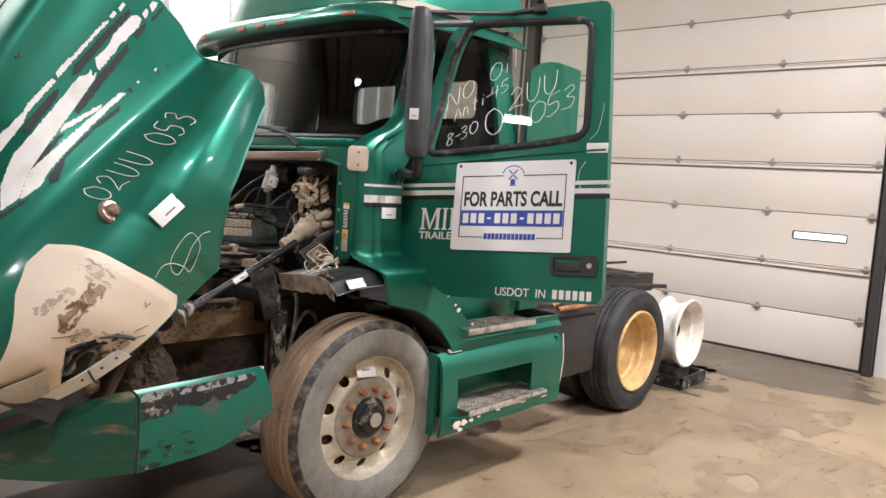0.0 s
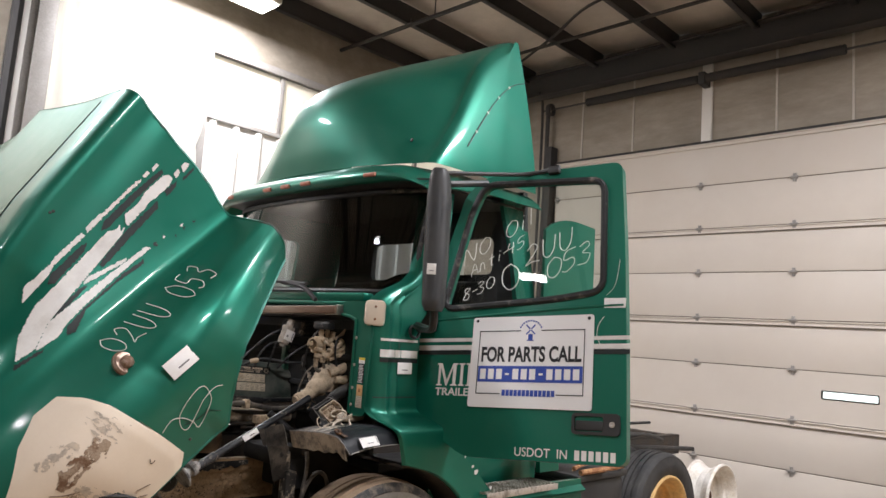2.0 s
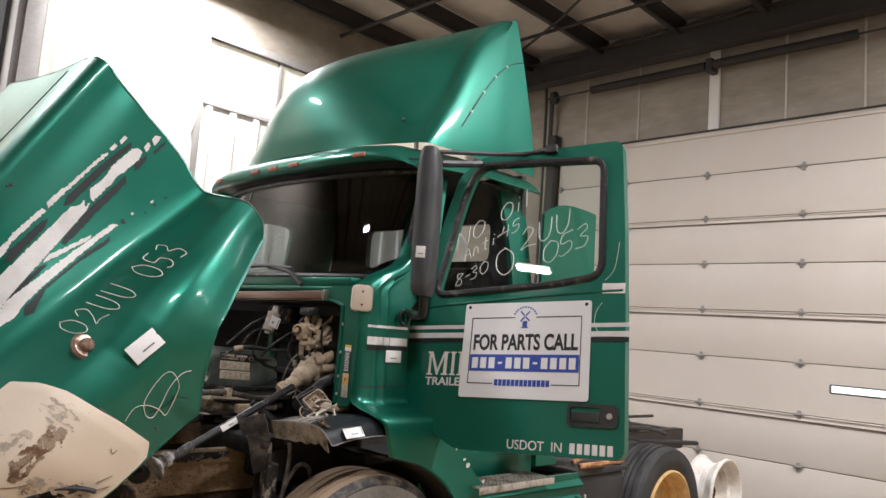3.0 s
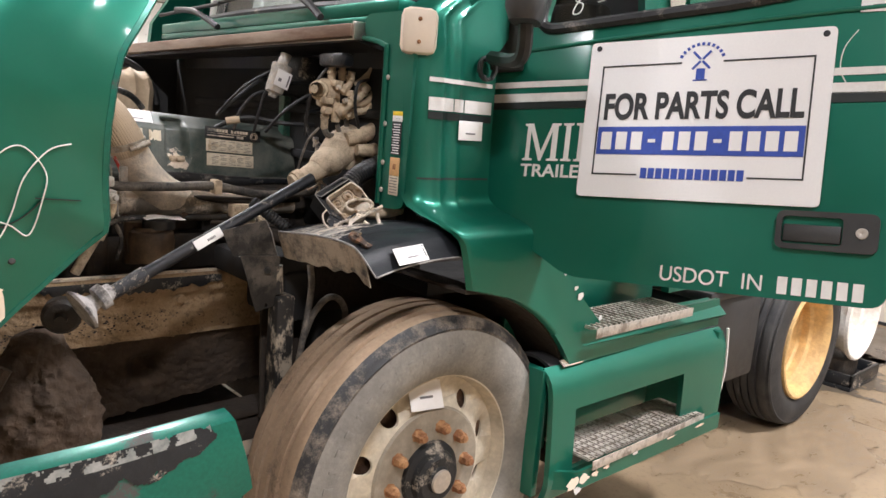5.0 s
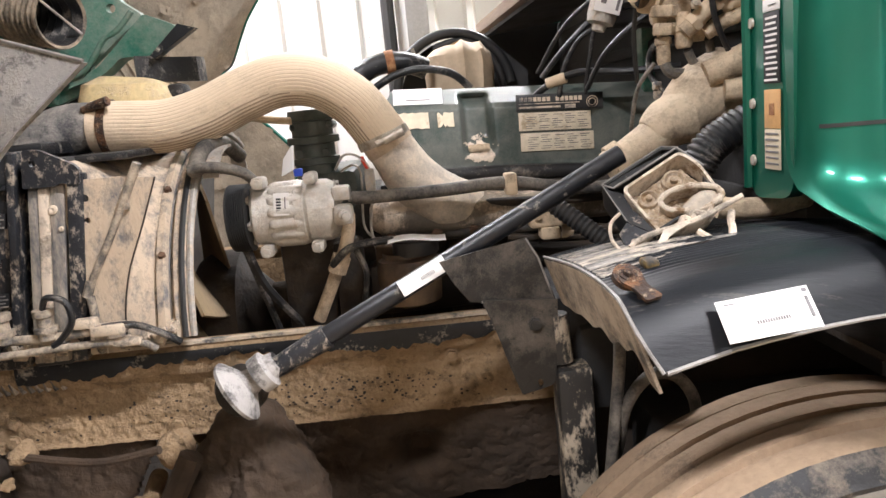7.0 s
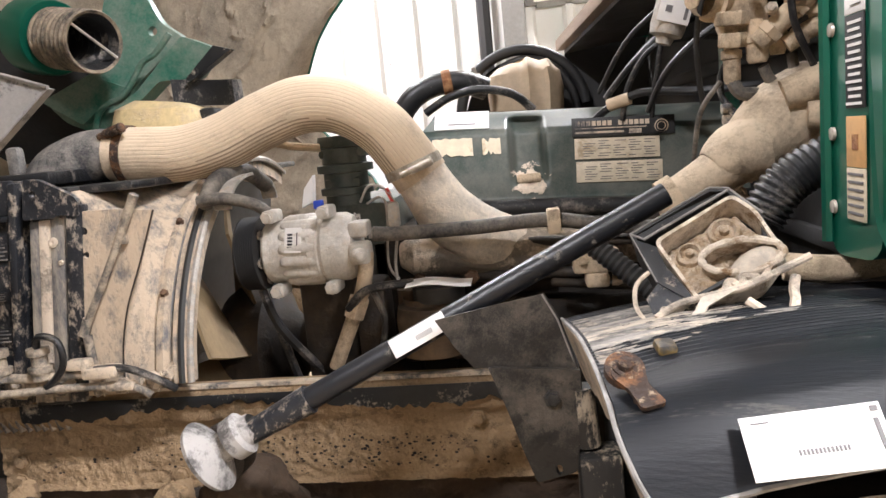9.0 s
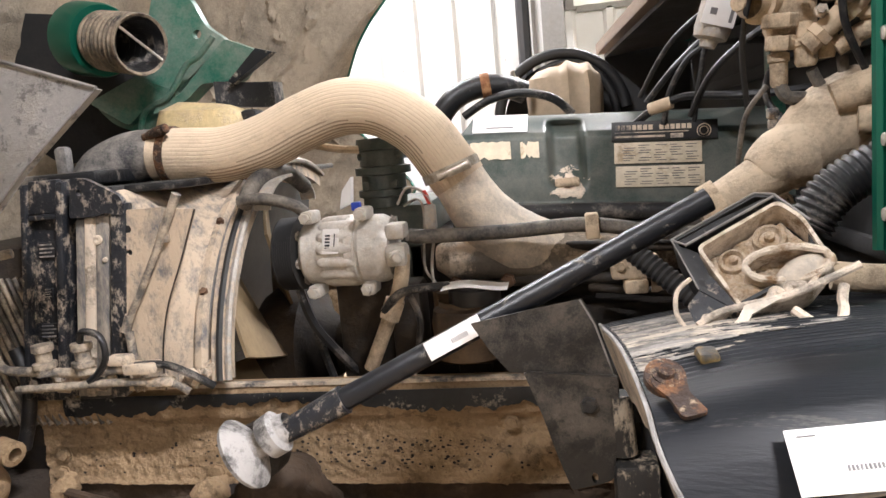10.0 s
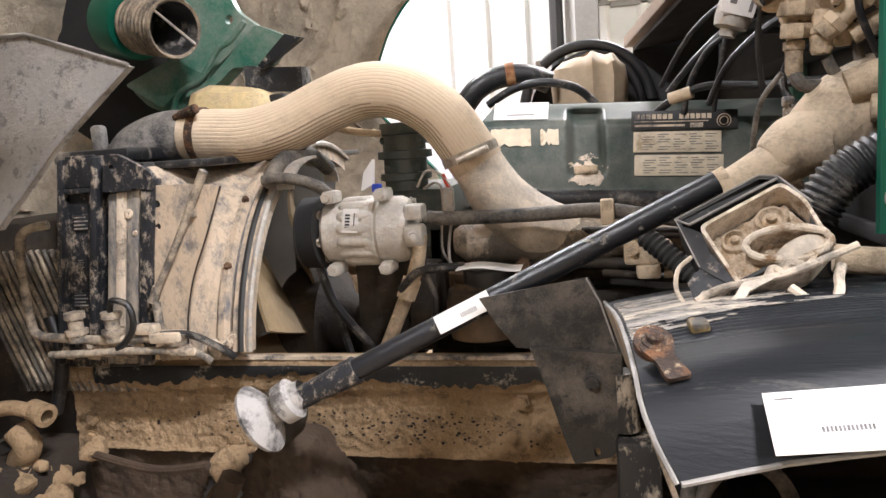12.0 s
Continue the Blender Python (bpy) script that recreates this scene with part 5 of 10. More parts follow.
def bump_face(s, v):
    x, y = bump_plan(s)
    zt = ease_table([(0, 0.842), (0.54, 0.826), (0.66, 0.80), (0.78, 0.755), (0.9, 0.70), (1.02, 0.64), (1.9, 0.60)], s)
    zb = ease_table([(0, 0.66), (0.08, 0.62), (0.24, 0.555), (0.54, 0.535), (1.02, 0.51), (1.9, 0.50)], s)
    z = zb + (zt - zb) * v
    x += 0.05 * (1 - v) * max(0, 1 - s * 3)
    return V((x, y - 0.012 * math.sin(math.pi * v), z))


for s in (0, 1):
    for a, b, mat, lab in ((0.0, 0.535, GREEN_WORN, "scraped green bumper end"), (0.545, 1.9, RUSTED_GREEN, "faded green bumper with rust stains")):
        bm = bmesh.new()

        def f(u, v, a=a, b=b, s=s):
            if v > 0.86:
                p = bump_face(a + (b - a) * u, 1.0) + V((0.0, 0.05, 0.004)) * ((v - 0.86) / 0.14)
            else:
                p = bump_face(a + (b - a) * u, v / 0.86)
            return p if s == 0 else mirror(p)

        sheet(bm, f, 22, 12, -0.012 if s == 0 else 0.012)
        bp = part("bumper_end" if a == 0 else "bumper", bm, mat, truck, lab)
        if s == 0 and a == 0:
            # bare black plastic where the paint has come off
            def bare(u, v, seed=0.0):
                p = V((u * 2.2, v * 1.3, seed))
                k = 0.36 * noise.fractal(p * 2.4, 0.9, 2.1, 5)
                return k + lerp_table([(0, -0.9), (0.10, -0.12), (0.24, 0.02), (0.6, 0.10), (0.86, 0.12), (1.0, 0.34)], u) + (v - 0.80) * 2.1 - max(0, v - 0.9) * 3.0

            bm = bmesh.new()
            sheet(bm, lambda u, v: bump_face(0.01 + 0.52 * u, v) + V((0, -0.003, 0)), 170, 90, 0.0, lambda u, v: bare(u, v) < 0)
            part("scrape", bm, BLACK_STEEL, bp, "bare black scrape along the bumper end")
            bm = bmesh.new()
            sheet(bm, lambda u, v: bump_face(0.30 + 0.23 * u, 0.02 + 0.4 * v) + V((0, -0.003, 0)), 80, 50, 0.0, lambda u, v: 0.9 * noise.fractal(V((u * 4, v * 9, 4.4)), 0.9, 2.1, 4) - 0.32 + 0.4 * (u - 0.5) - 0.5 * max(0, v - 0.5) < 0)
            part("scrape", bm, BLACK_STEEL, bp)
            bm = bmesh.new()
            sheet(bm, lambda u, v: bump_face(0.06 + 0.47 * u, 0.90 + 0.10 * v) + V((0, -0.0035, 0.001)), 150, 8, 0.0, lambda u, v: 0.6 * noise.fractal(V((u * 14, v * 1.2, 8.8)), 0.9, 2.1, 4) - 0.06 < 0)
            part("scuff", bm, GREY_SCUFF, bp, "pale scuffs along the bumper top")

# ---- the hood, tilted forward over the bumper ----
HO, HA, HN = V((-1.5, 0, 0.8)), V((0.53, 0, 0.848)), V((-0.848, 0, 0.53))


def hood_at(s, h, y):
    """s: along the hood from its nose, h: up from its hinge line, as if it were closed."""
    p = HO + HA * s + HN * h
    return V((p.x, y, p.z))


def h_low(s):
    return lerp_table([(-0.1, 0.03), (0.05, -0.03), (0.26, -0.108), (0.40, -0.146), (0.534, -0.173), (0.66, -0.205), (0.712, -0.218), (0.744, -0.191), (0.776, -0.166), (0.842, -0.12), (0.914, -0.085), (0.96, -0.07), (1.12, -0.075), (1.37, -0.095), (1.6, -0.1)], s)


def h_crease(s):
    return ease_table([(0, 0.40), (0.4, 0.37), (0.7, 0.325), (0.9, 0.275), (1.4, 0.155), (1.6, 0.12)], s)


def y_crease(s):
    return ease_table([(-0.1, 0.30), (0.05, 0.17), (0.2, 0.10), (0.7, 0.065), (1.4, 0.105), (1.6, 0.12)], s)


def bulge(s):
    return ease_table([(-0.1, 0.10), (0.1, 0.16), (0.4, 0.25), (0.7, 0.262), (1.0, 0.24), (1.4, 0.165), (1.6, 0.15)], s)


def flank_y(s, w):
    """y of the fender between its lower edge (w 0) and its crease (w 1), the arch lip flaring out."""
    lip = ease_table([(0.66, 0.0), (0.78, 0.04), (0.85, 0.07), (0.95, 0.088), (1.12, 0.06), (1.37, 0.0)], s)
    return y_crease(s) - bulge(s) * bump_w(w) - lip * (1 - w) ** 2


def smooth3(x):
    return x * x * (3 - 2 * x)


def bump_w(w):
    return ease_table([(0, 0.74), (0.25, 0.92), (0.48, 1.0), (0.68, 0.84), (0.84, 0.42), (0.94, 0.1), (1, 0.0)], w)


def upper(s):
    """The hood above the fender's crease: (q, y, h) rows up to its middle line."""
    hc, yc = h_crease(s), y_crease(s)
    k = lerp_table([(-0.1, 0.62), (0.2, 0.78), (0.6, 0.93), (1.0, 1.0), (1.6, 1.03)], s)
    d = lerp_table([(-0.1, 0.30), (0.1, 0.13), (0.4, 0.04), (0.8, 0.0), (1.6, 0.0)], s)
    return [(0, yc, hc), (0.07, yc + 0.018, hc + 0.05), (0.35, 0.155 + d, hc + (0.50 - hc) * k), (0.50, 0.184 + d, 0.612 * k), (0.56, 0.184 + d, 0.652 * k), (0.61, 0.203 + d, 0.683 * k), (0.66, 0.26 + d, 0.704 * k), (0.72, 0.36 + d, 0.7105 * k), (0.79, 0.536 + d * 0.7, 0.716 * k), (0.88, 0.80 + d * 0.4, 0.738 * k), (1.0, HC, 0.77 * k)]


def hood_rear(h):
    return lerp_table([(-0.1, 1.368), (-0.04, 1.41), (0.05, 1.425), (0.12, 1.405), (0.16, 1.396), (0.28, 1.448), (0.38, 1.471), (0.48, 1.483), (0.71, 1.543), (0.9, 1.56)], h)


def half_hood(s, v):
    if v < 0.45:
        w = v / 0.45
        return h_low(s) + (h_crease(s) - h_low(s)) * w, flank_y(s, w)
    q = (v - 0.45) / 0.55
    return top_line(s, q)


def top_line(s, q):
    """Height and y of the upper hood; q from 0 at the crease to 1 at its middle line."""
    rows = upper(s)
    return ease_table([(a, c) for a, b, c in rows], q), ease_table([(a, b) for a, b, c in rows], q)


def far_cut(s):
    """How much of the far fender is broken away."""
    return ease_table([(0.68, 0.0), (0.78, 0.66), (0.85, 0.84), (0.9, 0.815), (0.95, 0.83), (1.0, 0.86), (1.1, 0.91), (1.2, 0.93), (1.6, 0.93)], s)


def hood_point(u, v, inset=0.0):
    side = v > 0.5
    vv = (1 - v) * 2 if side else v * 2
    s = 1.45 * u
    def half(s):
        k = 0.45 * far_cut(s) if side else 0.0
        return half_hood(s, k + vv * (1 - k))

    for _ in range(2):
        h, y = half(s)
        s = -0.06 + (hood_rear(h) + 0.06) * u
    h, y = half(s)
    if inset:
        y += inset * (1 if vv < 0.8 else 0.2)
        h -= inset * (0.2 if vv < 0.7 else 1)
    return hood_at(s, h, 2 * HC - y if side else y)


def hood_y(s, h):
    hl, hc = h_low(s), h_crease(s)
    if h < hc:
        return flank_y(s, max(0.0, (h - hl) / (hc - hl)))
    lo, hi = 0.0, 1.0
    for _ in range(16):
        q = (lo + hi) / 2
        if top_line(s, q)[0] < h:
            lo = q
        else:
            hi = q
    return top_line(s, lo)[1]


def on_hood(s, h, out=0.003):
    return hood_at(s, h, hood_y(s, h) - out)


BROKEN = [(0.235, 0.085), (0.30, 0.035), (0.352, -0.02), (0.345, -0.06), (0.285, -0.092), (0.116, -0.02), (0.165, 0.035)]


def hood_hole(u, v):
    if v > 0.5:
        return False
    s = -0.06 + 1.5 * u
    h, y = half_hood(s, v * 2)
    return inside2((s, h), BROKEN)


bm = bmesh.new()
sheet(bm, hood_point, 120, 180, 0.0, hood_hole)
hood = part("hood", bm, GREEN, truck, "green moulded hood tilted open, with torn white and black stripes")
bm = bmesh.new()


def underside(u, v):
    """Raw inner face: moulded ribs and clods of dried mud."""
    q = V((u * 26, v * 46, 3.0))
    clod = max(0.0, noise.fractal(q, 0.7, 2.1, 5) - 0.25) * max(0.0, 0.4 + noise.noise(V((u * 5, v * 9, 7.0))))
    rib = sum(0.010 * math.exp(-((v - a - 0.06 * (u - 0.5)) / 0.006) ** 2) for a in (0.62, 0.74, 0.86))
    return hood_point(u, v, 0.014 + rib * (0.15 < u < 0.8) + 0.045 * clod)


sheet(bm, underside, 150, 260, 0.0, hood_hole)
part("hood_underside", bm, FIBRE, hood, "dusty raw fibreglass underside")
bm = bmesh.new()
edge = [hood_point(1, v / 90, 0.006) for v in range(91)]
tube(bm, edge, 0.008, 6, 1)
edge = [hood_point(u / 80, 0, 0.006) for u in range(20, 81)]
tube(bm, edge, 0.008, 6, 1)
tube(bm, [hood_point(u / 80, 1, 0.006) for u in range(20, 81)], 0.008, 6, 1)
part("rolled_edge", bm, GREEN_WORN, hood)
# crease line between flank and top
bm = bmesh.new()
for sd in (0, 1):
    ln = [hood_at(s, *top_line(s, 0.735)) + HN * 0.001 for s in (0.1 + 1.4 * k / 30 for k in range(31))]
    tube(bm, ln if sd == 0 else [V((p.x, 2 * HC - p.y, p.z)) for p in ln], 0.0022, 5, 1)
part("panel_seam", bm, BLACK, hood)


def decal(poly, mat, out, name="stripe", ragged=0.004, label=""):
    """One torn piece of vinyl with a ragged outline, laid on the hood."""
    s0, s1 = min(p[0] for p in poly) - 0.006, max(p[0] for p in poly) + 0.006
    h0, h1 = min(p[1] for p in poly) - 0.006, max(p[1] for p in poly) + 0.006
    n, m = max(4, int((s1 - s0) / 0.0035)), max(4, int((h1 - h0) / 0.0028))
    bm = bmesh.new()

    def gone(u, v):
        s, h = s0 + (s1 - s0) * u, h0 + (h1 - h0) * v
        k = ragged * noise.noise(V((s * 110, h * 50, 0.0)))
        return not inside2((s + k, h + 0.5 * k), poly)

    sheet(bm, lambda u, v: on_hood(s0 + (s1 - s0) * u, h0 + (h1 - h0) * v, out), n, m, 0.0, gone)
    return part(name, bm, mat, hood, label)


# upper band, main band, two spikes, then crumbs; black shadow pieces below them
decal([(0.742, 0.533), (0.846, 0.522), (0.877, 0.526), (0.996, 0.516), (0.994, 0.501), (0.851, 0.511), (0.812, 0.503), (0.767, 0.503), (0.697, 0.505)], WHITE_DECAL, 0.0038)
decal([(1.018, 0.516), (1.082, 0.514), (1.093, 0.507), (1.262, 0.494), (1.283, 0.484), (1.273, 0.481), (1.097, 0.496), (1.005, 0.501)], WHITE_DECAL, 0.0038, ragged=0.006)
decal([(1.294, 0.49), (1.324, 0.49), (1.322, 0.477), (1.296, 0.479)], WHITE_DECAL, 0.0038, ragged=0)
decal([(1.341, 0.483), (1.371, 0.483), (1.371, 0.471), (1.335, 0.471)], WHITE_DECAL, 0.0038, ragged=0)
decal([(0.6, 0.451), (0.709, 0.473), (1.056, 0.456), (1.076, 0.439), (1.097, 0.441), (1.082, 0.423), (1.108, 0.423), (1.073, 0.413), (0.688, 0.417), (0.591, 0.4), (0.527, 0.419)], WHITE_DECAL, 0.0038, label="torn white vinyl stripe")
decal([(1.14, 0.449), (1.204, 0.439), (1.254, 0.447), (1.346, 0.436), (1.367, 0.423), (1.367, 0.404), (1.337, 0.396), (1.256, 0.406), (1.241, 0.413), (1.206, 0.411), (1.116, 0.417), (1.118, 0.432)], WHITE_DECAL, 0.0038, ragged=0.006)
decal([(1.382, 0.411), (1.41, 0.411), (1.404, 0.396), (1.374, 0.394)], WHITE_DECAL, 0.0038, ragged=0)
decal([(1.425, 0.408), (1.448, 0.408), (1.459, 0.389), (1.414, 0.387)], WHITE_DECAL, 0.0038, ragged=0)
decal([(0.84, 0.409), (0.883, 0.411), (1.018, 0.353), (0.996, 0.351), (0.857, 0.404)], WHITE_DECAL, 0.0038)
decal([(0.688, 0.417), (0.834, 0.387), (1.007, 0.348), (1.091, 0.327), (1.097, 0.31), (0.969, 0.338), (0.786, 0.368), (0.699, 0.376), (0.662, 0.37), (0.587, 0.398)], WHITE_DECAL, 0.0038)
decal([(1.163, 0.303), (1.168, 0.297), (1.159, 0.291), (1.155, 0.297)], WHITE_DECAL, 0.0038, ragged=0)
decal([(1.241, 0.276), (1.253, 0.272), (1.239, 0.267), (1.234, 0.274)], WHITE_DECAL, 0.0038, ragged=0)
decal([(1.258, 0.394), (1.238, 0.376), (1.08, 0.387), (0.941, 0.393), (0.941, 0.409), (1.101, 0.411), (1.217, 0.398)], BLACK_DECAL, 0.0031, "stripe_shadow", label="torn black stripe shadow")
decal([(1.037, 0.471), (1.071, 0.486), (1.23, 0.475), (1.311, 0.464), (1.365, 0.454), (1.356, 0.441), (1.234, 0.453), (1.065, 0.462)], BLACK_DECAL, 0.0031, "stripe_shadow")
decal([(0.789, 0.488), (0.819, 0.501), (0.96, 0.49), (0.977, 0.481), (0.949, 0.471), (0.806, 0.473)], BLACK_DECAL, 0.0031, "stripe_shadow")
decal([(0.681, 0.355), (0.699, 0.37), (0.786, 0.364), (0.966, 0.331), (1.044, 0.308), (1.033, 0.299), (0.915, 0.333), (0.784, 0.357), (0.703, 0.34)], BLACK_DECAL, 0.0031, "stripe_shadow")
decal([(0.518, 0.415), (0.607, 0.383), (0.596, 0.378), (0.504, 0.408)], BLACK_DECAL, 0.0031, "stripe_shadow")
decal([(1.307, 0.396), (1.371, 0.387), (1.35, 0.376), (1.294, 0.378)], BLACK_DECAL, 0.0031, "stripe_shadow")
decal([(1.395, 0.376), (1.459, 0.37), (1.448, 0.362), (1.388, 0.368)], BLACK_DECAL, 0.0031, "stripe_shadow")
decal([(0.838, 0.409), (0.855, 0.396), (0.759, 0.404), (0.684, 0.415), (0.75, 0.417)], BLACK_DECAL, 0.0031, "stripe_shadow")
decal([(1.119, 0.314), (1.129, 0.306), (1.116, 0.301), (1.11, 0.308)], BLACK_DECAL, 0.0031, "stripe_shadow")
decal([(1.193, 0.271), (1.2, 0.265), (1.189, 0.263)], BLACK_DECAL, 0.0031, "stripe_shadow")
decal([(1.238, 0.267), (1.249, 0.259), (1.232, 0.254)], BLACK_DECAL, 0.0031, "stripe_shadow")
decal([(1.284, 0.25), (1.296, 0.242), (1.284, 0.241)], BLACK_DECAL, 0.0031, "stripe_shadow")
rr = random.Random(11)
handwriting("02UU 053", lambda a, b: on_hood(0.705 + a * 0.90 - b * 0.10, 0.225 - 0.20 * a + b * 0.80, 0.003), 0.068, 0.92, 0.0015, hood)
SCRAWL = [(0.564, -0.009), (0.609, -0.007), (0.636, -0.037), (0.647, -0.082), (0.647, -0.117), (0.705, -0.099), (0.741, -0.08), (0.757, -0.035), (0.737, -0.014), (0.688, -0.011), (0.637, -0.022), (0.611, -0.056), (0.619, -0.082), (0.664, -0.076), (0.718, -0.059), (0.771, -0.065), (0.797, -0.087)]
bm = bmesh.new()
tube(bm, [on_hood(a, b, 0.003) for a, b in SCRAWL], 0.0012, 5, 6)
part("chalk_scrawl", bm, CHALK, hood, "looping white marker scrawl")
bm = bmesh.new()
for pts in ([(0.62, -0.06), (0.66, -0.09), (0.70, -0.10)], [(0.70, -0.09), (0.73, -0.15)], [(0.63, -0.02), (0.64, -0.08)]):
    tube(bm, [on_hood(a, b, 0.003) for a, b in pts], 0.0012, 4)
part("scratch", bm, BLACK_DECAL, hood)
# fastener, label, small holes
k0 = on_hood(0.682, 0.205, 0.0)
bm = bmesh.new()
lathe(bm, [(-0.004, 0.042), (0.004, 0.043), (0.012, 0.036), (0.012, 0.022), (0.024, 0.021), (0.03, 0.016), (0.034, 0.0)], k0, V((0.18, -0.80, 0.45)), 28)
part("side_lamp_base", bm, material("rusty_chrome", (0.30, 0.22, 0.17), 0.4, 0.6, second=(0.16, 0.085, 0.05), amount=0.5, size=40, bump=0.2), hood, "round rusty chrome fitting on the fender")
label_at("label_sticker", on_hood(0.771, 0.092, 0.006), HA + V((0.14, -0.02, -0.22)), HN + V((0.1, 0.35, 0.3)), 0.105, 0.062, hood, ((0.55, 0.35, 0.42, 0.14),))
bm = bmesh.new()
for s0, h0 in ((0.99, 0.63), (1.0, 0.625), (1.12, 0.30), (0.6, -0.12), (1.30, 0.42)):
    lathe(bm, [(0, 0.006), (0.003, 0.004), (0.0032, 0)], on_hood(s0, h0, 0.0), (0, -1, 0.2), 8)
part("screw_hole", bm, BLACK, hood)
# beige replacement panel on the fender's front
def beige_pt(u, v):
    s = 0.02 + (0.535 - 0.04 * max(0.0, 1 - v / 0.16) ** 2) * u
    top = lerp_table([(0.0, 0.16), (0.18, 0.225), (0.32, 0.283), (0.42, 0.300), (0.50, 0.285), (0.535, 0.235), (0.552, 0.17), (0.556, 0.05), (0.56, -0.10)], s)
    lo = h_low(s) + 0.002
    h = lo + (top - lo) * v
    e = min(1.0, 12 * min(1 - u, 1 - v) + 0.15)
    return on_hood(s, h, 0.002 + 0.007 * e)


def beige_hole(u, v):
    p = beige_pt(u, v) - HO
    return inside2((p.dot(HA), p.dot(HN)), BROKEN)


bm = bmesh.new()
sheet(bm, beige_pt, 90, 80, 0.0, beige_hole)
bp = part("fender_patch", bm, BEIGE, hood, "beige unpainted replacement panel with scars and a broken hole")


GREY_SMEAR = material("grey_smear", (0.42, 0.36, 0.30), 0.6, second=(0.60, 0.49, 0.37), amount=0.45, size=30, hard=0.3)


def worn(name, s0, s1, h0, h1, f, mat, seed, label=""):
    """A ragged worn patch: kept where f(u, v) plus noise is above nought."""
    bm = bmesh.new()
    sheet(bm, lambda u, v: on_hood(s0 + (s1 - s0) * u, h0 + (h1 - h0) * v, 0.0102), 90, 60, 0.0, lambda u, v: f(u, v) + 0.30 * noise.fractal(V((u * 7, v * 5, seed)), 0.8, 2.2, 5) < 0)
    return part(name, bm, mat, bp, label)


worn("scar", 0.275, 0.46, 0.10, 0.18, lambda u, v: 0.26 - abs(v - 0.5 - 0.12 * math.sin(5 * u)) * 1.1 - 0.9 * max(0, abs(u - 0.5) - 0.40), SCAR, 1.0, "torn scar down to brown fibreglass")
worn("scar", 0.255, 0.30, 0.075, 0.11, lambda u, v: 0.16 - math.hypot(u - 0.5, v - 0.5) * 0.6, SCAR, 6.0)
worn("smear", 0.29, 0.41, 0.17, 0.245, lambda u, v: 0.14 - abs(v - 0.75 + 0.5 * u) * 1.0 - 0.8 * max(0, abs(u - 0.5) - 0.38), GREY_SMEAR, 2.0)
worn("smear", 0.44, 0.53, 0.09, 0.23, lambda u, v: 0.06 - math.hypot(u - 0.5, v - 0.5) * 0.45, GREY_SMEAR, 3.0)
worn("smear", 0.27, 0.38, -0.09, 0.11, lambda u, v: 0.12 - abs(u - 0.30 - 0.25 * (1 - v)) * 0.9 - 0.6 * max(0, abs(v - 0.5) - 0.42), GREY_SMEAR, 4.0)
bm = bmesh.new()
for pts in ([(0.48, -0.03), (0.47, -0.045), (0.485, -0.05)], [(0.42, -0.1), (0.38, -0.07)], [(0.39, -0.12), (0.36, -0.085), (0.33, -0.05)], [(0.30, 0.09), (0.27, 0.12), (0.25, 0.15)]):
    tube(bm, [on_hood(a, b, 0.0105) for a, b in pts], 0.0012, 4)
part("crack", bm, RUST_DARK, bp)
# things in and round the broken hole
def hp(s, h, out):
    return on_hood(s, h, out)


bm = tubes(([hp(0.34, -0.03, 0.01), hp(0.25, 0.02, -0.02), hp(0.17, 0.02, 0.0)], 0.008), ([hp(0.36, -0.085, 0.02), hp(0.345, -0.03, 0.012), hp(0.30, 0.05, 0.0)], 0.007), ([hp(0.235, 0.085, 0.012), hp(0.30, 0.04, 0.0), hp(0.33, 0.0, -0.02)], 0.006))
part("torn_bracket", bm, BLACK, bp)
bm = bmesh.new()
lathe(bm, [(-0.05, 0.03), (-0.02, 0.035), (0.0, 0.03), (0.0, 0.018), (0.02, 0.017), (0.025, 0)], hp(0.19, 0.0, -0.06), (0.2, -1, 0.2), 16)
tube(bm, [hp(0.19, 0.0, -0.06), hp(0.24, 0.03, -0.05), hp(0.27, -0.03, -0.04), hp(0.22, -0.05, -0.03)], 0.006, 6)
part("lamp_socket", bm, ALU, bp)
bm = bmesh.new()
sheet(bm, lambda u, v: hood_at(0.0 + 0.45 * u, -0.08 + 0.3 * v, hood_y(0.2, 0.0) + 0.10), 6, 6, 0.01)
part("inner_shell", bm, BLACK, bp)
bm = bmesh.new()
sheet(bm, lambda u, v: on_hood(0.06 + 0.245 * u, (-0.045 - 0.085 * u) + 0.062 * v, 0.012), 12, 4, 0.006)
stp = part("patch_strip", bm, WHITE_DECAL, bp, "white strip screwed over the broken fender edge")
bm = bmesh.new()
for u in (0.45, 0.7, 0.9):
    lathe(bm, [(0, 0.006), (0.003, 0.005), (0.004, 0)], on_hood(0.06 + 0.245 * u, (-0.045 - 0.085 * u) + 0.035, 0.012), (0, -1, 0), 8)
part("screw", bm, RUST_DARK, stp)
bm = tubes(([on_hood(0.205, -0.035, 0.015), on_hood(0.185, -0.08, 0.016), on_hood(0.18, -0.10, 0.012)], 0.004))
part("cable_tie", bm, BLACK, stp)
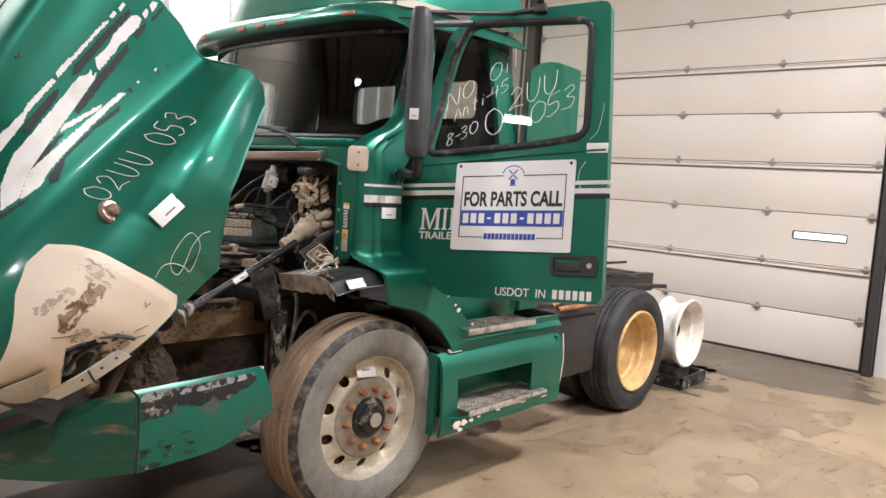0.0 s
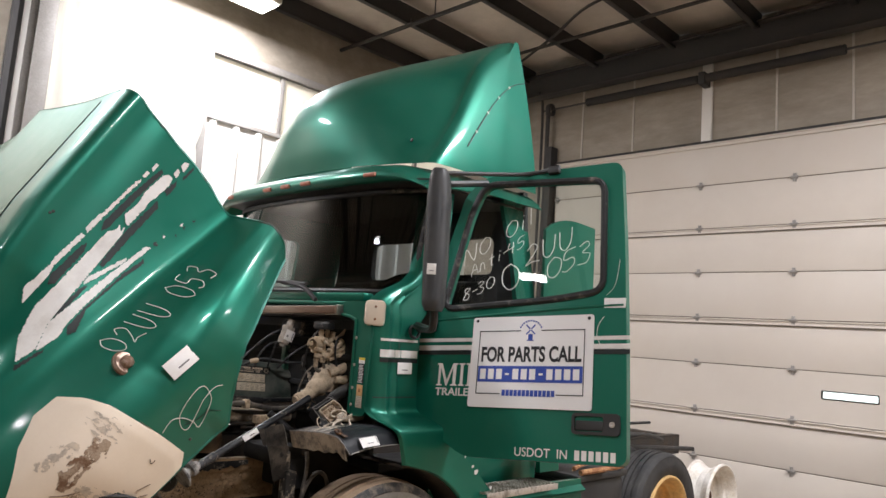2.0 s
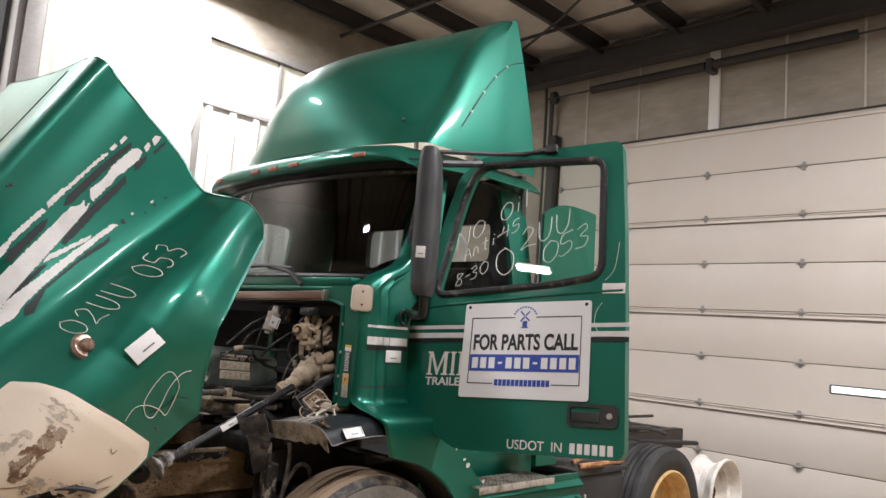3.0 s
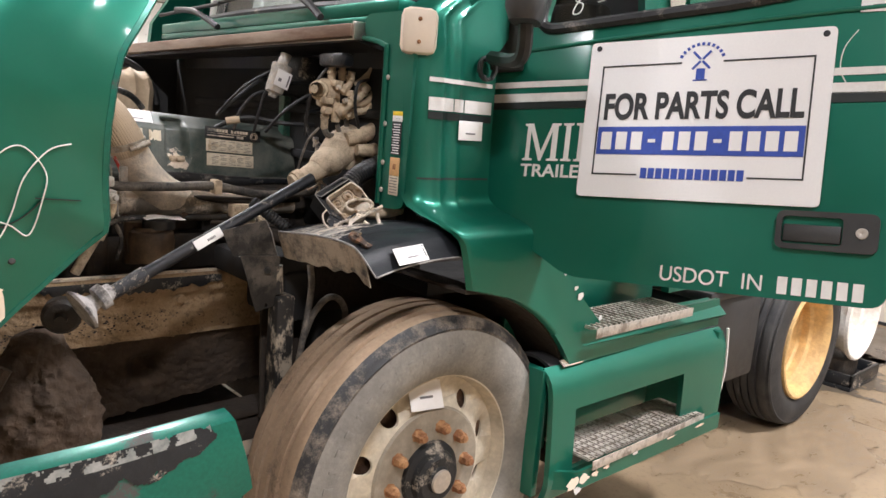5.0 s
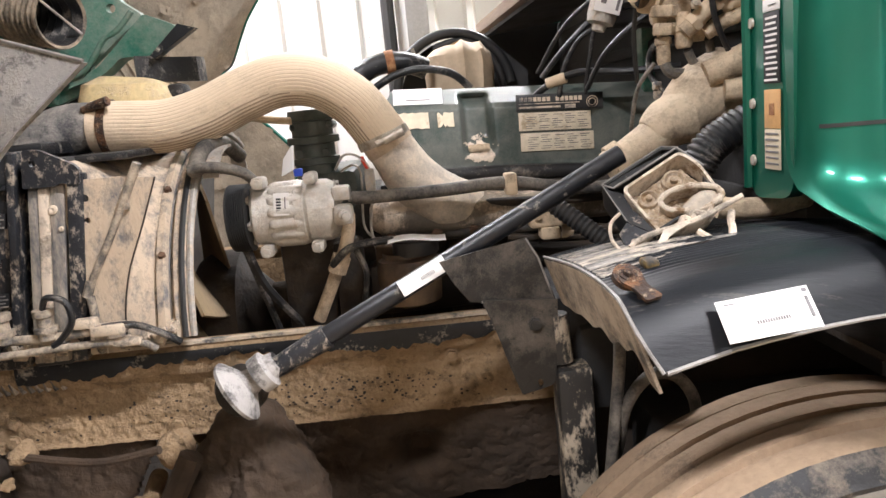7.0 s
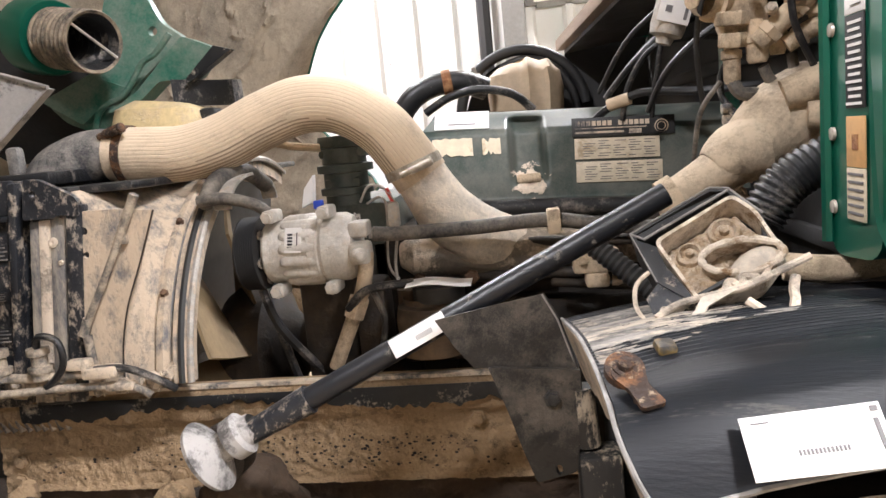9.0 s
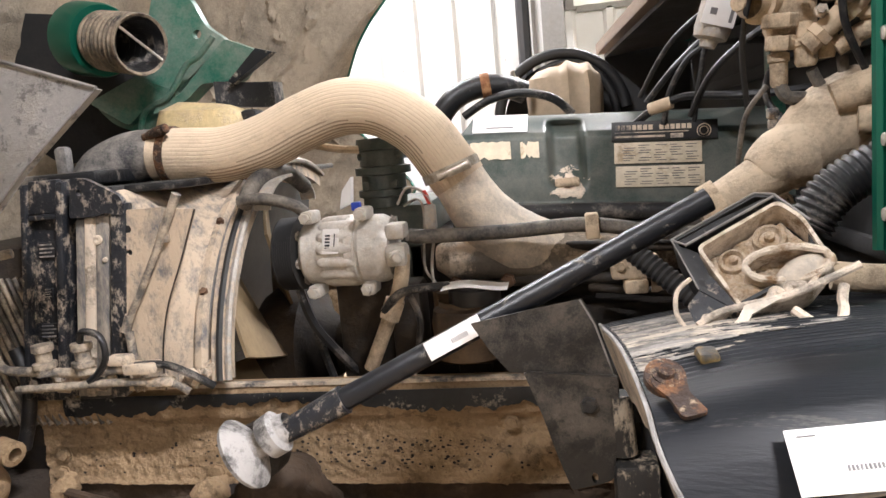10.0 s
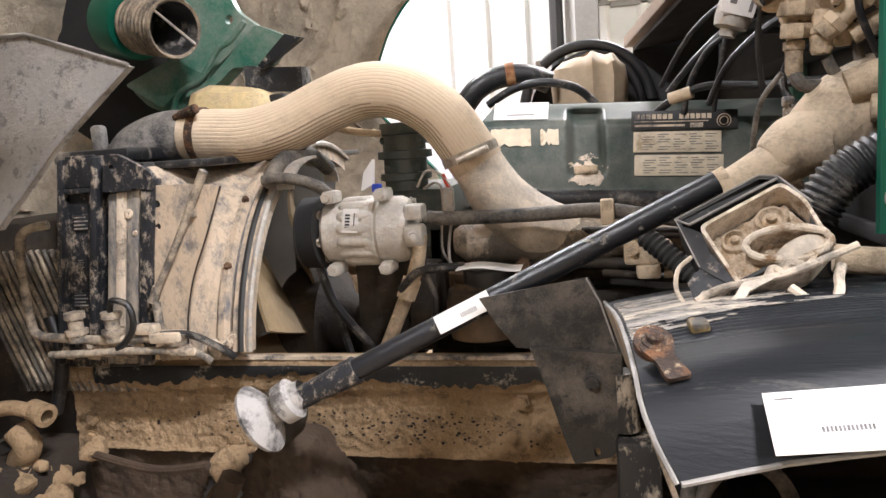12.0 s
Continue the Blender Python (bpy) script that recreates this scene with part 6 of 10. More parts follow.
# headlamp
bm = bmesh.new()
sheet(bm, lambda u, v: on_hood(-0.05 + 0.20 * u - 0.06 * (1 - v), (0.085 - 0.075 * u) + (0.10 - 0.02 * u) * v, 0.034 + 0.014 * math.sin(math.pi * u) * math.sin(math.pi * v)), 14, 8, 0.004)
hl = part("headlamp", bm, CLOUDED, hood, "cloudy headlamp lens under the beige panel")
bm = bmesh.new()
sheet(bm, lambda u, v: on_hood(-0.05 + 0.20 * u - 0.06 * (1 - v), (0.085 - 0.075 * u) + (0.10 - 0.02 * u) * v, -0.03 - 0.03 * math.sin(math.pi * u)), 10, 6, 0.004)
part("reflector", bm, DUSTY_METAL, hl)
# nose with its grille, facing the floor
bm = bmesh.new()
nose = [hood_point(0, v / 40) for v in range(41)]
bm.faces.new([bm.verts.new(p) for p in nose])
gr = part("grille_panel", bm, BLACK, hood)
for k in range(7):
    h = 0.08 + 0.06 * k
    part("grille_bar", tubes(([hood_at(-0.068, h, 0.5), hood_at(-0.075, h, HC), hood_at(-0.068, h, 2 * HC - 0.5)], 0.012)), CHROME, gr)

# ---- the open driver's door ----
DC, D1, D2, DN = V((0.437, -0.422, 1.565)), V((0.240, -0.968, 0.075)).normalized(), V((0.153, 0.113, 0.982)), V((-0.959, -0.224, 0.175)).normalized()
D2 = DN.cross(D1).normalized()


def dp(p, q, d=0.0):
    return DC + D1 * p + D2 * q + DN * d


outer = rounded([(-0.60, -0.285), (-0.315, -0.445), (0.463, -0.438), (0.455, 0.1), (0.442, 0.55), (0.420, 0.975), (-0.30, 0.99), (-0.42, 0.90), (-0.60, 0.26), (-0.645, 0.11)], 0.045, 5)
winhole = rounded([(-0.495, 0.272), (0.10, 0.300), (0.345, 0.330), (0.338, 0.890), (-0.31, 0.945), (-0.375, 0.80)], 0.07, 6)
bm = bmesh.new()
cut(bm, outer, [winhole], dp, tuple(-DN * 0.055))
cab_door = part("cab_door", bm, GREEN, truck, "green cab door standing open with a marked window")
bm = bmesh.new()
tube(bm, [dp(a, b, 0.001) for a, b in winhole + winhole[:1]], 0.017, 8, 1, False)
part("window_gasket", bm, RUBBER, cab_door)
bm = bmesh.new()
cut(bm, winhole, [], lambda a, b: dp(a, b, -0.02), tuple(-DN * 0.005))
gl = part("door_glass", bm, PANE, cab_door)
gl.visible_shadow = False
# pressed line under the window
bm = tubes(([dp(-0.52, 0.215, 0.001), dp(-0.2, 0.235, 0.002), dp(0.2, 0.255, 0.002), dp(0.44, 0.262, 0.001)], 0.006))
part("pressed_line", bm, GREEN, cab_door)
for q0, h, mat in ((0.112, 0.009, WHITE_DECAL), (0.072, 0.013, WHITE_DECAL), (0.050, 0.012, BLACK_DECAL)):
    for k in range(6):
        a, b = -0.635 + 0.185 * k, -0.635 + 0.185 * (k + 1) - (0.004 if k % 2 else 0)
        if -0.30 < (a + b) / 2 < 0.30:
            continue
        bm = bmesh.new()
        m = frame_of(dp((a + b) / 2, q0, 0.001), D1, D2)
        box(bm, (-(b - a) / 2, -h, 0), ((b - a) / 2, h, 0.0015), 0, m)
        part("stripe", bm, mat, cab_door)


def serif(outline, hole, p0, p1):
    """One capital with serifs on the door, between p0 and p1."""
    bm = bmesh.new()
    w = max(a for a, b in outline)
    cut(bm, outline, [hole] if hole else [], lambda a, b: dp(p0 + (p1 - p0) * a / w, -0.116 + 0.110 * b, 0.0015), tuple(DN * 0.001))
    part("lettering", bm, WHITE_DECAL, cab_door)


serif([(0, 0), (0.28, 0), (0.28, 0.05), (0.19, 0.07), (0.19, 0.80), (0.47, 0), (0.53, 0), (0.80, 0.80), (0.80, 0.07), (0.70, 0.05), (0.70, 0), (1.02, 0), (1.02, 0.05), (0.95, 0.07), (0.95, 0.93), (1.02, 0.95), (1.02, 1), (0.78, 1), (0.51, 0.25), (0.24, 1), (0, 1), (0, 0.95), (0.08, 0.93), (0.08, 0.07), (0, 0.05)], None, -0.496, -0.380)
serif([(0, 0), (0.34, 0), (0.34, 0.05), (0.25, 0.07), (0.25, 0.93), (0.34, 0.95), (0.34, 1), (0, 1), (0, 0.95), (0.09, 0.93), (0.09, 0.07), (0, 0.05)], None, -0.372, -0.340)
serif([(0, 0), (0.55, 0), (0.75, 0.08), (0.88, 0.28), (0.9, 0.5), (0.88, 0.72), (0.75, 0.92), (0.55, 1), (0, 1), (0, 0.95), (0.09, 0.93), (0.09, 0.07), (0, 0.05)], [(0.26, 0.06), (0.5, 0.06), (0.64, 0.14), (0.71, 0.32), (0.72, 0.5), (0.71, 0.68), (0.64, 0.86), (0.5, 0.94), (0.26, 0.94)], -0.332, -0.236)

words("TRAILE", 0.052, frame_of(dp(-0.405, -0.147, 0.0015), D1, D2), WHITE_DECAL, cab_door, width=0.185, bold=0.0008)
words("USDOT  IN", 0.056, frame_of(dp(0.075, -0.408, 0.0015), D1, D2), WHITE_DECAL, cab_door, width=0.25)
bm = bmesh.new()
for k in range(6):
    m = frame_of(dp(0.245 + 0.032 * k, -0.406, 0.001), D1, D2)
    box(bm, (-0.011, -0.021, 0), (0.011, 0.021, 0.0015), 0, m)
part("number_bar", bm, WHITE_DECAL, cab_door)["kind"] = "stuff"
# handle
m = frame_of(dp(0.327, -0.270, 0.0), D1, D2)
bm = bmesh.new()
cut(bm, rounded([(-0.108, -0.046), (0.108, -0.046), (0.108, 0.046), (-0.108, 0.046)], 0.02, 5), [rounded([(-0.095, -0.033), (0.035, -0.033), (0.035, 0.033), (-0.095, 0.033)], 0.012, 4)], lambda a, b: m @ V((a, b, -0.004)), tuple(DN * 0.016))
hd = part("door_handle", bm, BLACK, cab_door, "black plastic door handle with a key lock")
part("handle_paddle", box(bmesh.new(), (-0.092, -0.028, 0.0), (0.032, 0.014, 0.008), 0.004, m), BLACK, hd)
bm = bmesh.new()
lathe(bm, [(0.012, 0.013), (0.016, 0.012), (0.017, 0.006), (0.014, 0.0)], m @ V((0.074, 0, 0)), DN, 16)
part("key_lock", bm, CHROME, hd)
label_at("label_sticker", dp(0.40, 0.272, 0.002), D1 + D2 * -0.03, D2, 0.10, 0.045, cab_door, ((0.45, 0.32, 0.4, 0.16),))
bm = tubes(([dp(0.35, 0.21, 0.001), dp(0.325, 0.17, 0.001), dp(0.32, 0.12, 0.001), dp(0.335, 0.085, 0.001)], 0.0014), ([dp(0.42, 0.48, 0.001), dp(0.40, 0.36, 0.001), dp(0.36, 0.31, 0.001)], 0.0012), n=5)
part("chalk_scrawl", bm, CHALK, cab_door)


def on_glass(p0, q0):
    return lambda a, b: dp(p0 + a, q0 + b, -0.017)


handwriting("NO Oil", on_glass(-0.405, 0.505), 0.088, 0.92, 0.0021, cab_door, climb=0.55)
handwriting("Anti-45", on_glass(-0.36, 0.445), 0.062, 0.78, 0.0018, cab_door, climb=0.50)
handwriting("8-30", on_glass(-0.395, 0.315), 0.062, 0.80, 0.0018, cab_door, climb=0.42)
handwriting("0", on_glass(-0.185, 0.365), 0.135, 0.8, 0.0024, cab_door)
handwriting("2UU", on_glass(-0.06, 0.48), 0.105, 0.82, 0.0022, cab_door, climb=0.35)
handwriting("053", on_glass(0.055, 0.40), 0.105, 0.74, 0.0022, cab_door, climb=0.42)
# seen through the gap: hinges and stay
bm = boxes(((-0.72, -0.30, -0.05), (-0.58, -0.24, -0.02)), ((-0.72, 0.08, -0.05), (-0.60, 0.14, -0.02)), bev=0.006, m=frame_of(DC, D1, D2))
part("hinge", bm, BLACK_STEEL, cab_door)

# mirror on its arms
top, low = V((0.045, -0.115, 2.452)), V((0.0, -0.175, 1.77))
mf, mr = V((0.80, 0.60, 0.0)), V((0.60, -0.80, 0.0))


def housing(u, v):
    a = 2 * math.pi * u
    ca, sa = math.cos(a), math.sin(a)
    r = (abs(ca) ** 3.2 + abs(sa) ** 3.2) ** (-1 / 3.2)
    k = 1.0 if 0.04 < v < 0.96 else 0.80
    wd = 0.056 * k * (1.0 - 0.22 * max(0, (v - 0.8) / 0.2)) * (0.86 + 0.14 * min(1, v * 3))
    return low.lerp(top, v) + mr * (ca * r * wd) + mf * (sa * r * 0.10 * k + 0.09)


bm = bmesh.new()
sheet(bm, housing, 32, 24)
bmesh.ops.holes_fill(bm, edges=[e for e in bm.edges if e.is_boundary])
mir = part("side_mirror", bm, BLACK, cab_door, "tall black side mirror housing")
label_at("label_sticker", tuple(low.lerp(top, 0.275) + mf * -0.013 + mr * -0.004), mr, (0, 0, 1), 0.042, 0.05, mir, ((0.5, 0.35, 0.5, 0.12),))
for pts, r in (([top + V((0.06, 0.05, -0.01)), dp(-0.1, 0.965, 0.03), dp(0.06, 0.972, 0.02)], 0.011), ([top + V((0.08, 0.07, -0.06)), dp(-0.30, 0.95, 0.01)], 0.018), ([low + V((0.09, 0.07, 0.03)), low + V((0.12, 0.10, -0.08)), V((0.19, 0.10, 1.70))], 0.02)):
    part("mirror_arm", tubes((pts, r)), BLACK, mir)
part("arm_clamp", box(bmesh.new(), (-0.03, -0.02, 0), (0.03, 0.02, 0.03), 0.006, frame_of(dp(0.08, 0.972, 0), D1, D2)), BLACK, mir)
bm = boxes(((-0.07, -0.11, 0), (0.05, 0.05, 0.03)), bev=0.012, m=frame_of(dp(-0.57, 0.26, 0.0), D1, D2))
part("mirror_foot", bm, BLACK, mir)

# the sign on the door
sign = thing("parts_sign", "white plastic sign with a blue band, stuck on the cab door", "sign", tuple(dp(0, -0.21)))
bm = bmesh.new()
sg = lambda a, b, d=0.0: dp(a, b + 0.003, 0.006 + d)
cut(bm, rounded([(-0.308, -0.217), (0.308, -0.217), (0.308, 0.217), (-0.308, 0.217)], 0.014), [], sg, tuple(DN * 0.004))
part("board", bm, SIGN_WHITE, sign)
sm = frame_of(sg(0, 0, 0.0045), D1, D2)


def on_sign(name, rows, mat, label=""):
    bm = bmesh.new()
    for x0, x1, y0, y1 in rows:
        box(bm, (x0, y0, 0), (x1, y1, 0.0012), 0, sm)
    ob = part(name, bm, mat, sign, label)
    if len(rows) > 1:
        ob["kind"] = "stuff"
    return ob


on_sign("frame_line", [(-0.268, -0.05, 0.145, 0.149), (0.055, 0.268, 0.145, 0.149), (-0.268, -0.264, -0.155, 0.149), (0.264, 0.268, -0.155, 0.149), (-0.268, -0.14, -0.155, -0.151), (0.14, 0.268, -0.155, -0.151)], INK)
words("FOR PARTS CALL", 0.098, sm @ pose(0, 0.030, 0.0008), INK, sign, width=0.505, thick=0.0006, bold=0.0030)
on_sign("blue_band", [(-0.262, 0.262, -0.098, -0.022)], BLUE)
bm = bmesh.new()
k = 0
for i, wd in enumerate((1, 1, 1, 0.7, 1, 1, 1, 0.7, 1, 1, 1, 1)):
    x0 = -0.25 + i * 0.0425
    if wd == 1:
        box(bm, (x0, -0.085, 0.0014), (x0 + 0.030, -0.036, 0.0024), 0, sm)
    else:
        box(bm, (x0 + 0.004, -0.065, 0.0014), (x0 + 0.024, -0.056, 0.0024), 0, sm)
part("number_bar", bm, SIGN_WHITE, sign)["kind"] = "stuff"
on_sign("name_bar", [(-0.13 + 0.0205 * i, -0.13 + 0.0205 * i + 0.0165, -0.162, -0.134) for i in range(13)], BLUE)
bm = bmesh.new()
for a in (0.8, 2.35, 3.95, 5.5):
    x, y = math.cos(a), math.sin(a)
    box(bm, (0.004, -0.003, 0), (0.032, 0.003, 0.0012), 0, sm @ pose(0.0, 0.152, 0, 0, 0, math.degrees(a)))
box(bm, (-0.011, 0.102, 0), (0.011, 0.130, 0.0012), 0, sm)
box(bm, (-0.018, 0.098, 0), (0.018, 0.101, 0.0012), 0, sm)
part("emblem", bm, BLUE, sign)
bm = bmesh.new()
for i in range(11):
    a = radians(155 - 13 * i)
    box(bm, (-0.003, -0.004, 0), (0.004, 0.004, 0.0012), 0, sm @ pose(0.058 * math.cos(a), 0.140 + 0.055 * math.sin(a), 0, 0, 0, math.degrees(a) - 90))
part("name_bar", bm, BLUE, sign)["kind"] = "stuff"
bm = bmesh.new()
for x in (-0.285, 0.285):
    lathe(bm, [(0, 0.008), (0.002, 0.007), (0.0025, 0)], sm @ V((x, 0.20, 0)), DN, 12)
part("grommet", bm, INK, sign)

# ---- engine bay ----
DUSTY_FLAP = material("brown_dusted_plastic", (0.05, 0.043, 0.036), 0.6, dust=(0.40, 0.32, 0.235), dusty=0.52, size=6, bump=0.2, crisp=0.10)
TORN = material("dust_filmed_black_plastic", (0.018, 0.018, 0.018), 0.5, dust=(0.085, 0.07, 0.056), dusty=0.38, size=9, bump=0.2, grain=150, crisp=0.10)
ELBOW = material("whitened_black_casting", (0.05, 0.05, 0.055), 0.45, dust=(0.36, 0.33, 0.29), dusty=0.50, size=6, bump=0.35, grain=90, crisp=0.13)
BROWN_RUST = material("deep_brown_rust", (0.040, 0.024, 0.017), 0.85, second=(0.165, 0.072, 0.028), amount=0.40, size=60, hard=0.15, dust=(0.30, 0.225, 0.15), dusty=0.28, crisp=0.06, bump=0.9, grain=200)
HOSE_DUSTY = material("dust_filmed_hose", (0.03, 0.029, 0.029), 0.6, dust=(0.22, 0.19, 0.155), dusty=0.5, size=10, bump=0.2, crisp=0.14)
BOOT = material("grey_dusted_boot", (0.44, 0.39, 0.33), 0.7, second=(0.30, 0.26, 0.215), amount=0.3, size=9, hard=0.3, dust=(0.80, 0.69, 0.55), dusty=0.56, bump=0.15, crisp=0.15)
SPOTTED = material("dust_spotted_black_plate", (0.021, 0.023, 0.028), 0.36, dust=(0.40, 0.335, 0.265), dusty=0.36, size=30, bump=0.3, grain=140, stretch=(1.1, 1.1, 0.8), crisp=0.05)
PIPE_DUST = material("grey_dusted_pipe", (0.13, 0.12, 0.11), 0.6, 0.2, dust=(0.47, 0.385, 0.29), dusty=0.52, size=16, bump=0.3, crisp=0.09)
GREY_CAST = material("grey_cast_aluminium", (0.70, 0.665, 0.605), 0.40, 0.30, second=(0.48, 0.445, 0.395), amount=0.38, size=22, hard=0.3, dust=(0.55, 0.46, 0.36), dusty=0.30, bump=0.25, grain=170, crisp=0.12)
CLAMP = material("worn_clamp_steel", (0.60, 0.55, 0.47), 0.35, 0.7, second=(0.25, 0.19, 0.13), amount=0.4, size=40, hard=0.25, bump=0.2)
GROOVE = material("brown_dirt_between_ribs", (0.27, 0.20, 0.14), 0.9, second=(0.40, 0.31, 0.215), amount=0.38, size=9, hard=0.4, bump=0.3)
DUCT = material("dust_coated_rubber_duct", (0.03, 0.028, 0.027), 0.8, second=(0.42, 0.33, 0.235), amount=0.62, size=4, hard=0.3, dust=(0.60, 0.48, 0.34), dusty=0.62, bump=0.3, crisp=0.10)
CAKED = material("dust_caked_casting", (0.26, 0.225, 0.185), 0.7, 0.1, dust=(0.66, 0.55, 0.43), dusty=0.60, size=9, bump=0.5, grain=90, crisp=0.08)
FILMED = material("brown_filmed_black_plastic", (0.017, 0.016, 0.015), 0.40, second=(0.010, 0.010, 0.010), amount=0.42, size=4, hard=0.4, dust=(0.12, 0.10, 0.078), dusty=0.38, bump=0.25, grain=160, crisp=0.10, specks=0.7)
PLATE_SHEEN = material("speckled_dull_plate", (0.34, 0.33, 0.32), 0.36, 0.40, second=(0.58, 0.56, 0.54), amount=0.52, size=3.5, hard=0.45, dust=(0.34, 0.30, 0.255), dusty=0.34, bump=0.25, grain=110, crisp=0.10, specks=0.6)
# near-black given to recessed parts in place of the shade on them
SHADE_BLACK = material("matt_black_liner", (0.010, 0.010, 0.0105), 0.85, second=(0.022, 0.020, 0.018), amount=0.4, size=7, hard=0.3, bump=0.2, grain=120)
STAINED = material("stained_dusty_casting", (0.50, 0.41, 0.31), 0.8, second=(0.26, 0.155, 0.075), amount=0.44, size=26, hard=0.16, dust=(0.72, 0.62, 0.50), dusty=0.54, bump=0.6, grain=120, crisp=0.06)
EDGE_GREY = material("scuffed_grey_edge", (0.30, 0.28, 0.26), 0.5, second=(0.12, 0.11, 0.10), amount=0.4, size=14, hard=0.3, bump=0.2)


def bolt(bm, o, d, r=0.010, h=0.008, n=6):
    lathe(bm, [(0, r * 1.35), (0.002, r * 1.35), (0.0022, r), (h, r * 0.95), (h + 0.0005, 0)], o, d, n)
    return bm


def rough_plate(f, nu, nv, amp, scale, th, seed):
    """A sheet with caked dirt: its face pushed out by noise."""
    bm = bmesh.new()

    def g(u, v):
        p = V(f(u, v))
        k = noise.fractal(p * scale + V((seed, 0, 0)), 0.8, 2.1, 5)
        return p + V((0, -1, 0)) * (amp * k)

    return sheet(bm, g, nu, nv, th)


# front frame rails
for s in (0, 1):
    def rail(u, v, s=s):
        x = -1.405 + 1.56 * u
        t = v
        rows = [(0.0, (0.65, 1.020)), (0.10, (0.612, 1.025)), (0.17, (0.600, 1.012)), (0.24, (0.598, 0.985)), (0.30, (0.602, 0.965)), (0.36, (0.615, 0.95)), (0.44, (0.62, 0.93)), (0.86, (0.612, 0.845)), (0.92, (0.605, 0.835)), (1.0, (0.63, 0.828))]
        y, z = lerp_table([(a, p[0]) for a, p in rows], t), lerp_table([(a, p[1]) for a, p in rows], t)
        p = V((x, y, z - 0.008 * (x + 0.9)))
        if t > 0.2:
            p.y -= (0.004 * noise.fractal(p * 16, 0.9, 2.0, 3) + 0.004 * noise.fractal(p * 85, 0.9, 2.0, 3)) * min(1, (t - 0.2) * 6)
        return p if s == 0 else mirror(p)

    bm = bmesh.new()
    sheet(bm, rail, 300, 60, -0.012 if s == 0 else 0.012)
    fr = part("front_rail", bm, MUD, truck, "front frame rail caked in dry tan mud, black paint along its top")
    if s == 0:
        bm = bmesh.new()
        rt = random.Random(4)
        wav = [0.0065 * noise.fractal(V((k * 0.075, 3.0, 0)), 0.9, 2.0, 3) for k in range(321)]
        sheet(bm, lambda u, v: (-1.33 + 0.95 * u, 0.592 - 0.002 * math.sin(math.pi * v), 1.013 - 0.008 * (u * 0.95 - 0.43) - (0.026 + 2.6 * wav[round(u * 320)] + 0.010 * math.sin(u * 9 + 1)) * v), 320, 4, 0.002)
        part("bare_paint", bm, BLACK_STEEL, fr, "black paint showing above the mud line")
        bm = bmesh.new()
        sheet(bm, lambda u, v: (-1.40 + 1.5 * u, 0.602 + 0.016 * v, 1.027 - 0.008 * (1.5 * u - 0.5)), 30, 3, 0.006)
        part("top_flange", bm, DUSTY_METAL, fr)
        bm = bmesh.new()
        for x, z in ((-1.36, 0.90), (-1.37, 0.86), (-1.05, 0.86), (-0.52, 0.88), (-0.50, 0.94)):
            bolt(bm, (x, 0.61, z), (0, -1, 0), 0.012, 0.010)
        part("bolt", bm, MUD, fr)["kind"] = "stuff"
        bm = bmesh.new()
        for k in range(240):
            x = rt.gauss(-0.78, 0.17) if k < 190 else rt.uniform(-1.35, -0.45)
            q, r = V(rail((x + 1.405) / 1.56, rt.uniform(0.5, 0.82))) + V((0, -0.0015, 0)), rt.uniform(0.0011, 0.0036)
            a0, el = rt.uniform(0, 3), rt.uniform(0.5, 1.0)
            c = [bm.verts.new(q + V((r * math.cos(a0 + j * 1.047) * (0.8 + 0.4 * rt.random()), -0.001 * (j % 2), r * el * math.sin(a0 + j * 1.047)))) for j in range(6)]
            bm.faces.new(c)
        part("mud_pit", bm, GRIME, fr, "dark pits in the dried mud")["kind"] = "stuff"
        # lower shield below the rail, its shade put into the mud colour
        GAP = [(-0.955, 0.86), (-1.085, 0.86), (-1.225, 0.60), (-1.27, 0.48), (-1.14, 0.48), (-1.095, 0.574)]

        def shield(u, v):
            x = -1.50 + 1.34 * u
            z1 = lerp_table([(-1.3, 0.42), (-1.0, 0.50), (-0.80, 0.585), (-0.26, 0.64)], x)
            z = 0.842 + (z1 - 0.842) * v
            y = 0.632 + 0.03 * v + 0.05 * math.exp(-(((x + 0.586) / 0.048) ** 4 + ((z - 0.734) / 0.042) ** 4))
            p = V((x, y, z))
            return p + V((0, -1, 0)) * (0.010 * noise.fractal(p * 9, 0.8, 2.1, 5) + 0.004 * noise.fractal(p * 60, 0.8, 2.1, 3))

        def in_gap(u, v):
            p = shield(u, v)
            return inside2((p.x, p.z), GAP)

        bm = bmesh.new()
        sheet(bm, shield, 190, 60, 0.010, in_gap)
        part("lower_shield", bm, MUD_SHADE, fr, "mud-caked lower shield below the frame rail")

# mud-caked spring hanger and front axle
bm = bmesh.new()


def lump(u, v):
    a = 2 * math.pi * u
    z = 0.930 - 0.56 * v
    ca, sa_ = math.cos(a), math.sin(a)
    r = (abs(ca) ** 2.6 + abs(sa_) ** 2.6) ** (-1 / 2.6)
    w = lerp_table([(0, 0.012), (0.03, 0.05), (0.12, 0.075), (0.3, 0.122), (0.6, 0.140), (1, 0.150)], v)
    d = lerp_table([(0, 0.012), (0.05, 0.06), (0.3, 0.09), (1, 0.11)], v)
    p = V((-0.888 + r * w * ca, 0.52 + r * d * sa_, z))
    return p + V((ca, sa_, 0.3)) * (0.026 * noise.fractal(p * 9, 0.9, 2.1, 5) + 0.004 * noise.fractal(p * 70, 0.8, 2.1, 3)) * min(1, v * 12)


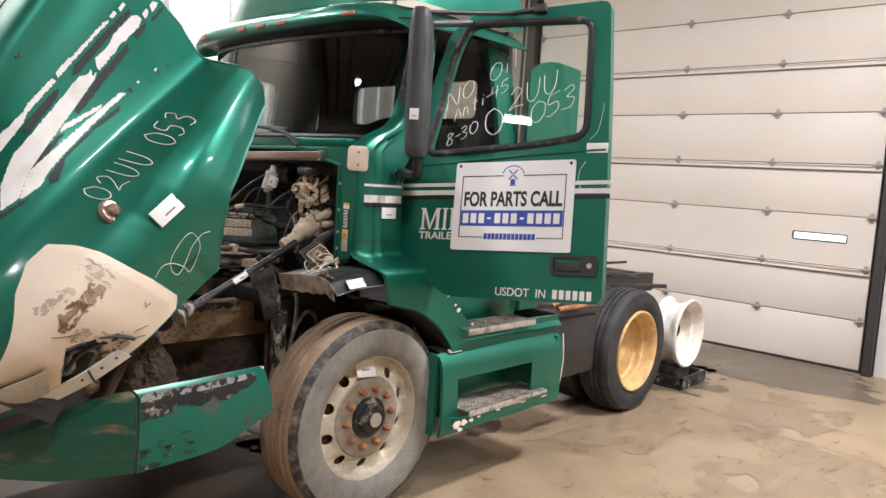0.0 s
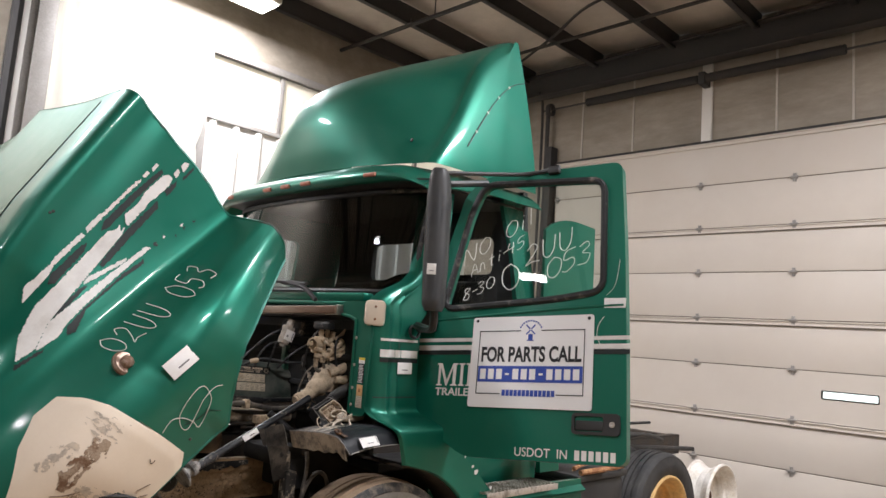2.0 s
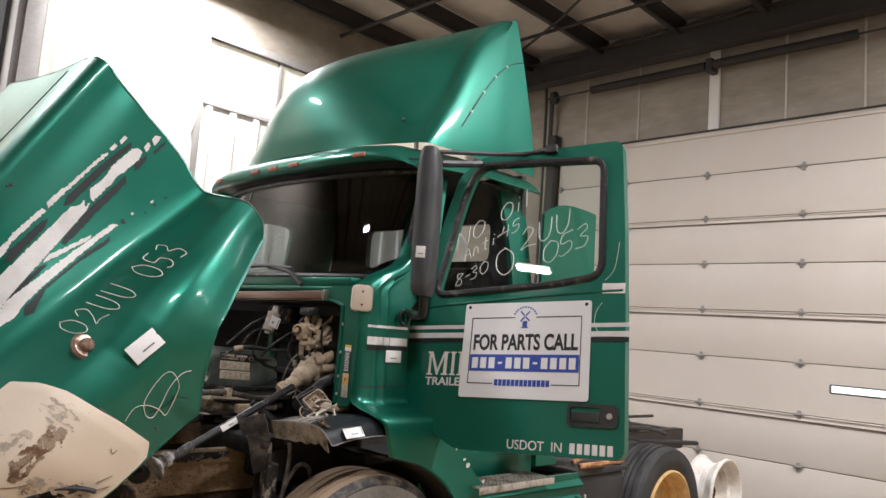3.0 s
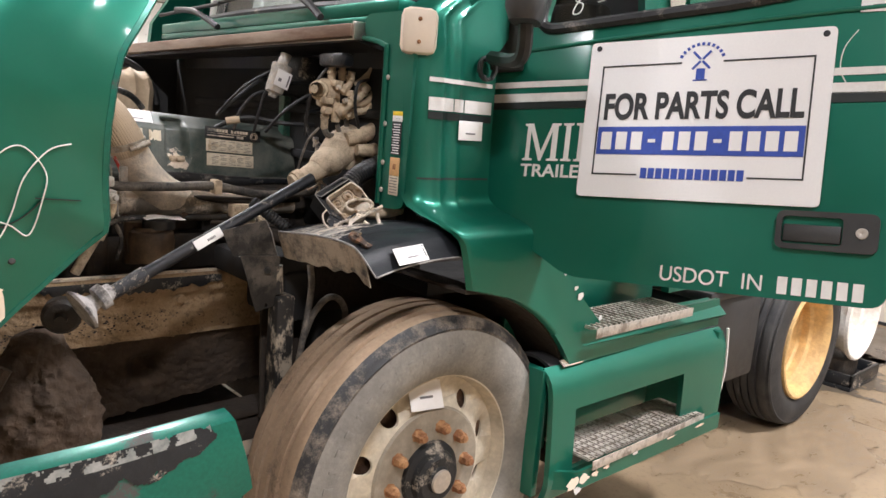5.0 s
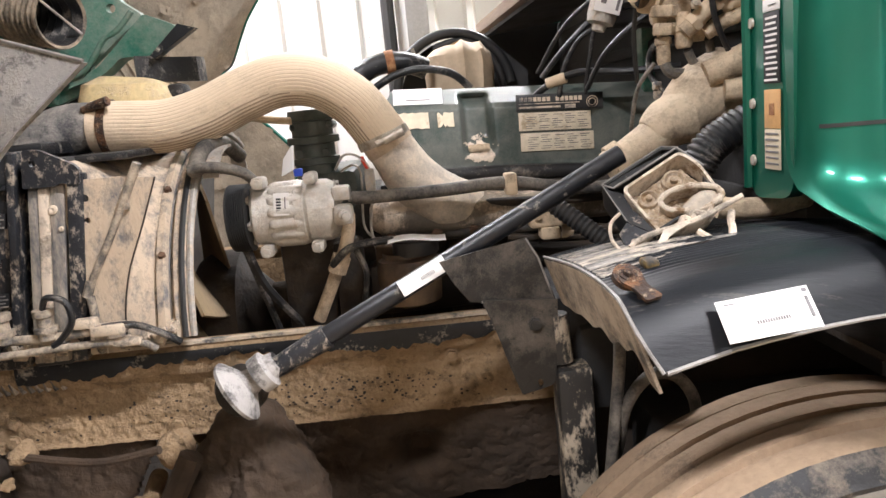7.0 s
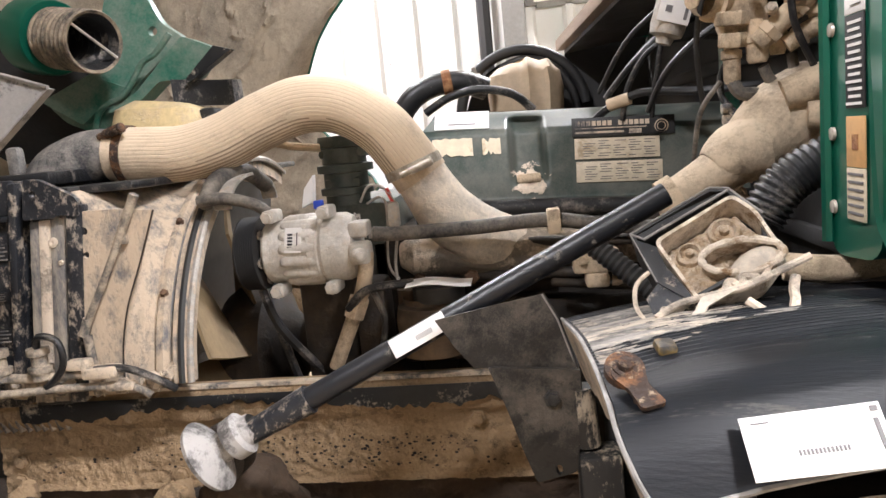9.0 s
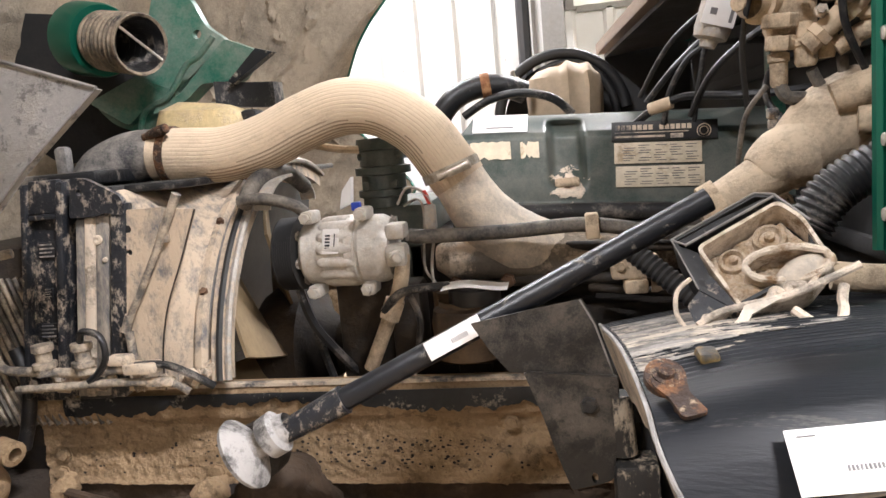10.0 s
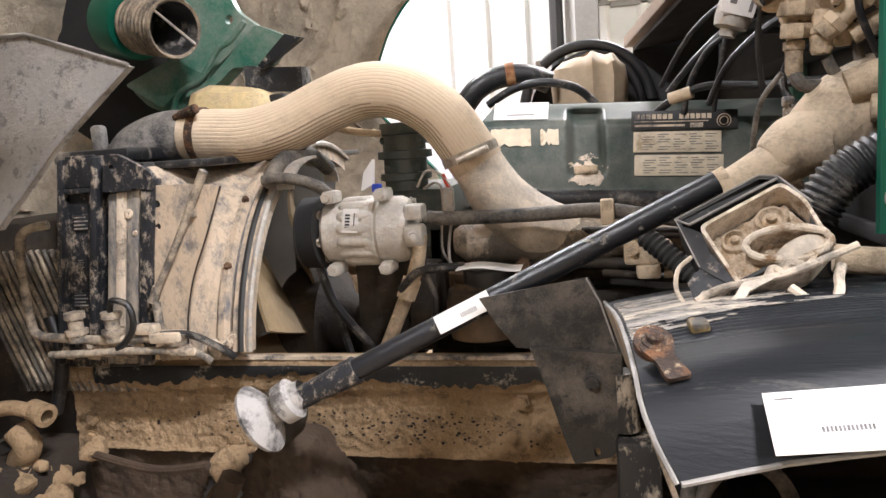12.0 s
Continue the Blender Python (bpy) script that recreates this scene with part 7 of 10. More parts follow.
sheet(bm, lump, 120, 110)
hang_ob = part("steering_gear", bm, MUD_SHADE, truck, "steering gear buried in dry mud, darkened for shade")
for x, y, z, r in ((-1.045, 0.56, 0.832, 0.036), (-1.112, 0.53, 0.718, 0.037)):
    bm = bmesh.new()
    sheet(bm, lambda u, v: V((x, y, z)) + V((math.sin(math.pi * v) * math.cos(6.2832 * u), math.sin(math.pi * v) * math.sin(6.2832 * u), math.cos(math.pi * v))) * (r + 0.006 * noise.fractal(V((math.cos(6.2832 * u) * 2, math.sin(6.2832 * u) * 2, v * 4 + z * 9)), 0.8, 2.1, 4)), 28, 18)
    tube(bm, [(x, y + 0.01, z), (x - 0.01, y + 0.12, z + 0.02)], 0.018, 10, 1)
    part("ball_joint", bm, MUD, hang_ob, "mud-caked ball joint")
bm = bmesh.new()
lathe(bm, [(-0.05, 0.03), (-0.03, 0.042), (0.0, 0.044), (0.01, 0.036), (0.014, 0.014), (0.03, 0.012), (0.031, 0)], (-0.868, 0.405, 0.985), (-0.35, -1, -0.1), 22)
part("pivot_boss", bm, GRIME, hang_ob, "dark pivot boss behind the strut foot")
rc_ = random.Random(31)
bm = bmesh.new()
for k in range(34):
    c_ = V((rc_.uniform(-1.47, -1.32), rc_.uniform(0.44, 0.56), rc_.uniform(0.70, 0.86)))
    r_ = rc_.uniform(0.010, 0.028)
    sd0 = rc_.uniform(0, 50)
    sheet(bm, lambda u, v: c_ + V((math.sin(math.pi * v) * math.cos(6.2832 * u), math.sin(math.pi * v) * math.sin(6.2832 * u), 0.8 * math.cos(math.pi * v))) * r_ * (1 + 0.5 * noise.noise(V((math.cos(6.2832 * u) * 1.5 + sd0, math.sin(6.2832 * u) * 1.5, v * 3)))), 12, 8)
part("mud_clod", bm, MUD, hang_ob, "clods of dry mud")["kind"] = "stuff"
bm = tubes(([(-1.35, 0.55, 0.86), (-1.18, 0.52, 0.84), (-1.05, 0.5, 0.86)], 0.008), ([(-0.98, 0.46, 0.86), (-1.06, 0.45, 0.72), (-1.12, 0.44, 0.6)], 0.022))
part("linkage", bm, MUD_SHADE, hang_ob)["kind"] = "stuff"
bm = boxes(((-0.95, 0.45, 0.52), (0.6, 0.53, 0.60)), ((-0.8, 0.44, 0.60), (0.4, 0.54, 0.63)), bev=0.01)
part("leaf_spring", bm, MUD_DEEP_SHADE, truck)
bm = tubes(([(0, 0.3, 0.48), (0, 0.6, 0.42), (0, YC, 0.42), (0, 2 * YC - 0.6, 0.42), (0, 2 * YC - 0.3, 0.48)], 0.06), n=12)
part("front_axle", bm, MUD_DEEP_SHADE, truck)
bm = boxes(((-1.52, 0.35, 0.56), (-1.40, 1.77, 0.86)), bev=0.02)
part("front_crossmember", bm, MUD_DEEP_SHADE, truck)
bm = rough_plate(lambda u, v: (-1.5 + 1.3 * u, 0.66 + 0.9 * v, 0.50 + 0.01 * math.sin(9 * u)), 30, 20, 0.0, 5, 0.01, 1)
part("belly_pan", bm, MUD_DEEP_SHADE, truck)

# engine block and what hangs on it
engine = part("engine", boxes(((-0.72, 0.86, 0.62), (0.12, 1.35, 1.24)), bev=0.02), GRIME, truck, "large grimy diesel engine with a dark green valve cover")
part("fuel_rail", boxes(((-0.66, 0.80, 0.98), (0.05, 0.88, 1.10)), bev=0.02), GRIME, engine)
part("oil_cooler", boxes(((-0.6, 0.78, 0.72), (-0.1, 0.86, 0.9)), bev=0.02), GRIME, engine)
for k in range(5):
    part("head_rib", box(bmesh.new(), (-0.62 + 0.14 * k, 0.83, 0.95), (-0.55 + 0.14 * k, 0.87, 1.22), 0.012), GRIME, engine)


def vcover(u, v):
    rows = [(0.0, (0.925, 1.262)), (0.05, (0.912, 1.262)), (0.08, (0.912, 1.282)), (0.13, (0.930, 1.292)), (0.62, (0.952, 1.425)), (0.70, (0.962, 1.437)), (0.92, (1.01, 1.462)), (0.97, (1.03, 1.472)), (1.0, (1.08, 1.476))]
    y, z = lerp_table([(a, p[0]) for a, p in rows], v), lerp_table([(a, p[1]) for a, p in rows], v)
    x0, x1 = -0.600 + 0.03 * max(0, (v - 0.6) / 0.4), 0.10
    x = x0 + (x1 - x0) * u
    z -= 0.055 * (x + 0.6)
    dx = (x + 0.375) / 0.035
    if v > 0.2:
        y += 0.042 * math.exp(-dx ** 8) * smooth3(min(1, (v - 0.2) * 5)) * smooth3(min(1, max(0, (0.95 - v) * 7)))
    return (x, y, z)


bm = bmesh.new()
sheet(bm, vcover, 200, 80, 0.0)
sheet(bm, lambda u, v: (-0.575 + 0.675 * u, 1.075 + 0.22 * v, 1.476 - 0.055 * (0.025 + 0.675 * u) - 0.012 * v), 4, 4)
sheet(bm, lambda u, v: V((-0.600, 0.912, 1.26)).lerp(V((-0.575, 1.08, 1.47)), u).lerp(V((-0.60, 1.29, 1.25)).lerp(V((-0.575, 1.29, 1.46)), u), v), 4, 4)
vc = part("valve_cover", bm, ENGINE_GREEN, engine, "dark green pressed valve cover with paper labels")
bm = boxes(((-0.615, 0.895, 1.245), (0.12, 1.32, 1.262)), bev=0.004)
part("cover_gasket", bm, BLACK_STEEL, vc)
bm = bmesh.new()


def patch(u, v):
    x, z = -0.375 + 0.11 * (u - 0.5), 1.318 + 0.085 * (v - 0.5)
    k = lerp_table([(1.29, 0.13), (1.425, 0.62)], z + 0.055 * (x + 0.6))
    return V((x, vcover((x + 0.6) / 0.7, k)[1] - 0.0025, z))


sheet(bm, patch, 60, 46, 0.0, lambda u, v: math.hypot((u - 0.5) * 1.3, v - 0.45) + 0.22 * noise.fractal(V((u * 5, v * 5, 2.0)), 0.8, 2.1, 4) > 0.34)
part("dust_patch", bm, CAKED, vc, "tan dust caught round a cover bolt")
bm = bmesh.new()
box(bm, (-0.402, 0.936, 1.312), (-0.352, 0.953, 1.330), 0.004)
bolt(bm, (-0.377, 0.936, 1.321), (0, -1, 0), 0.008)
part("cover_bolt", bm, SAND, vc)
UPV = (0.0, 0.16, 1.0)
RT = (1.0, 0.0, -0.055)


def on_cover(x, z):
    v = lerp_table([(1.29, 0.13), (1.425, 0.62)], z + 0.055 * (x + 0.6))
    return V((x, vcover(0.5, v)[1] - 0.0025, z))


label_at("label_sticker", (-0.508, 0.973, 1.452), RT, (0, 0.9, 1.0), 0.115, 0.048, vc, ((0.5, 0.25, 0.5, 0.1),))
bm = bmesh.new()
rg = random.Random(8)
for x0, x1, hh_ in ((-0.572, -0.488, 0.040), (-0.468, -0.430, 0.036)):
    nn = 9
    ol = []
    for side_ in (0, 1):
        for k in range(nn + 1):
            t = k / nn if side_ == 0 else 1 - k / nn
            x = x0 + (x1 - x0) * t
            ol.append((x, 1.402 - 0.055 * (x + 0.6) + (0.5 if side_ else -0.5) * hh_ * (1 - 0.35 * rg.random() * (1.6 if 0.2 < t < 0.6 else 0.5))))
    cut(bm, ol, [], lambda a, b: on_cover(a, b), (0, -0.001, 0))
part("torn_label", bm, OLD_PAPER, vc, "remains of a torn paper label")
bars = tuple((0.14 + 0.18 * (j % 5) + 0.02 * (j % 3), 0.86 - 0.12 * (j // 5), 0.13 if j % 3 else 0.08, 0.035) for j in range(35) if j % 7)
label_at("printed_plate", on_cover(-0.195, 1.366), RT, UPV, 0.170, 0.042, vc, bars, OLD_PAPER, INK_GREY, "yellowed printed data label")
label_at("printed_plate", on_cover(-0.194, 1.319), RT, UPV, 0.172, 0.042, vc, bars, OLD_PAPER, INK_GREY, "yellowed printed data label")
label_at("name_plate", on_cover(-0.180, 1.409), RT, UPV, 0.205, 0.038, vc, tuple((0.06 + 0.052 * k, 0.68, 0.04, 0.26) for k in range(14) if k != 7) + ((0.38, 0.42, 0.7, 0.05), (0.27, 0.2, 0.48, 0.18), (0.62, 0.2, 0.12, 0.24)), BLACK, DUSTY_METAL, "black name plate with worn silver print")
bm = bmesh.new()
c0 = on_cover(-0.104, 1.402) + V((0, -0.003, 0))
for r in (0.008, 0.013):
    tube(bm, [c0 + V((r * math.cos(t), 0, r * math.sin(t))) for t in (2 * math.pi * k / 16 for k in range(17))], 0.0013, 4, 1, False)
part("emblem_ring", bm, DUSTY_METAL, vc)

# charge-air hose
pts = [(-1.165, 0.755, 1.450), (-1.10, 0.757, 1.444), (-1.02, 0.76, 1.440), (-0.94, 0.762, 1.456), (-0.86, 0.765, 1.487), (-0.785, 0.77, 1.507), (-0.712, 0.775, 1.497), (-0.645, 0.78, 1.452), (-0.600, 0.785, 1.388), (-0.578, 0.788, 1.350)]
bm = bmesh.new()
line = spline(pts, 8)
RIBS = 44
turn = [2 * math.pi * (k + q) / RIBS for k in range(RIBS) for q in (0.0, 0.2, 0.5, 0.8)]
n = len(turn)
up = None
rings = []
for i, p in enumerate(line):
    d = (line[min(i + 1, len(line) - 1)] - line[max(i - 1, 0)]).normalized()
    up = V((0, -1, 0)) if up is None else up
    up = (up - d * up.dot(d)).normalized()
    sd = d.cross(up)
    ends = min(1, i / 12, (len(line) - i) / 10)
    rings.append([bm.verts.new(p + (up * math.cos(a) + sd * math.sin(a)) * (0.0527 + (-1.0 if j % 4 == 0 else 0.35) * (0.0006 + 0.0009 * max(0.0, math.sin(a + 0.4))) * ends)) for j, a in enumerate(turn)])
for i, (a, b) in enumerate(zip(rings, rings[1:])):
    for j in range(n):
        f = bm.faces.new((a[j], a[(j + 1) % n], b[(j + 1) % n], b[j]))
        # lower grooves coloured dark: dirt between ribs plus the hose's underside shade
        if j % 4 in (0, 3) and 12 < i < len(line) - 8 and math.sin(turn[j] + 0.1) > 0.55 + 0.3 * noise.noise(V((i * 0.05, j * 0.02, 0))):
            f.material_index = 1
cac = part("charge_air_hose", bm, SAND_HOSE, engine, "thick ribbed charge-air hose coated in tan dust", 30)
cac.data.materials.append(GROOVE)


def clamp(o, d, r, w, mat, scr):
    bm = bmesh.new()
    lathe(bm, [(-w / 2, r), (-w / 2, r + 0.003), (w / 2, r + 0.003), (w / 2, r)], o, d, 36, True)
    cl = part("hose_clamp", bm, mat, cac, "steel hose clamp")
    bm = bmesh.new()
    box(bm, (-0.022, -0.008, -0.004), (0.022, 0.008, 0.014), 0.004, scr)
    lathe(bm, [(-0.038, 0.0), (-0.038, 0.007), (-0.02, 0.007), (-0.02, 0.009), (0.024, 0.009), (0.026, 0)], scr @ V((0, 0, 0.008)), scr.to_3x3() @ V((1, 0, 0)), 12)
    part("clamp_screw", bm, mat, cl)


clamp(V((-0.592, 0.786, 1.372)), V((0.30, 0.03, -0.85)), 0.0535, 0.018, CLAMP, frame_of((-0.572, 0.728, 1.374), (0.9, 0.15, 0.33), (-0.33, 0, 0.9)))
clamp(V((-1.135, 0.756, 1.447)), V((1, 0, -0.1)), 0.0535, 0.016, BROWN_RUST, frame_of((-1.128, 0.712, 1.492), (0.9, -0.3, 0.2), (0, 0, 1)))
bm = bmesh.new()
tube(bm, [(-1.14, 0.756, 1.449), (-1.19, 0.755, 1.452), (-1.235, 0.752, 1.443), (-1.285, 0.75, 1.418), (-1.305, 0.75, 1.37)], [0.0475, 0.050, 0.053, 0.054, 0.052], 28, 8)
lathe(bm, [(0, 0.050), (0.0, 0.062), (0.010, 0.062), (0.010, 0.050)], (-1.305, 0.75, 1.385), (0, 0, 1), 24)
box(bm, (-1.352, 0.70, 1.40), (-1.325, 0.725, 1.482), 0.008)
part("charge_air_elbow", bm, ELBOW, engine, "dusty black cast elbow on the cooler")
bm = bmesh.new()
tube(bm, [(-0.582, 0.787, 1.358), (-0.565, 0.79, 1.325), (-0.535, 0.80, 1.275), (-0.48, 0.82, 1.222), (-0.41, 0.835, 1.195)], [0.050, 0.052, 0.058, 0.064, 0.056], 28, 8)
part("intake_boot", bm, BOOT, engine, "dusty intake boot")
bm = bmesh.new()


def manifold(u, v):
    a = 2 * math.pi * v
    x = -0.64 + 0.62 * u
    ry = lerp_table([(0, 0.03), (0.05, 0.055), (0.5, 0.058), (0.8, 0.045), (1, 0.04)], u)
    rz = lerp_table([(0, 0.025), (0.05, 0.045), (0.35, 0.047), (0.55, 0.036), (1, 0.03)], u)
    return (x, 0.83 + ry * math.cos(a), 1.198 - 0.02 * u + rz * math.copysign(abs(math.sin(a)) ** 0.7, math.sin(a)))


sheet(bm, manifold, 40, 28)
bmesh.ops.holes_fill(bm, edges=[e for e in bm.edges if e.is_boundary])
mf_ob = part("intake_manifold", bm, material("dull_dusty_casting", (0.21, 0.18, 0.145), 0.55, 0.3, dust=(0.66, 0.54, 0.41), dusty=0.44, size=5, bump=0.2, up=0.25), engine, "cast intake manifold with wiped dust")
bm = bmesh.new()
for x in (-0.60, -0.50, -0.42):
    bolt(bm, (x, 0.775, 1.155), (0, -1, 0), 0.011)
part("bolt", bm, RUST_DARK, mf_ob)["kind"] = "stuff"

# hoses along the cover
bm = tubes(([(-0.665, 0.70, 1.262), (-0.62, 0.705, 1.258), (-0.48, 0.715, 1.256), (-0.35, 0.73, 1.257), (-0.25, 0.74, 1.238), (-0.15, 0.75, 1.225), (0.05, 0.78, 1.23)], 0.0135), n=14)
hose = part("air_conditioning_hose", bm, HOSE_DUSTY, engine, "black dusty air conditioning hose")
part("clip_block", boxes(((-0.352, 0.708, 1.232), (-0.328, 0.75, 1.276)), bev=0.004), SAND, hose)
part("hose_fitting", tubes(([(-0.672, 0.70, 1.263), (-0.625, 0.705, 1.259)], 0.0095), n=12), ALU, hose)
bm = tubes(([(-0.545, 0.86, 1.31), (-0.52, 0.87, 1.285), (-0.47, 0.865, 1.272), (-0.40, 0.87, 1.268), (-0.30, 0.88, 1.262), (-0.15, 0.89, 1.25)], 0.017), n=14)
h2 = part("coolant_hose", bm, RUBBER, engine)
bm = bmesh.new()
lathe(bm, [(-0.006, 0.0175), (-0.006, 0.0195), (0.006, 0.0195), (0.006, 0.0175)], (-0.485, 0.866, 1.275), (1, 0, -0.2), 18, True)
part("hose_clamp", bm, ALU, h2)
bm = tubes(([(-0.60, 0.83, 1.152), (-0.50, 0.80, 1.150), (-0.30, 0.74, 1.155), (-0.20, 0.70, 1.148), (-0.1, 0.70, 1.14)], 0.011), ([(-0.50, 0.82, 1.215), (-0.35, 0.78, 1.21), (-0.2, 0.76, 1.205), (0.0, 0.8, 1.2)], 0.010), ([(-0.35, 0.74, 1.14), (-0.22, 0.69, 1.135), (-0.15, 0.68, 1.138)], 0.008), n=10)
part("fuel_line", bm, GRIME, engine)
bm = boxes(((-0.315, 0.665, 1.165), (-0.235, 0.70, 1.205)), ((-0.295, 0.66, 1.14), (-0.255, 0.70, 1.165)), bev=0.006)
bolt(bm, (-0.30, 0.665, 1.19), (0, -1, 0), 0.008)
bolt(bm, (-0.25, 0.665, 1.19), (0, -1, 0), 0.008)
part("hose_bracket", bm, SAND, engine)
bm = bmesh.new()
for x in (-0.235, -0.20):
    lathe(bm, [(-0.012, 0.011), (-0.012, 0.017), (0.012, 0.017), (0.012, 0.011)], (x, 0.70, 1.148), (1, -0.1, -0.05), 6, True)
part("hose_nut", bm, SAND, engine)
bm = bmesh.new()
tube(bm, [(-0.285 + 0.0035 * k, 0.60 - 0.002 * k, 1.225 - 0.0030 * k) for k in range(40)], 0.019, 10, 1, True, lambda i: 1.0 if i % 2 else 0.86)
part("corrugated_loom", bm, BLACK, engine)

# dark green housing at the front of the head
bm = bmesh.new()
lathe(bm, [(0, 0.0), (0, 0.046), (0.02, 0.046), (0.022, 0.055), (0.035, 0.055), (0.037, 0.046), (0.065, 0.046), (0.067, 0.058), (0.082, 0.058), (0.084, 0.046), (0.115, 0.046), (0.118, 0.053), (0.14, 0.05), (0.142, 0.0)], (-0.752, 0.90, 1.305), (0, 0, 1), 20)
box(bm, (-0.79, 0.86, 1.34), (-0.715, 0.90, 1.36), 0.006)
box(bm, (-0.80, 0.87, 1.40), (-0.70, 0.96, 1.42), 0.01)
box(bm, (-0.80, 0.86, 1.06), (-0.66, 1.2, 1.31), 0.02)
part("thermostat_housing", bm, ENGINE_GREEN, engine, "dark green cast housing at the front of the engine")
bm = tubes(([(-0.96, 0.90, 1.50), (-0.90, 0.87, 1.452), (-0.85, 0.86, 1.435), (-0.79, 0.87, 1.425)], 0.008), n=8)
part("small_hose", bm, SAND, engine)
bm = tubes(([(-0.70, 0.78, 1.315), (-0.675, 0.76, 1.345), (-0.64, 0.74, 1.335), (-0.622, 0.735, 1.29), (-0.635, 0.73, 1.20), (-0.63, 0.72, 1.15)], 0.0028), ([(-0.69, 0.79, 1.31), (-0.66, 0.77, 1.322), (-0.645, 0.75, 1.30), (-0.65, 0.74, 1.20), (-0.63, 0.725, 1.17)], 0.0025), n=6)
part("thin_wire", bm, ALU, engine)
part("red_wire", tubes(([(-0.640, 0.742, 1.338), (-0.628, 0.736, 1.31), (-0.622, 0.734, 1.28)], 0.0045), n=6), RED, engine)
part("blue_plug", boxes(((-0.780, 0.735, 1.312), (-0.762, 0.75, 1.328)), bev=0.003), BLUE_PLASTIC, engine)
bm = bmesh.new()
cut(bm, [(-0.808, 1.315), (-0.785, 1.325), (-0.78, 1.375), (-0.80, 1.35)], [], lambda a, b: (a, 0.755, b), (0.004, 0.006, 0))
part("paper_tag", bm, PAPER, engine, "folded white paper tag")
bm = boxes(((-0.635, 0.70, 1.27), (-0.615, 0.72, 1.315)), bev=0.004)
part("pressure_switch", bm, ALU, engine)

# air conditioning compressor
cy, cz = 0.705, 1.243
bm = bmesh.new()
lathe(bm, [(0, 0.0), (0, 0.052), (0.006, 0.058), (0.085, 0.060), (0.088, 0.064), (0.104, 0.064), (0.106, 0.060), (0.110, 0.0605), (0.113, 0.063), (0.150, 0.062), (0.165, 0.054), (0.170, 0.04), (0.172, 0.0)], (-0.862, cy, cz), (1, 0, 0), 40)
comp = part("compressor", bm, GREY_CAST, engine, "pale dusty cast air conditioning compressor")
for a in range(9):
    t = radians(8 + a * 24)
    cy_, cz_ = cy - 0.0545 * math.sin(t), cz + 0.0545 * math.cos(t)
    bm = bmesh.new()
    tube(bm, [(-0.826, cy_, cz_), (-0.815, cy_, cz_), (-0.770, cy_, cz_), (-0.757, cy_, cz_)], [0.006, 0.0115, 0.0125, 0.008], 12, 3)
    part("cast_rib", bm, GREY_CAST, comp)
for x in (-0.838, -0.738):
    for z in (1.312, 1.178):
        bm = bmesh.new()
        box(bm, (x - 0.012, 0.648, z - 0.012), (x + 0.012, 0.70, z + 0.011), 0.006)
        bolt(bm, (x, 0.645, z), (0, -1, 0), 0.009, 0.008)
        part("mounting_lug", bm, GREY_CAST, comp)
bm = bmesh.new()
for a in range(6):
    t = radians(60 * a + 15)
    bolt(bm, (-0.700, cy + 0.050 * math.cos(t), cz + 0.050 * math.sin(t)), (1, 0, 0), 0.008, 0.010)
    bolt(bm, (-0.862, cy + 0.050 * math.cos(t), cz + 0.050 * math.sin(t)), (-1, 0, 0), 0.008, 0.006)
part("bolt", bm, ALU, comp)["kind"] = "stuff"
bm = bmesh.new()
box(bm, (-0.70, 0.655, 1.262), (-0.665, 0.70, 1.29), 0.006)
box(bm, (-0.70, 0.64, 1.215), (-0.662, 0.68, 1.255), 0.008)
lathe(bm, [(0, 0.012), (0.02, 0.012), (0.022, 0.008), (0.03, 0.007), (0.031, 0)], (-0.682, 0.645, 1.236), (0.3, -1, 0), 12)
part("port_block", bm, GREY_CAST, comp)
bm = bmesh.new()
g = []
for k in range(8):
    x = -0.036 + 0.0042 * k
    g += [(x, 0.068), (x + 0.0021, 0.0635)]
lathe(bm, [(-0.042, 0.0), (-0.042, 0.05), (-0.040, 0.066), (-0.037, 0.068)] + g + [(-0.002, 0.068), (0.0, 0.05), (0.002, 0.0)], (-0.868, cy, cz), (1, 0, 0), 40)
part("pulley", bm, BLACK, comp, "black grooved clutch pulley")
label_at("label_sticker", (-0.797, 0.6475, 1.268), (1, 0, -0.05), (0, 0.35, 1), 0.03, 0.045, comp, tuple((0.33, 0.2 + 0.13 * k, 0.3, 0.08) for k in range(5)) + ((0.75, 0.5, 0.06, 0.6),), PAPER, INK)
bm = tubes(([(-0.672, 0.66, 1.235), (-0.676, 0.655, 1.20), (-0.69, 0.665, 1.16), (-0.725, 0.68, 1.09), (-0.76, 0.69, 1.02)], 0.0135), n=12)
lathe(bm, [(-0.018, 0.016), (-0.018, 0.020), (0.018, 0.020), (0.018, 0.016)], (-0.703, 0.67, 1.135), (0.35, 0, 0.8), 6, True)
part("suction_pipe", bm, SAND, comp, "dusty metal suction pipe")
bm = bmesh.new()
pth = [(-0.905 + 0.012 * k, 0.74 - 0.0 * k, 1.19 - 0.045 * k) for k in range(6)]
tube(bm, pth, 0.008, 6, 2)
tube(bm, [(-0.885, 0.70, 1.175), (-0.86, 0.70, 1.10), (-0.80, 0.75, 0.99)], 0.009, 6)
part("fan_belt", bm, RUBBER, engine)
bm = boxes(((-0.83, 0.74, 0.98), (-0.70, 0.84, 1.18)), ((-0.72, 0.72, 1.0), (-0.66, 0.80, 1.17)), bev=0.01)
part("mounting_bracket", bm, GRIME, engine)

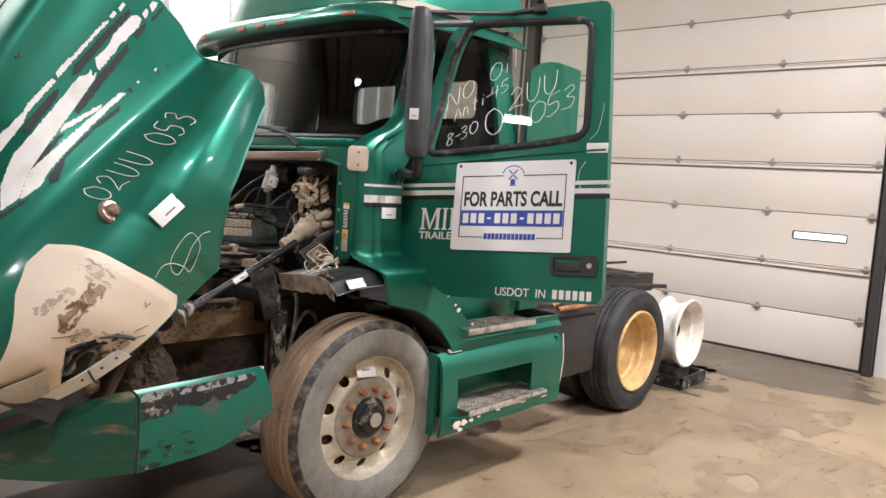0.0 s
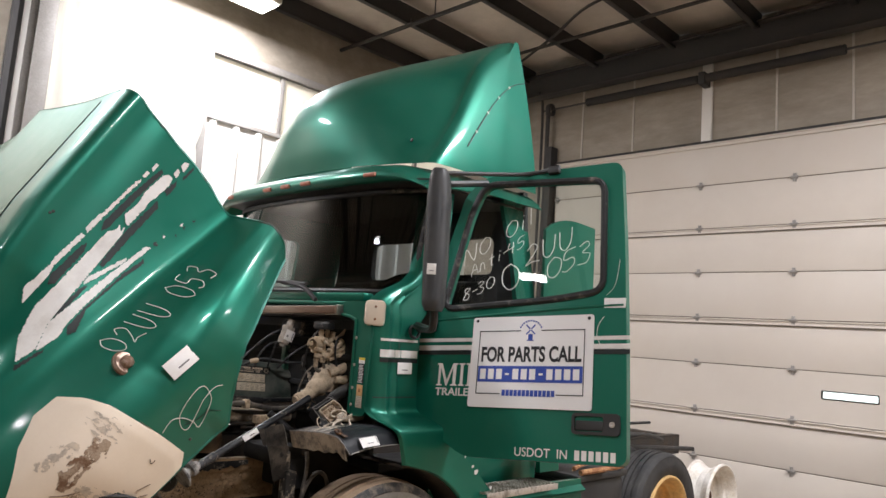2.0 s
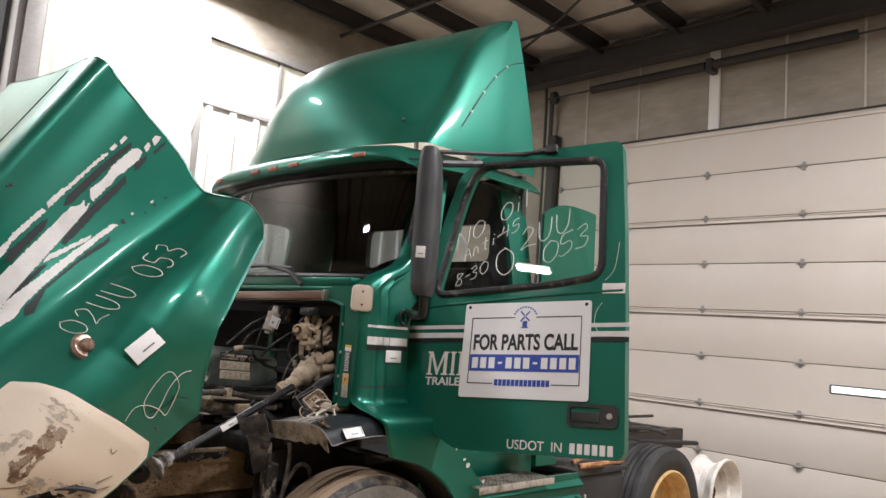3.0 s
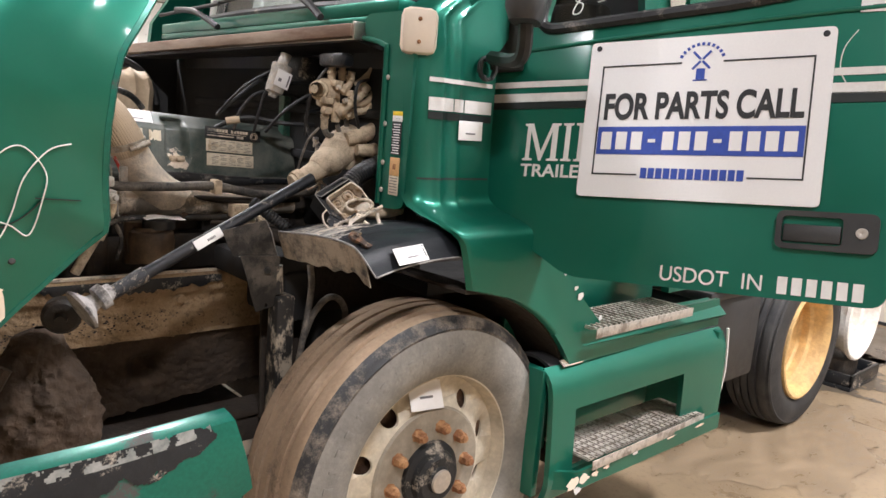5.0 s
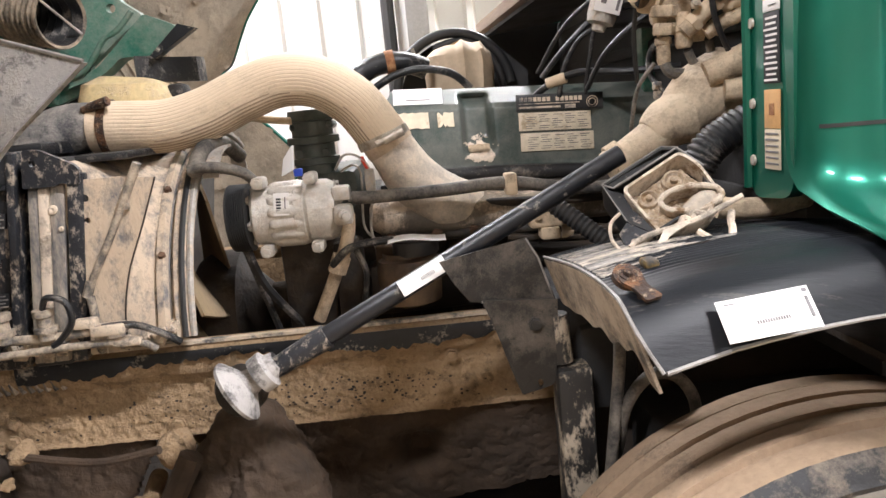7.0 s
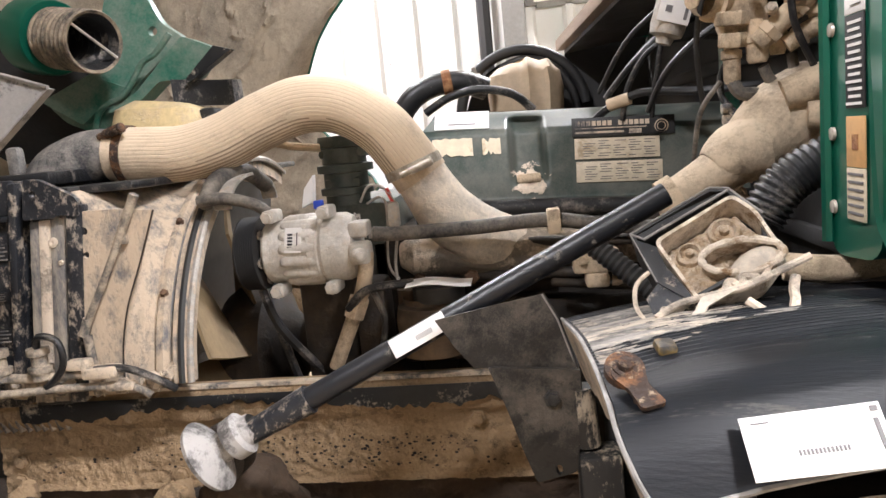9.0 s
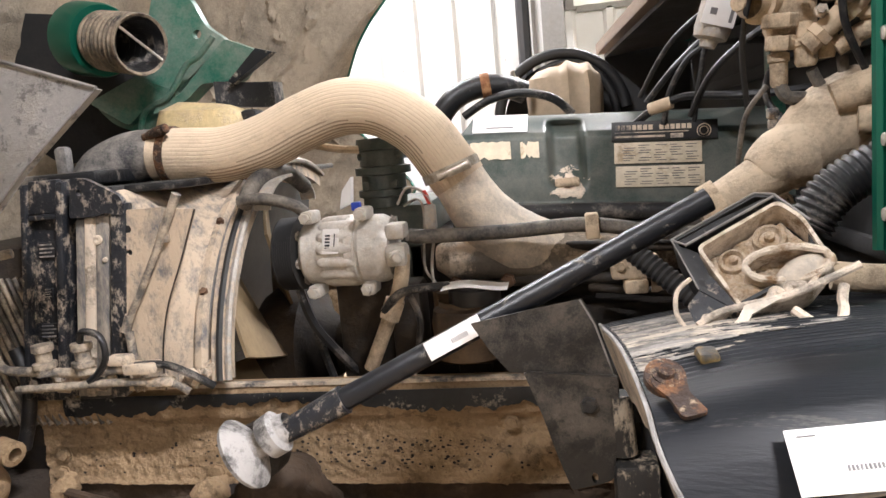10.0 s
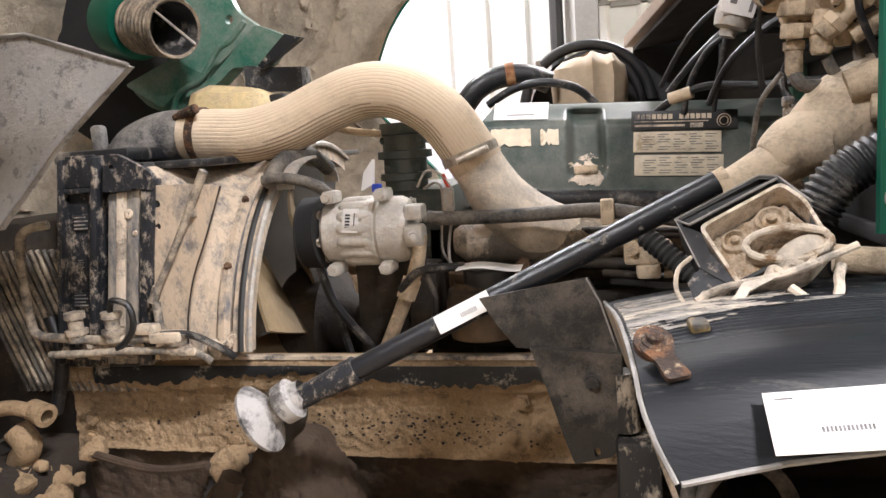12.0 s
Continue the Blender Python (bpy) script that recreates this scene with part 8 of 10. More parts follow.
# oil filler
bm = bmesh.new()
lathe(bm, [(0, 0.06), (0.06, 0.065), (0.085, 0.06), (0.09, 0.05), (0.10, 0.05)], (-0.565, 0.66, 1.05), (0, 0, 1), 28)
lathe(bm, [(0, 0.03), (0.12, 0.03), (0.125, 0.02)], (-0.60, 0.69, 1.04), (0, 0, 1), 16)
of = part("oil_filler", bm, material("oily_brown_casting", (0.055, 0.036, 0.024), 0.45, 0.1, second=(0.16, 0.105, 0.06), amount=0.42, size=14, hard=0.3, bump=0.3), engine, "oily brown oil filler neck with a black cap")
bm = bmesh.new()
lathe(bm, [(0, 0.043), (0.004, 0.046), (0.026, 0.046), (0.030, 0.042), (0.031, 0.0)], (-0.548, 0.645, 1.145), (0, 0, 1), 14)
part("cap", bm, BLACK, of, "ribbed black filler cap")
bm = bmesh.new()
sheet(bm, lambda u, v: (-0.600 + 0.112 * u, 0.60 + 0.05 * v, 1.1775 + 0.004 * math.sin(5 * u) + 0.003 * v), 8, 3, 0.001)
part("paper_tag", bm, PAPER, of, "white paper tag lying on the cap")
bm = tubes(([(-0.715, 0.66, 1.135), (-0.68, 0.64, 1.168), (-0.64, 0.63, 1.178), (-0.59, 0.64, 1.178)], 0.008), ([(-0.66, 0.66, 1.06), (-0.65, 0.65, 1.12), (-0.67, 0.66, 1.17)], 0.006), n=8)
part("vent_hose", bm, BLACK_DUSTY, engine)

# cooling pack: coolers, shroud, fan
DUSTY_SHROUD = material("dust_washed_shroud", (0.17, 0.165, 0.165), 0.65, second=(0.075, 0.077, 0.085), amount=0.24, size=16, hard=0.10, dust=(0.56, 0.445, 0.325), dusty=0.62, bump=0.4, grain=60, stretch=(1.2, 1.2, 0.7), crisp=0.10)
SHROUD_GREY = material("grey_dusted_channel", (0.13, 0.128, 0.13), 0.55, dust=(0.40, 0.345, 0.28), dusty=0.46, size=12, bump=0.3, grain=90, stretch=(1.5, 1.5, 0.5), crisp=0.10)


def lean(bm):
    """The whole pack leans rearward at the top."""
    for v in bm.verts:
        v.co.x += 0.16 * (v.co.z - 1.277)
    return bm


cool = part("charge_air_cooler", lean(boxes(((-1.325, 0.565, 1.02), (-1.251, 1.56, 1.418)), bev=0.006)), SPOTTED, truck, "dust-caked charge air cooler")
rad = part("radiator", lean(boxes(((-1.236, 0.566, 1.02), (-1.165, 1.57, 1.40)), bev=0.006)), BLACK, truck, "dust-caked radiator with side channels")
for x0, x1 in ((-1.331, -1.320), (-1.263, -1.249)):
    part("side_channel", lean(boxes(((x0, 0.547, 1.03), (x1, 0.568, 1.415)), bev=0.003)), SPOTTED, cool)
part("top_cap", lean(boxes(((-1.3195, 0.553, 1.362), (-1.2635, 0.568, 1.42)), ((-1.3195, 0.549, 1.352), (-1.2635, 0.568, 1.3615)), bev=0.003)), SPOTTED, cool, "dust-spotted top cap of the cooler")
# grey bars on dark plates paint the light showing through the slots
for x, z, w, h in ((-1.290, 1.298, 0.017, 0.014), (-1.289, 1.222, 0.007, 0.008), (-1.289, 1.153, 0.017, 0.013)):
    sl = part("slot_plate", lean(boxes(((x - w, 0.5605, z - h), (x + w, 0.567, z + h)), bev=0.001)), INK, cool)
    for k in range(4):
        z0 = z - h + 2 * h * (k + 0.25) / 4
        part("slot", lean(boxes(((x - 0.85 * w, 0.5595, z0), (x + (0.85 - 0.3 * (k % 2)) * w, 0.5615, z0 + h * 0.2)), bev=0)), SHROUD_GREY, sl)
for x0, x1, y0, z1, mat in ((-1.2305, -1.2115, 0.556, 1.348, SHROUD_GREY), (-1.2112, -1.1925, 0.552, 1.350, CAKED), (-1.192, -1.1655, 0.555, 1.352, SHROUD_GREY), (-1.1575, -1.1285, 0.546, 1.37, SPOTTED)):
    part("side_channel", lean(boxes(((x0, y0, 1.03), (x1, 0.568, z1)), bev=0.003)), mat, rad)
for x, z, r in ((-1.186, 1.31, 0.009), (-1.20, 1.262, 0.010), (-1.172, 1.275, 0.005)):
    bm = bmesh.new()
    lathe(bm, [(0, r), (0.003, r * 0.9), (0.004, r * 0.5), (0.002, 0.0)], (x, 0.5545, z), (0, -1, 0), 14)
    part("rivet", lean(bm), CAKED, rad)
SEAM = [(-0.992, 1.350), (-1.029, 1.265), (-1.062, 1.195), (-1.080, 1.138), (-1.089, 1.087), (-1.092, 1.04)]
bm = bmesh.new()
cut(bm, [(-1.128, 1.358), (-1.06, 1.357)] + SEAM + [(-1.162, 1.04), (-1.153, 1.088), (-1.147, 1.13), (-1.152, 1.172)], [circle2(-1.119, 1.325, 0.007, 9), circle2(-1.122, 1.285, 0.006, 8), circle2(-1.05, 1.333, 0.006, 8)], lambda a, b: (a, 0.549, b), (0, 0.006, 0))
sp_ob = part("side_plate", bm, DUSTY_SHROUD, rad, "tan dust-caked side plate with bolt holes")
bm = tubes(([(a, 0.5487, b) for a, b in SEAM], 0.0015), n=6, k=4)
part("plate_seam", bm, GRIME, sp_ob)
bm = bmesh.new()
cut(bm, rounded([(-1.208, 1.419), (-1.182, 1.417), (-1.124, 1.385), (-1.117, 1.375), (-1.120, 1.350), (-1.157, 1.356), (-1.164, 1.351), (-1.220, 1.352)], 0.006), [circle2(-1.195, 1.394, 0.006, 10)], lambda a, b: (a, 0.543, b), (0, 0.012, 0))
part("top_bracket", bm, SPOTTED, rad, "dusty black corner bracket")
bm = boxes(((-1.36, 0.60, 1.405), (-1.2, 1.52, 1.43)), ((-1.19, 0.60, 1.385), (-1.05, 1.5, 1.40)), bev=0.006)
part("top_tank", bm, BLACK_DUSTY, rad)
FC, FZ, FR = 0.96, 0.99, 0.405


def shroud(u, v):
    """From the radiator's square to the fan ring. u: round, v: towards the fan."""
    a = math.radians(171 - 106 * u)
    ca, sa = math.cos(a), math.sin(a)
    yr, zr = FC + ca * FR, FZ + sa * FR
    k = min(0.395 / max(1e-3, abs(ca)), 0.40 / max(1e-3, abs(sa)))
    ys, zs = FC + ca * k, FZ + sa * k
    w = smooth3(min(1.0, v * 1.25))
    x = -1.165 + 0.185 * v
    return (x, ys + (yr - ys) * w, zs + (zr - zs) * w)


bm = bmesh.new()
sheet(bm, shroud, 80, 18, 0.006)
shr = part("fan_shroud", bm, DUSTY_SHROUD, truck, "dust-caked fan shroud")
bm = bmesh.new()


def ring(u, v):
    a = math.radians(171 - 106 * u)
    rows = [(0, (-1.03, 0.0)), (0.3, (-1.03, 0.018)), (0.4, (-1.012, 0.02)), (0.45, (-1.01, 0.0)), (0.6, (-1.0, 0.0)), (0.65, (-0.998, 0.024)), (0.9, (-0.972, 0.026)), (1.0, (-0.970, -0.01))]
    x, r = lerp_table([(q, p[0]) for q, p in rows], v), FR + lerp_table([(q, p[1]) for q, p in rows], v)
    return (x, FC + math.cos(a) * r, FZ + math.sin(a) * r)


sheet(bm, ring, 90, 24, 0.0)
rg_ob = part("shroud_ring", bm, DUSTY_SHROUD, shr, "rubber-lipped fan ring coated in dust")
bm = bmesh.new()
for k in range(6):
    a = radians(170 - 20 * k)
    bolt(bm, (-1.02, FC + math.cos(a) * (FR + 0.018), FZ + math.sin(a) * (FR + 0.018)), (0.3, math.cos(a), math.sin(a)), 0.006)
part("bolt", bm, RUST_DARK, rg_ob)["kind"] = "stuff"
bm = tubes(([(-0.966, FC + math.cos(a) * (FR + 0.022), FZ + math.sin(a) * (FR + 0.022)) for a in (radians(171 - 106 * k / 60) for k in range(61))], 0.006), n=6, k=1)
part("ring_lip", bm, ALU, rg_ob)
bm = tubes(([(-0.980, FC + math.cos(a) * (FR + 0.026), FZ + math.sin(a) * (FR + 0.026)) for a in (radians(171 - 106 * k / 60) for k in range(61))], 0.006), n=6, k=1)
part("rubber_seal", bm, BLACK, rg_ob)
bm = bmesh.new()
lathe(bm, [(0, 0.0), (0, 0.13), (0.03, 0.15), (0.10, 0.15), (0.12, 0.10), (0.16, 0.06), (0.22, 0.06)], (-1.06, FC, FZ), (1, 0, 0), 32)
fan = part("fan", bm, GRIME, truck, "tan dusty engine fan")
FAN_TAN = material("dusted_fan_plastic", (0.27, 0.19, 0.10), 0.7, second=(0.16, 0.11, 0.06), amount=0.4, size=6, hard=0.4, bump=0.1)
for k in (2, 3, 4, 5, 6, 7):
    a0 = radians(45 * k + 12)
    bm = bmesh.new()

    def blade(u, v):
        r = 0.12 + 0.215 * u
        a = a0 + (v - 0.5) * (0.80 - 0.12 * u)
        return (-1.015 + 0.085 * (v - 0.5), FC + math.cos(a) * r, FZ + math.sin(a) * r)

    sheet(bm, blade, 8, 6, 0.006)
    part("blade", bm, FAN_TAN, fan)
# struts and clutter on the shroud
bm = tubes(([(-1.137, 0.538, 1.165), (-1.085, 0.538, 1.25), (-1.049, 0.54, 1.315)], 0.0068), ([(-1.053, 0.54, 1.308), (-1.037, 0.54, 1.338), (-1.015, 0.54, 1.378)], 0.0082), ([(-1.143, 0.537, 1.15), (-1.131, 0.538, 1.178)], 0.009), ([(-1.137, 0.537, 1.15), (-1.134, 0.535, 1.10)], 0.008), n=10)
box(bm, (-1.062, 0.536, 1.298), (-1.042, 0.552, 1.315), 0.004)
part("stay_rod", bm, PIPE_DUST, shr)
for v in (0.70, 0.84):
    bm = tubes(([V(shroud(k / 60, v)) + V((0, math.copysign(0.004, shroud(k / 60, v)[1] - FC), 0.004)) for k in range(61)], 0.0035), n=5, k=1)
    part("shroud_seam", bm, SHROUD_GREY if v > 0.8 else DUSTY_SHROUD, shr)
bm = tubes(([(-0.955, 0.66, 1.345), (-0.95, 0.72, 1.385), (-0.93, 0.80, 1.395), (-0.91, 0.86, 1.36)], 0.016), ([(-0.965, 0.66, 1.35), (-0.92, 0.66, 1.352), (-0.87, 0.68, 1.335), (-0.85, 0.70, 1.31)], 0.011), n=10)
part("hose_loop", bm, HOSE_DUSTY, shr)
bm = bmesh.new()
sheet(bm, lambda u, v: (-0.945 + 0.032 * v, 0.80 - 0.12 * math.cos(math.pi * u), 1.33 + 0.055 * math.sin(math.pi * u)), 18, 3, 0.006)
part("bracket_strap", bm, ALU, shr)

# pipes along the bottom of the cooling pack
bm = tubes(([(-1.335, 0.535, 1.30), (-1.375, 0.52, 1.29), (-1.385, 0.515, 1.25), (-1.385, 0.515, 1.13), (-1.37, 0.512, 1.10), (-1.32, 0.51, 1.094), (-1.21, 0.51, 1.088), (-1.15, 0.51, 1.092), (-1.10, 0.515, 1.092)], 0.0085), ([(-1.34, 0.50, 1.065), (-1.25, 0.50, 1.068), (-1.15, 0.505, 1.070), (-1.06, 0.51, 1.065), (-1.03, 0.52, 1.045)], 0.007), n=10)
pl = part("refrigerant_pipe", bm, PIPE_DUST, truck, "dusty bent refrigerant pipes beside the radiator")
bm = bmesh.new()
for x in (-1.285, -1.21):
    lathe(bm, [(0, 0.016), (0.012, 0.016), (0.013, 0.02), (0.022, 0.02), (0.023, 0.013), (0.04, 0.013), (0.042, 0.018), (0.054, 0.018), (0.056, 0.0)], (x, 0.508, 1.088), (0, 0, 1), 14)
part("service_valve", bm, PIPE_DUST, pl)["kind"] = "stuff"
bm = tubes(([(-1.205, 0.50, 1.145), (-1.19, 0.49, 1.165), (-1.16, 0.49, 1.155), (-1.155, 0.49, 1.12), (-1.18, 0.50, 1.09), (-1.20, 0.50, 1.075)], 0.006), ([(-1.11, 0.50, 1.10), (-1.06, 0.505, 1.098), (-1.02, 0.51, 1.08), (-0.99, 0.53, 1.05)], 0.007), n=8)
part("sensor_lead", bm, BLACK_DUSTY, pl)
bm = boxes(((-1.13, 0.49, 1.085), (-1.07, 0.52, 1.105)), ((-1.16, 0.495, 1.10), (-1.12, 0.52, 1.118)), ((-1.10, 0.5, 1.06), (-1.05, 0.52, 1.075)), bev=0.005)
part("connector", bm, DUSTY_METAL, pl)["kind"] = "stuff"
bm = bmesh.new()
for k in range(26):
    x = -1.335 + 0.35 * rg.random()
    bolt(bm, (x, 0.53 + 0.03 * rg.random(), 1.052 + 0.025 * rg.random()), (rg.uniform(-1, 1), -1, rg.uniform(-0.4, 1)), rg.uniform(0.006, 0.014), 0.012, 5)
part("debris", bm, DUSTY_METAL, pl)["kind"] = "stuff"
# condenser fins and junk in front of the coolers
bm = boxes(((-1.62, 0.63, 0.85), (-1.40, 1.5, 1.30)), bev=0.01)
cond = part("condenser", bm, GRIME, truck, "dark finned condenser at the front of the cooling pack")
for k in range(17):
    bm = bmesh.new()
    x = -1.555 + 0.0155 * k
    tube(bm, [(x - 0.052, 0.612, 1.245), (x, 0.606, 1.11), (x + 0.058, 0.604, 0.96)], 0.0052, 6, 3)
    part("fin", bm, PIPE_DUST if k % 3 else HOSE_DUSTY, cond)
bm = tubes(([(-1.392, 0.57, 1.12), (-1.372, 0.565, 1.06), (-1.385, 0.565, 0.99), (-1.41, 0.57, 0.93)], 0.013), n=10)
part("wiring_sleeve", bm, RUBBER, cond)
bm = tubes(([(-1.46, 0.46, 0.97), (-1.40, 0.46, 0.98), (-1.36, 0.47, 0.965)], 0.014), ([(-1.42, 0.48, 0.93), (-1.40, 0.48, 0.90), (-1.44, 0.5, 0.86)], 0.025), n=10)
lathe(bm, [(-0.02, 0.02), (0.02, 0.022), (0.022, 0.012)], (-1.355, 0.47, 0.967), (1, -0.3, -0.2), 14)
part("tow_pin", bm, MUD, truck)

# loose things behind: tanks and hoses by the firewall
bm = bmesh.new()


def tank(u, v):
    a = 2 * math.pi * u
    ca, sa = math.cos(a), math.sin(a)
    r = (abs(ca) ** 3 + abs(sa) ** 3) ** (-1 / 3)
    k = lerp_table([(0, 0.9), (0.7, 1.0), (0.88, 0.93), (0.96, 0.7), (1, 0.4)], v)
    x = -0.365 + ca * r * 0.105 * k
    rib_ = 0.012 * (math.exp(-((x + 0.355) / 0.012) ** 2) + math.exp(-((x + 0.30) / 0.008) ** 2))
    return (x, 1.50 + sa * r * (0.10 * k + rib_), 1.36 + 0.245 * v + rib_)


sheet(bm, tank, 64, 24)
bmesh.ops.holes_fill(bm, edges=[e for e in bm.edges if e.is_boundary])
tk = part("coolant_tank", bm, TANK_SAND, truck, "dusty pale coolant expansion tank")
bm = bmesh.new()
lathe(bm, [(0, 0.01), (0.02, 0.01), (0.022, 0.016), (0.04, 0.014), (0.042, 0.006), (0.06, 0.006)], (-0.49, 1.45, 1.545), (-0.2, -0.2, 1), 12)
part("bleed_nipple", bm, CHROME, tk)
bm = tubes(([(-0.70, 1.36, 1.49), (-0.66, 1.36, 1.535), (-0.60, 1.37, 1.562), (-0.53, 1.38, 1.562), (-0.47, 1.40, 1.54)], 0.030), n=16)
hh = part("heater_hose", bm, BLACK_DUSTY, truck, "thick black hose behind the engine")
bm = bmesh.new()
lathe(bm, [(-0.012, 0.031), (-0.012, 0.034), (0.012, 0.034), (0.012, 0.031)], (-0.57, 1.375, 1.565), (1, 0.1, 0.1), 20, True)
part("hose_clamp", bm, RUST, hh)
bm = tubes(([(-0.63, 1.34, 1.49), (-0.56, 1.33, 1.525), (-0.48, 1.32, 1.535), (-0.40, 1.32, 1.515), (-0.35, 1.33, 1.47)], 0.011), n=10)
part("vent_hose", bm, BLACK_DUSTY, truck)
bm = bmesh.new()
tube(bm, [(-0.375 + 0.185 * math.cos(t), 1.62, 1.47 + 0.185 * math.sin(t)) for t in (radians(175 - 170 * k / 30) for k in range(31))], 0.016, 10, 1)
tube(bm, [(-0.36 + 0.14 * math.cos(t), 1.60, 1.47 + 0.155 * math.sin(t)) for t in (radians(120 - 130 * k / 30) for k in range(31))], 0.012, 10, 1)
sheet(bm, lambda u, v: (-0.26 + 0.13 * u, 1.65, 1.40 + (0.24 - 0.12 * u) * v), 4, 4, 0.01)
lathe(bm, [(0, 0.19), (0.12, 0.20), (0.13, 0.0)], (-0.36, 1.66, 1.45), (0, 1, 0), 36)
part("air_cleaner", bm, BLACK, truck, "round black air cleaner housing")

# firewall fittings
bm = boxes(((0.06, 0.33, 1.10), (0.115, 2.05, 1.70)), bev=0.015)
fwp = part("firewall_pad", bm, SHADE_BLACK, truck, "sound-deadened firewall full of lines, blackened for recess shade")
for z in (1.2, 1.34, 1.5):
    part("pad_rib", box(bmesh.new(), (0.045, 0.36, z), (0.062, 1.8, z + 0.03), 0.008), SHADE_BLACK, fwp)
part("wiper_motor", boxes(((-0.04, 0.75, 1.60), (0.06, 0.95, 1.69)), bev=0.02), BLACK_STEEL, fwp)
part("green_bulkhead", boxes(((0.03, 0.98, 1.40), (0.06, 1.02, 1.56)), bev=0.004), GREEN_DARK, fwp)
bm = bmesh.new()
box(bm, (-0.075, 0.47, 1.648), (-0.025, 0.60, 1.69), 0.012)
part("relay_box", bm, BLACK_DUSTY, fwp)
for pts, r in (([(0.05, 0.62, 1.66), (-0.04, 0.57, 1.655), (-0.10, 0.56, 1.60), (-0.115, 0.58, 1.52), (-0.10, 0.62, 1.43)], 0.0045),
               ([(0.05, 0.50, 1.62), (-0.01, 0.47, 1.60), (-0.015, 0.47, 1.53), (0.02, 0.49, 1.46)], 0.005),
               ([(0.05, 0.70, 1.58), (-0.05, 0.68, 1.56), (-0.13, 0.70, 1.50), (-0.16, 0.76, 1.43)], 0.0055),
               ([(0.05, 0.74, 1.52), (-0.03, 0.72, 1.50), (-0.06, 0.66, 1.44), (-0.02, 0.62, 1.38)], 0.006),
               ([(0.05, 1.05, 1.62), (-0.06, 1.0, 1.60), (-0.14, 1.0, 1.54), (-0.20, 1.04, 1.47)], 0.007),
               ([(0.05, 0.90, 1.66), (-0.05, 0.86, 1.65), (-0.16, 0.90, 1.58), (-0.22, 0.98, 1.48)], 0.005)):
    part("wiring_run", tubes((pts, r)), RUBBER, fwp)
for pts, r in (([(-0.24, 0.98, 1.42), (-0.20, 0.95, 1.45), (-0.14, 0.92, 1.47), (-0.05, 0.85, 1.46), (0.06, 0.82, 1.46)], 0.008), ([(-0.13, 0.9, 1.42), (-0.12, 0.88, 1.5), (-0.09, 0.86, 1.58), (0.06, 0.82, 1.62)], 0.005), ([(-0.18, 0.95, 1.42), (-0.16, 0.93, 1.50), (-0.10, 0.9, 1.56), (0.06, 0.88, 1.55)], 0.006)):
    part("firewall_hose", tubes((pts, r)), RUBBER, fwp)
bm = bmesh.new()
tube(bm, [(-0.205, 0.955, 1.452), (-0.165, 0.935, 1.462)], 0.013, 10, 1)
part("tape_wrap", bm, TANK_SAND, fwp)
# white filter bottle with a tag
bm = bmesh.new()
lathe(bm, [(0, 0.0), (0, 0.013), (0.012, 0.016), (0.016, 0.028), (0.03, 0.031), (0.09, 0.031), (0.095, 0.034), (0.11, 0.034), (0.112, 0.02), (0.15, 0.018), (0.151, 0)], (-0.122, 0.795, 1.545), (0.33, 0, 1), 22)
wb = part("fluid_bottle", bm, ALU, truck, "dusty white bottle with a paper tag")
label_at("label_sticker", (-0.103, 0.762, 1.603), (1, 0.0, -0.33), (0.33, 0, 1), 0.055, 0.055, wb, ((0.3, 0.4, 0.2, 0.2), (0.85, 0.5, 0.1, 0.7)))
# cluster of air valves, all the colour of dust
bm = bmesh.new()
vx, vy = -0.055, 0.56
box(bm, (vx - 0.032, vy - 0.022, 1.525), (vx + 0.034, vy + 0.03, 1.612), 0.012)
lathe(bm, [(-0.04, 0.0), (-0.04, 0.022), (-0.035, 0.030), (0.0, 0.030), (0.002, 0.024), (0.02, 0.022)], (vx - 0.045, vy - 0.01, 1.575), (-0.75, -0.65, 0), 20)
lathe(bm, [(0, 0.013), (0.002, 0.012), (0.003, 0.0)], (vx - 0.076, vy - 0.036, 1.575), (-0.75, -0.65, 0), 14)
vb = part("valve_block", bm, SAND, fwp, "cluster of air brake valves thick with tan dust")
for x, y, z0, z1, r in ((-0.075, 0.545, 1.455, 1.53, 0.012), (-0.042, 0.535, 1.480, 1.54, 0.015), (-0.01, 0.55, 1.49, 1.54, 0.012), (-0.05, 0.555, 1.60, 1.66, 0.013), (-0.015, 0.55, 1.61, 1.66, 0.012)):
    bm = bmesh.new()
    hgt = z1 - z0
    lathe(bm, [(0, 0.0), (0, r * 0.8), (0.006, r), (hgt * 0.45, r), (hgt * 0.47, r * 1.2), (hgt * 0.62, r * 1.2), (hgt * 0.64, r * 0.85), (hgt, r * 0.85), (hgt + 0.001, 0)], (x, y, z0), (0, 0, 1), 12)
    part("fitting", bm, SAND, vb)
for pts, r in (([(0.0, 0.53, 1.565), (0.03, 0.515, 1.545), (0.06, 0.50, 1.56), (0.075, 0.49, 1.60)], 0.011), ([(0.02, 0.52, 1.515), (0.05, 0.50, 1.525), (0.08, 0.49, 1.56)], 0.010), ([(0.03, 0.54, 1.60), (0.06, 0.52, 1.63), (0.07, 0.5, 1.66)], 0.011)):
    bm = bmesh.new()
    tube(bm, pts, r, 12, 6)
    lathe(bm, [(-0.008, r * 0.9), (-0.008, r * 1.2), (0.008, r * 1.2), (0.008, r * 0.9)], pts[1], V(pts[2]) - V(pts[0]), 6, True)
    part("elbow_fitting", bm, SAND, vb)
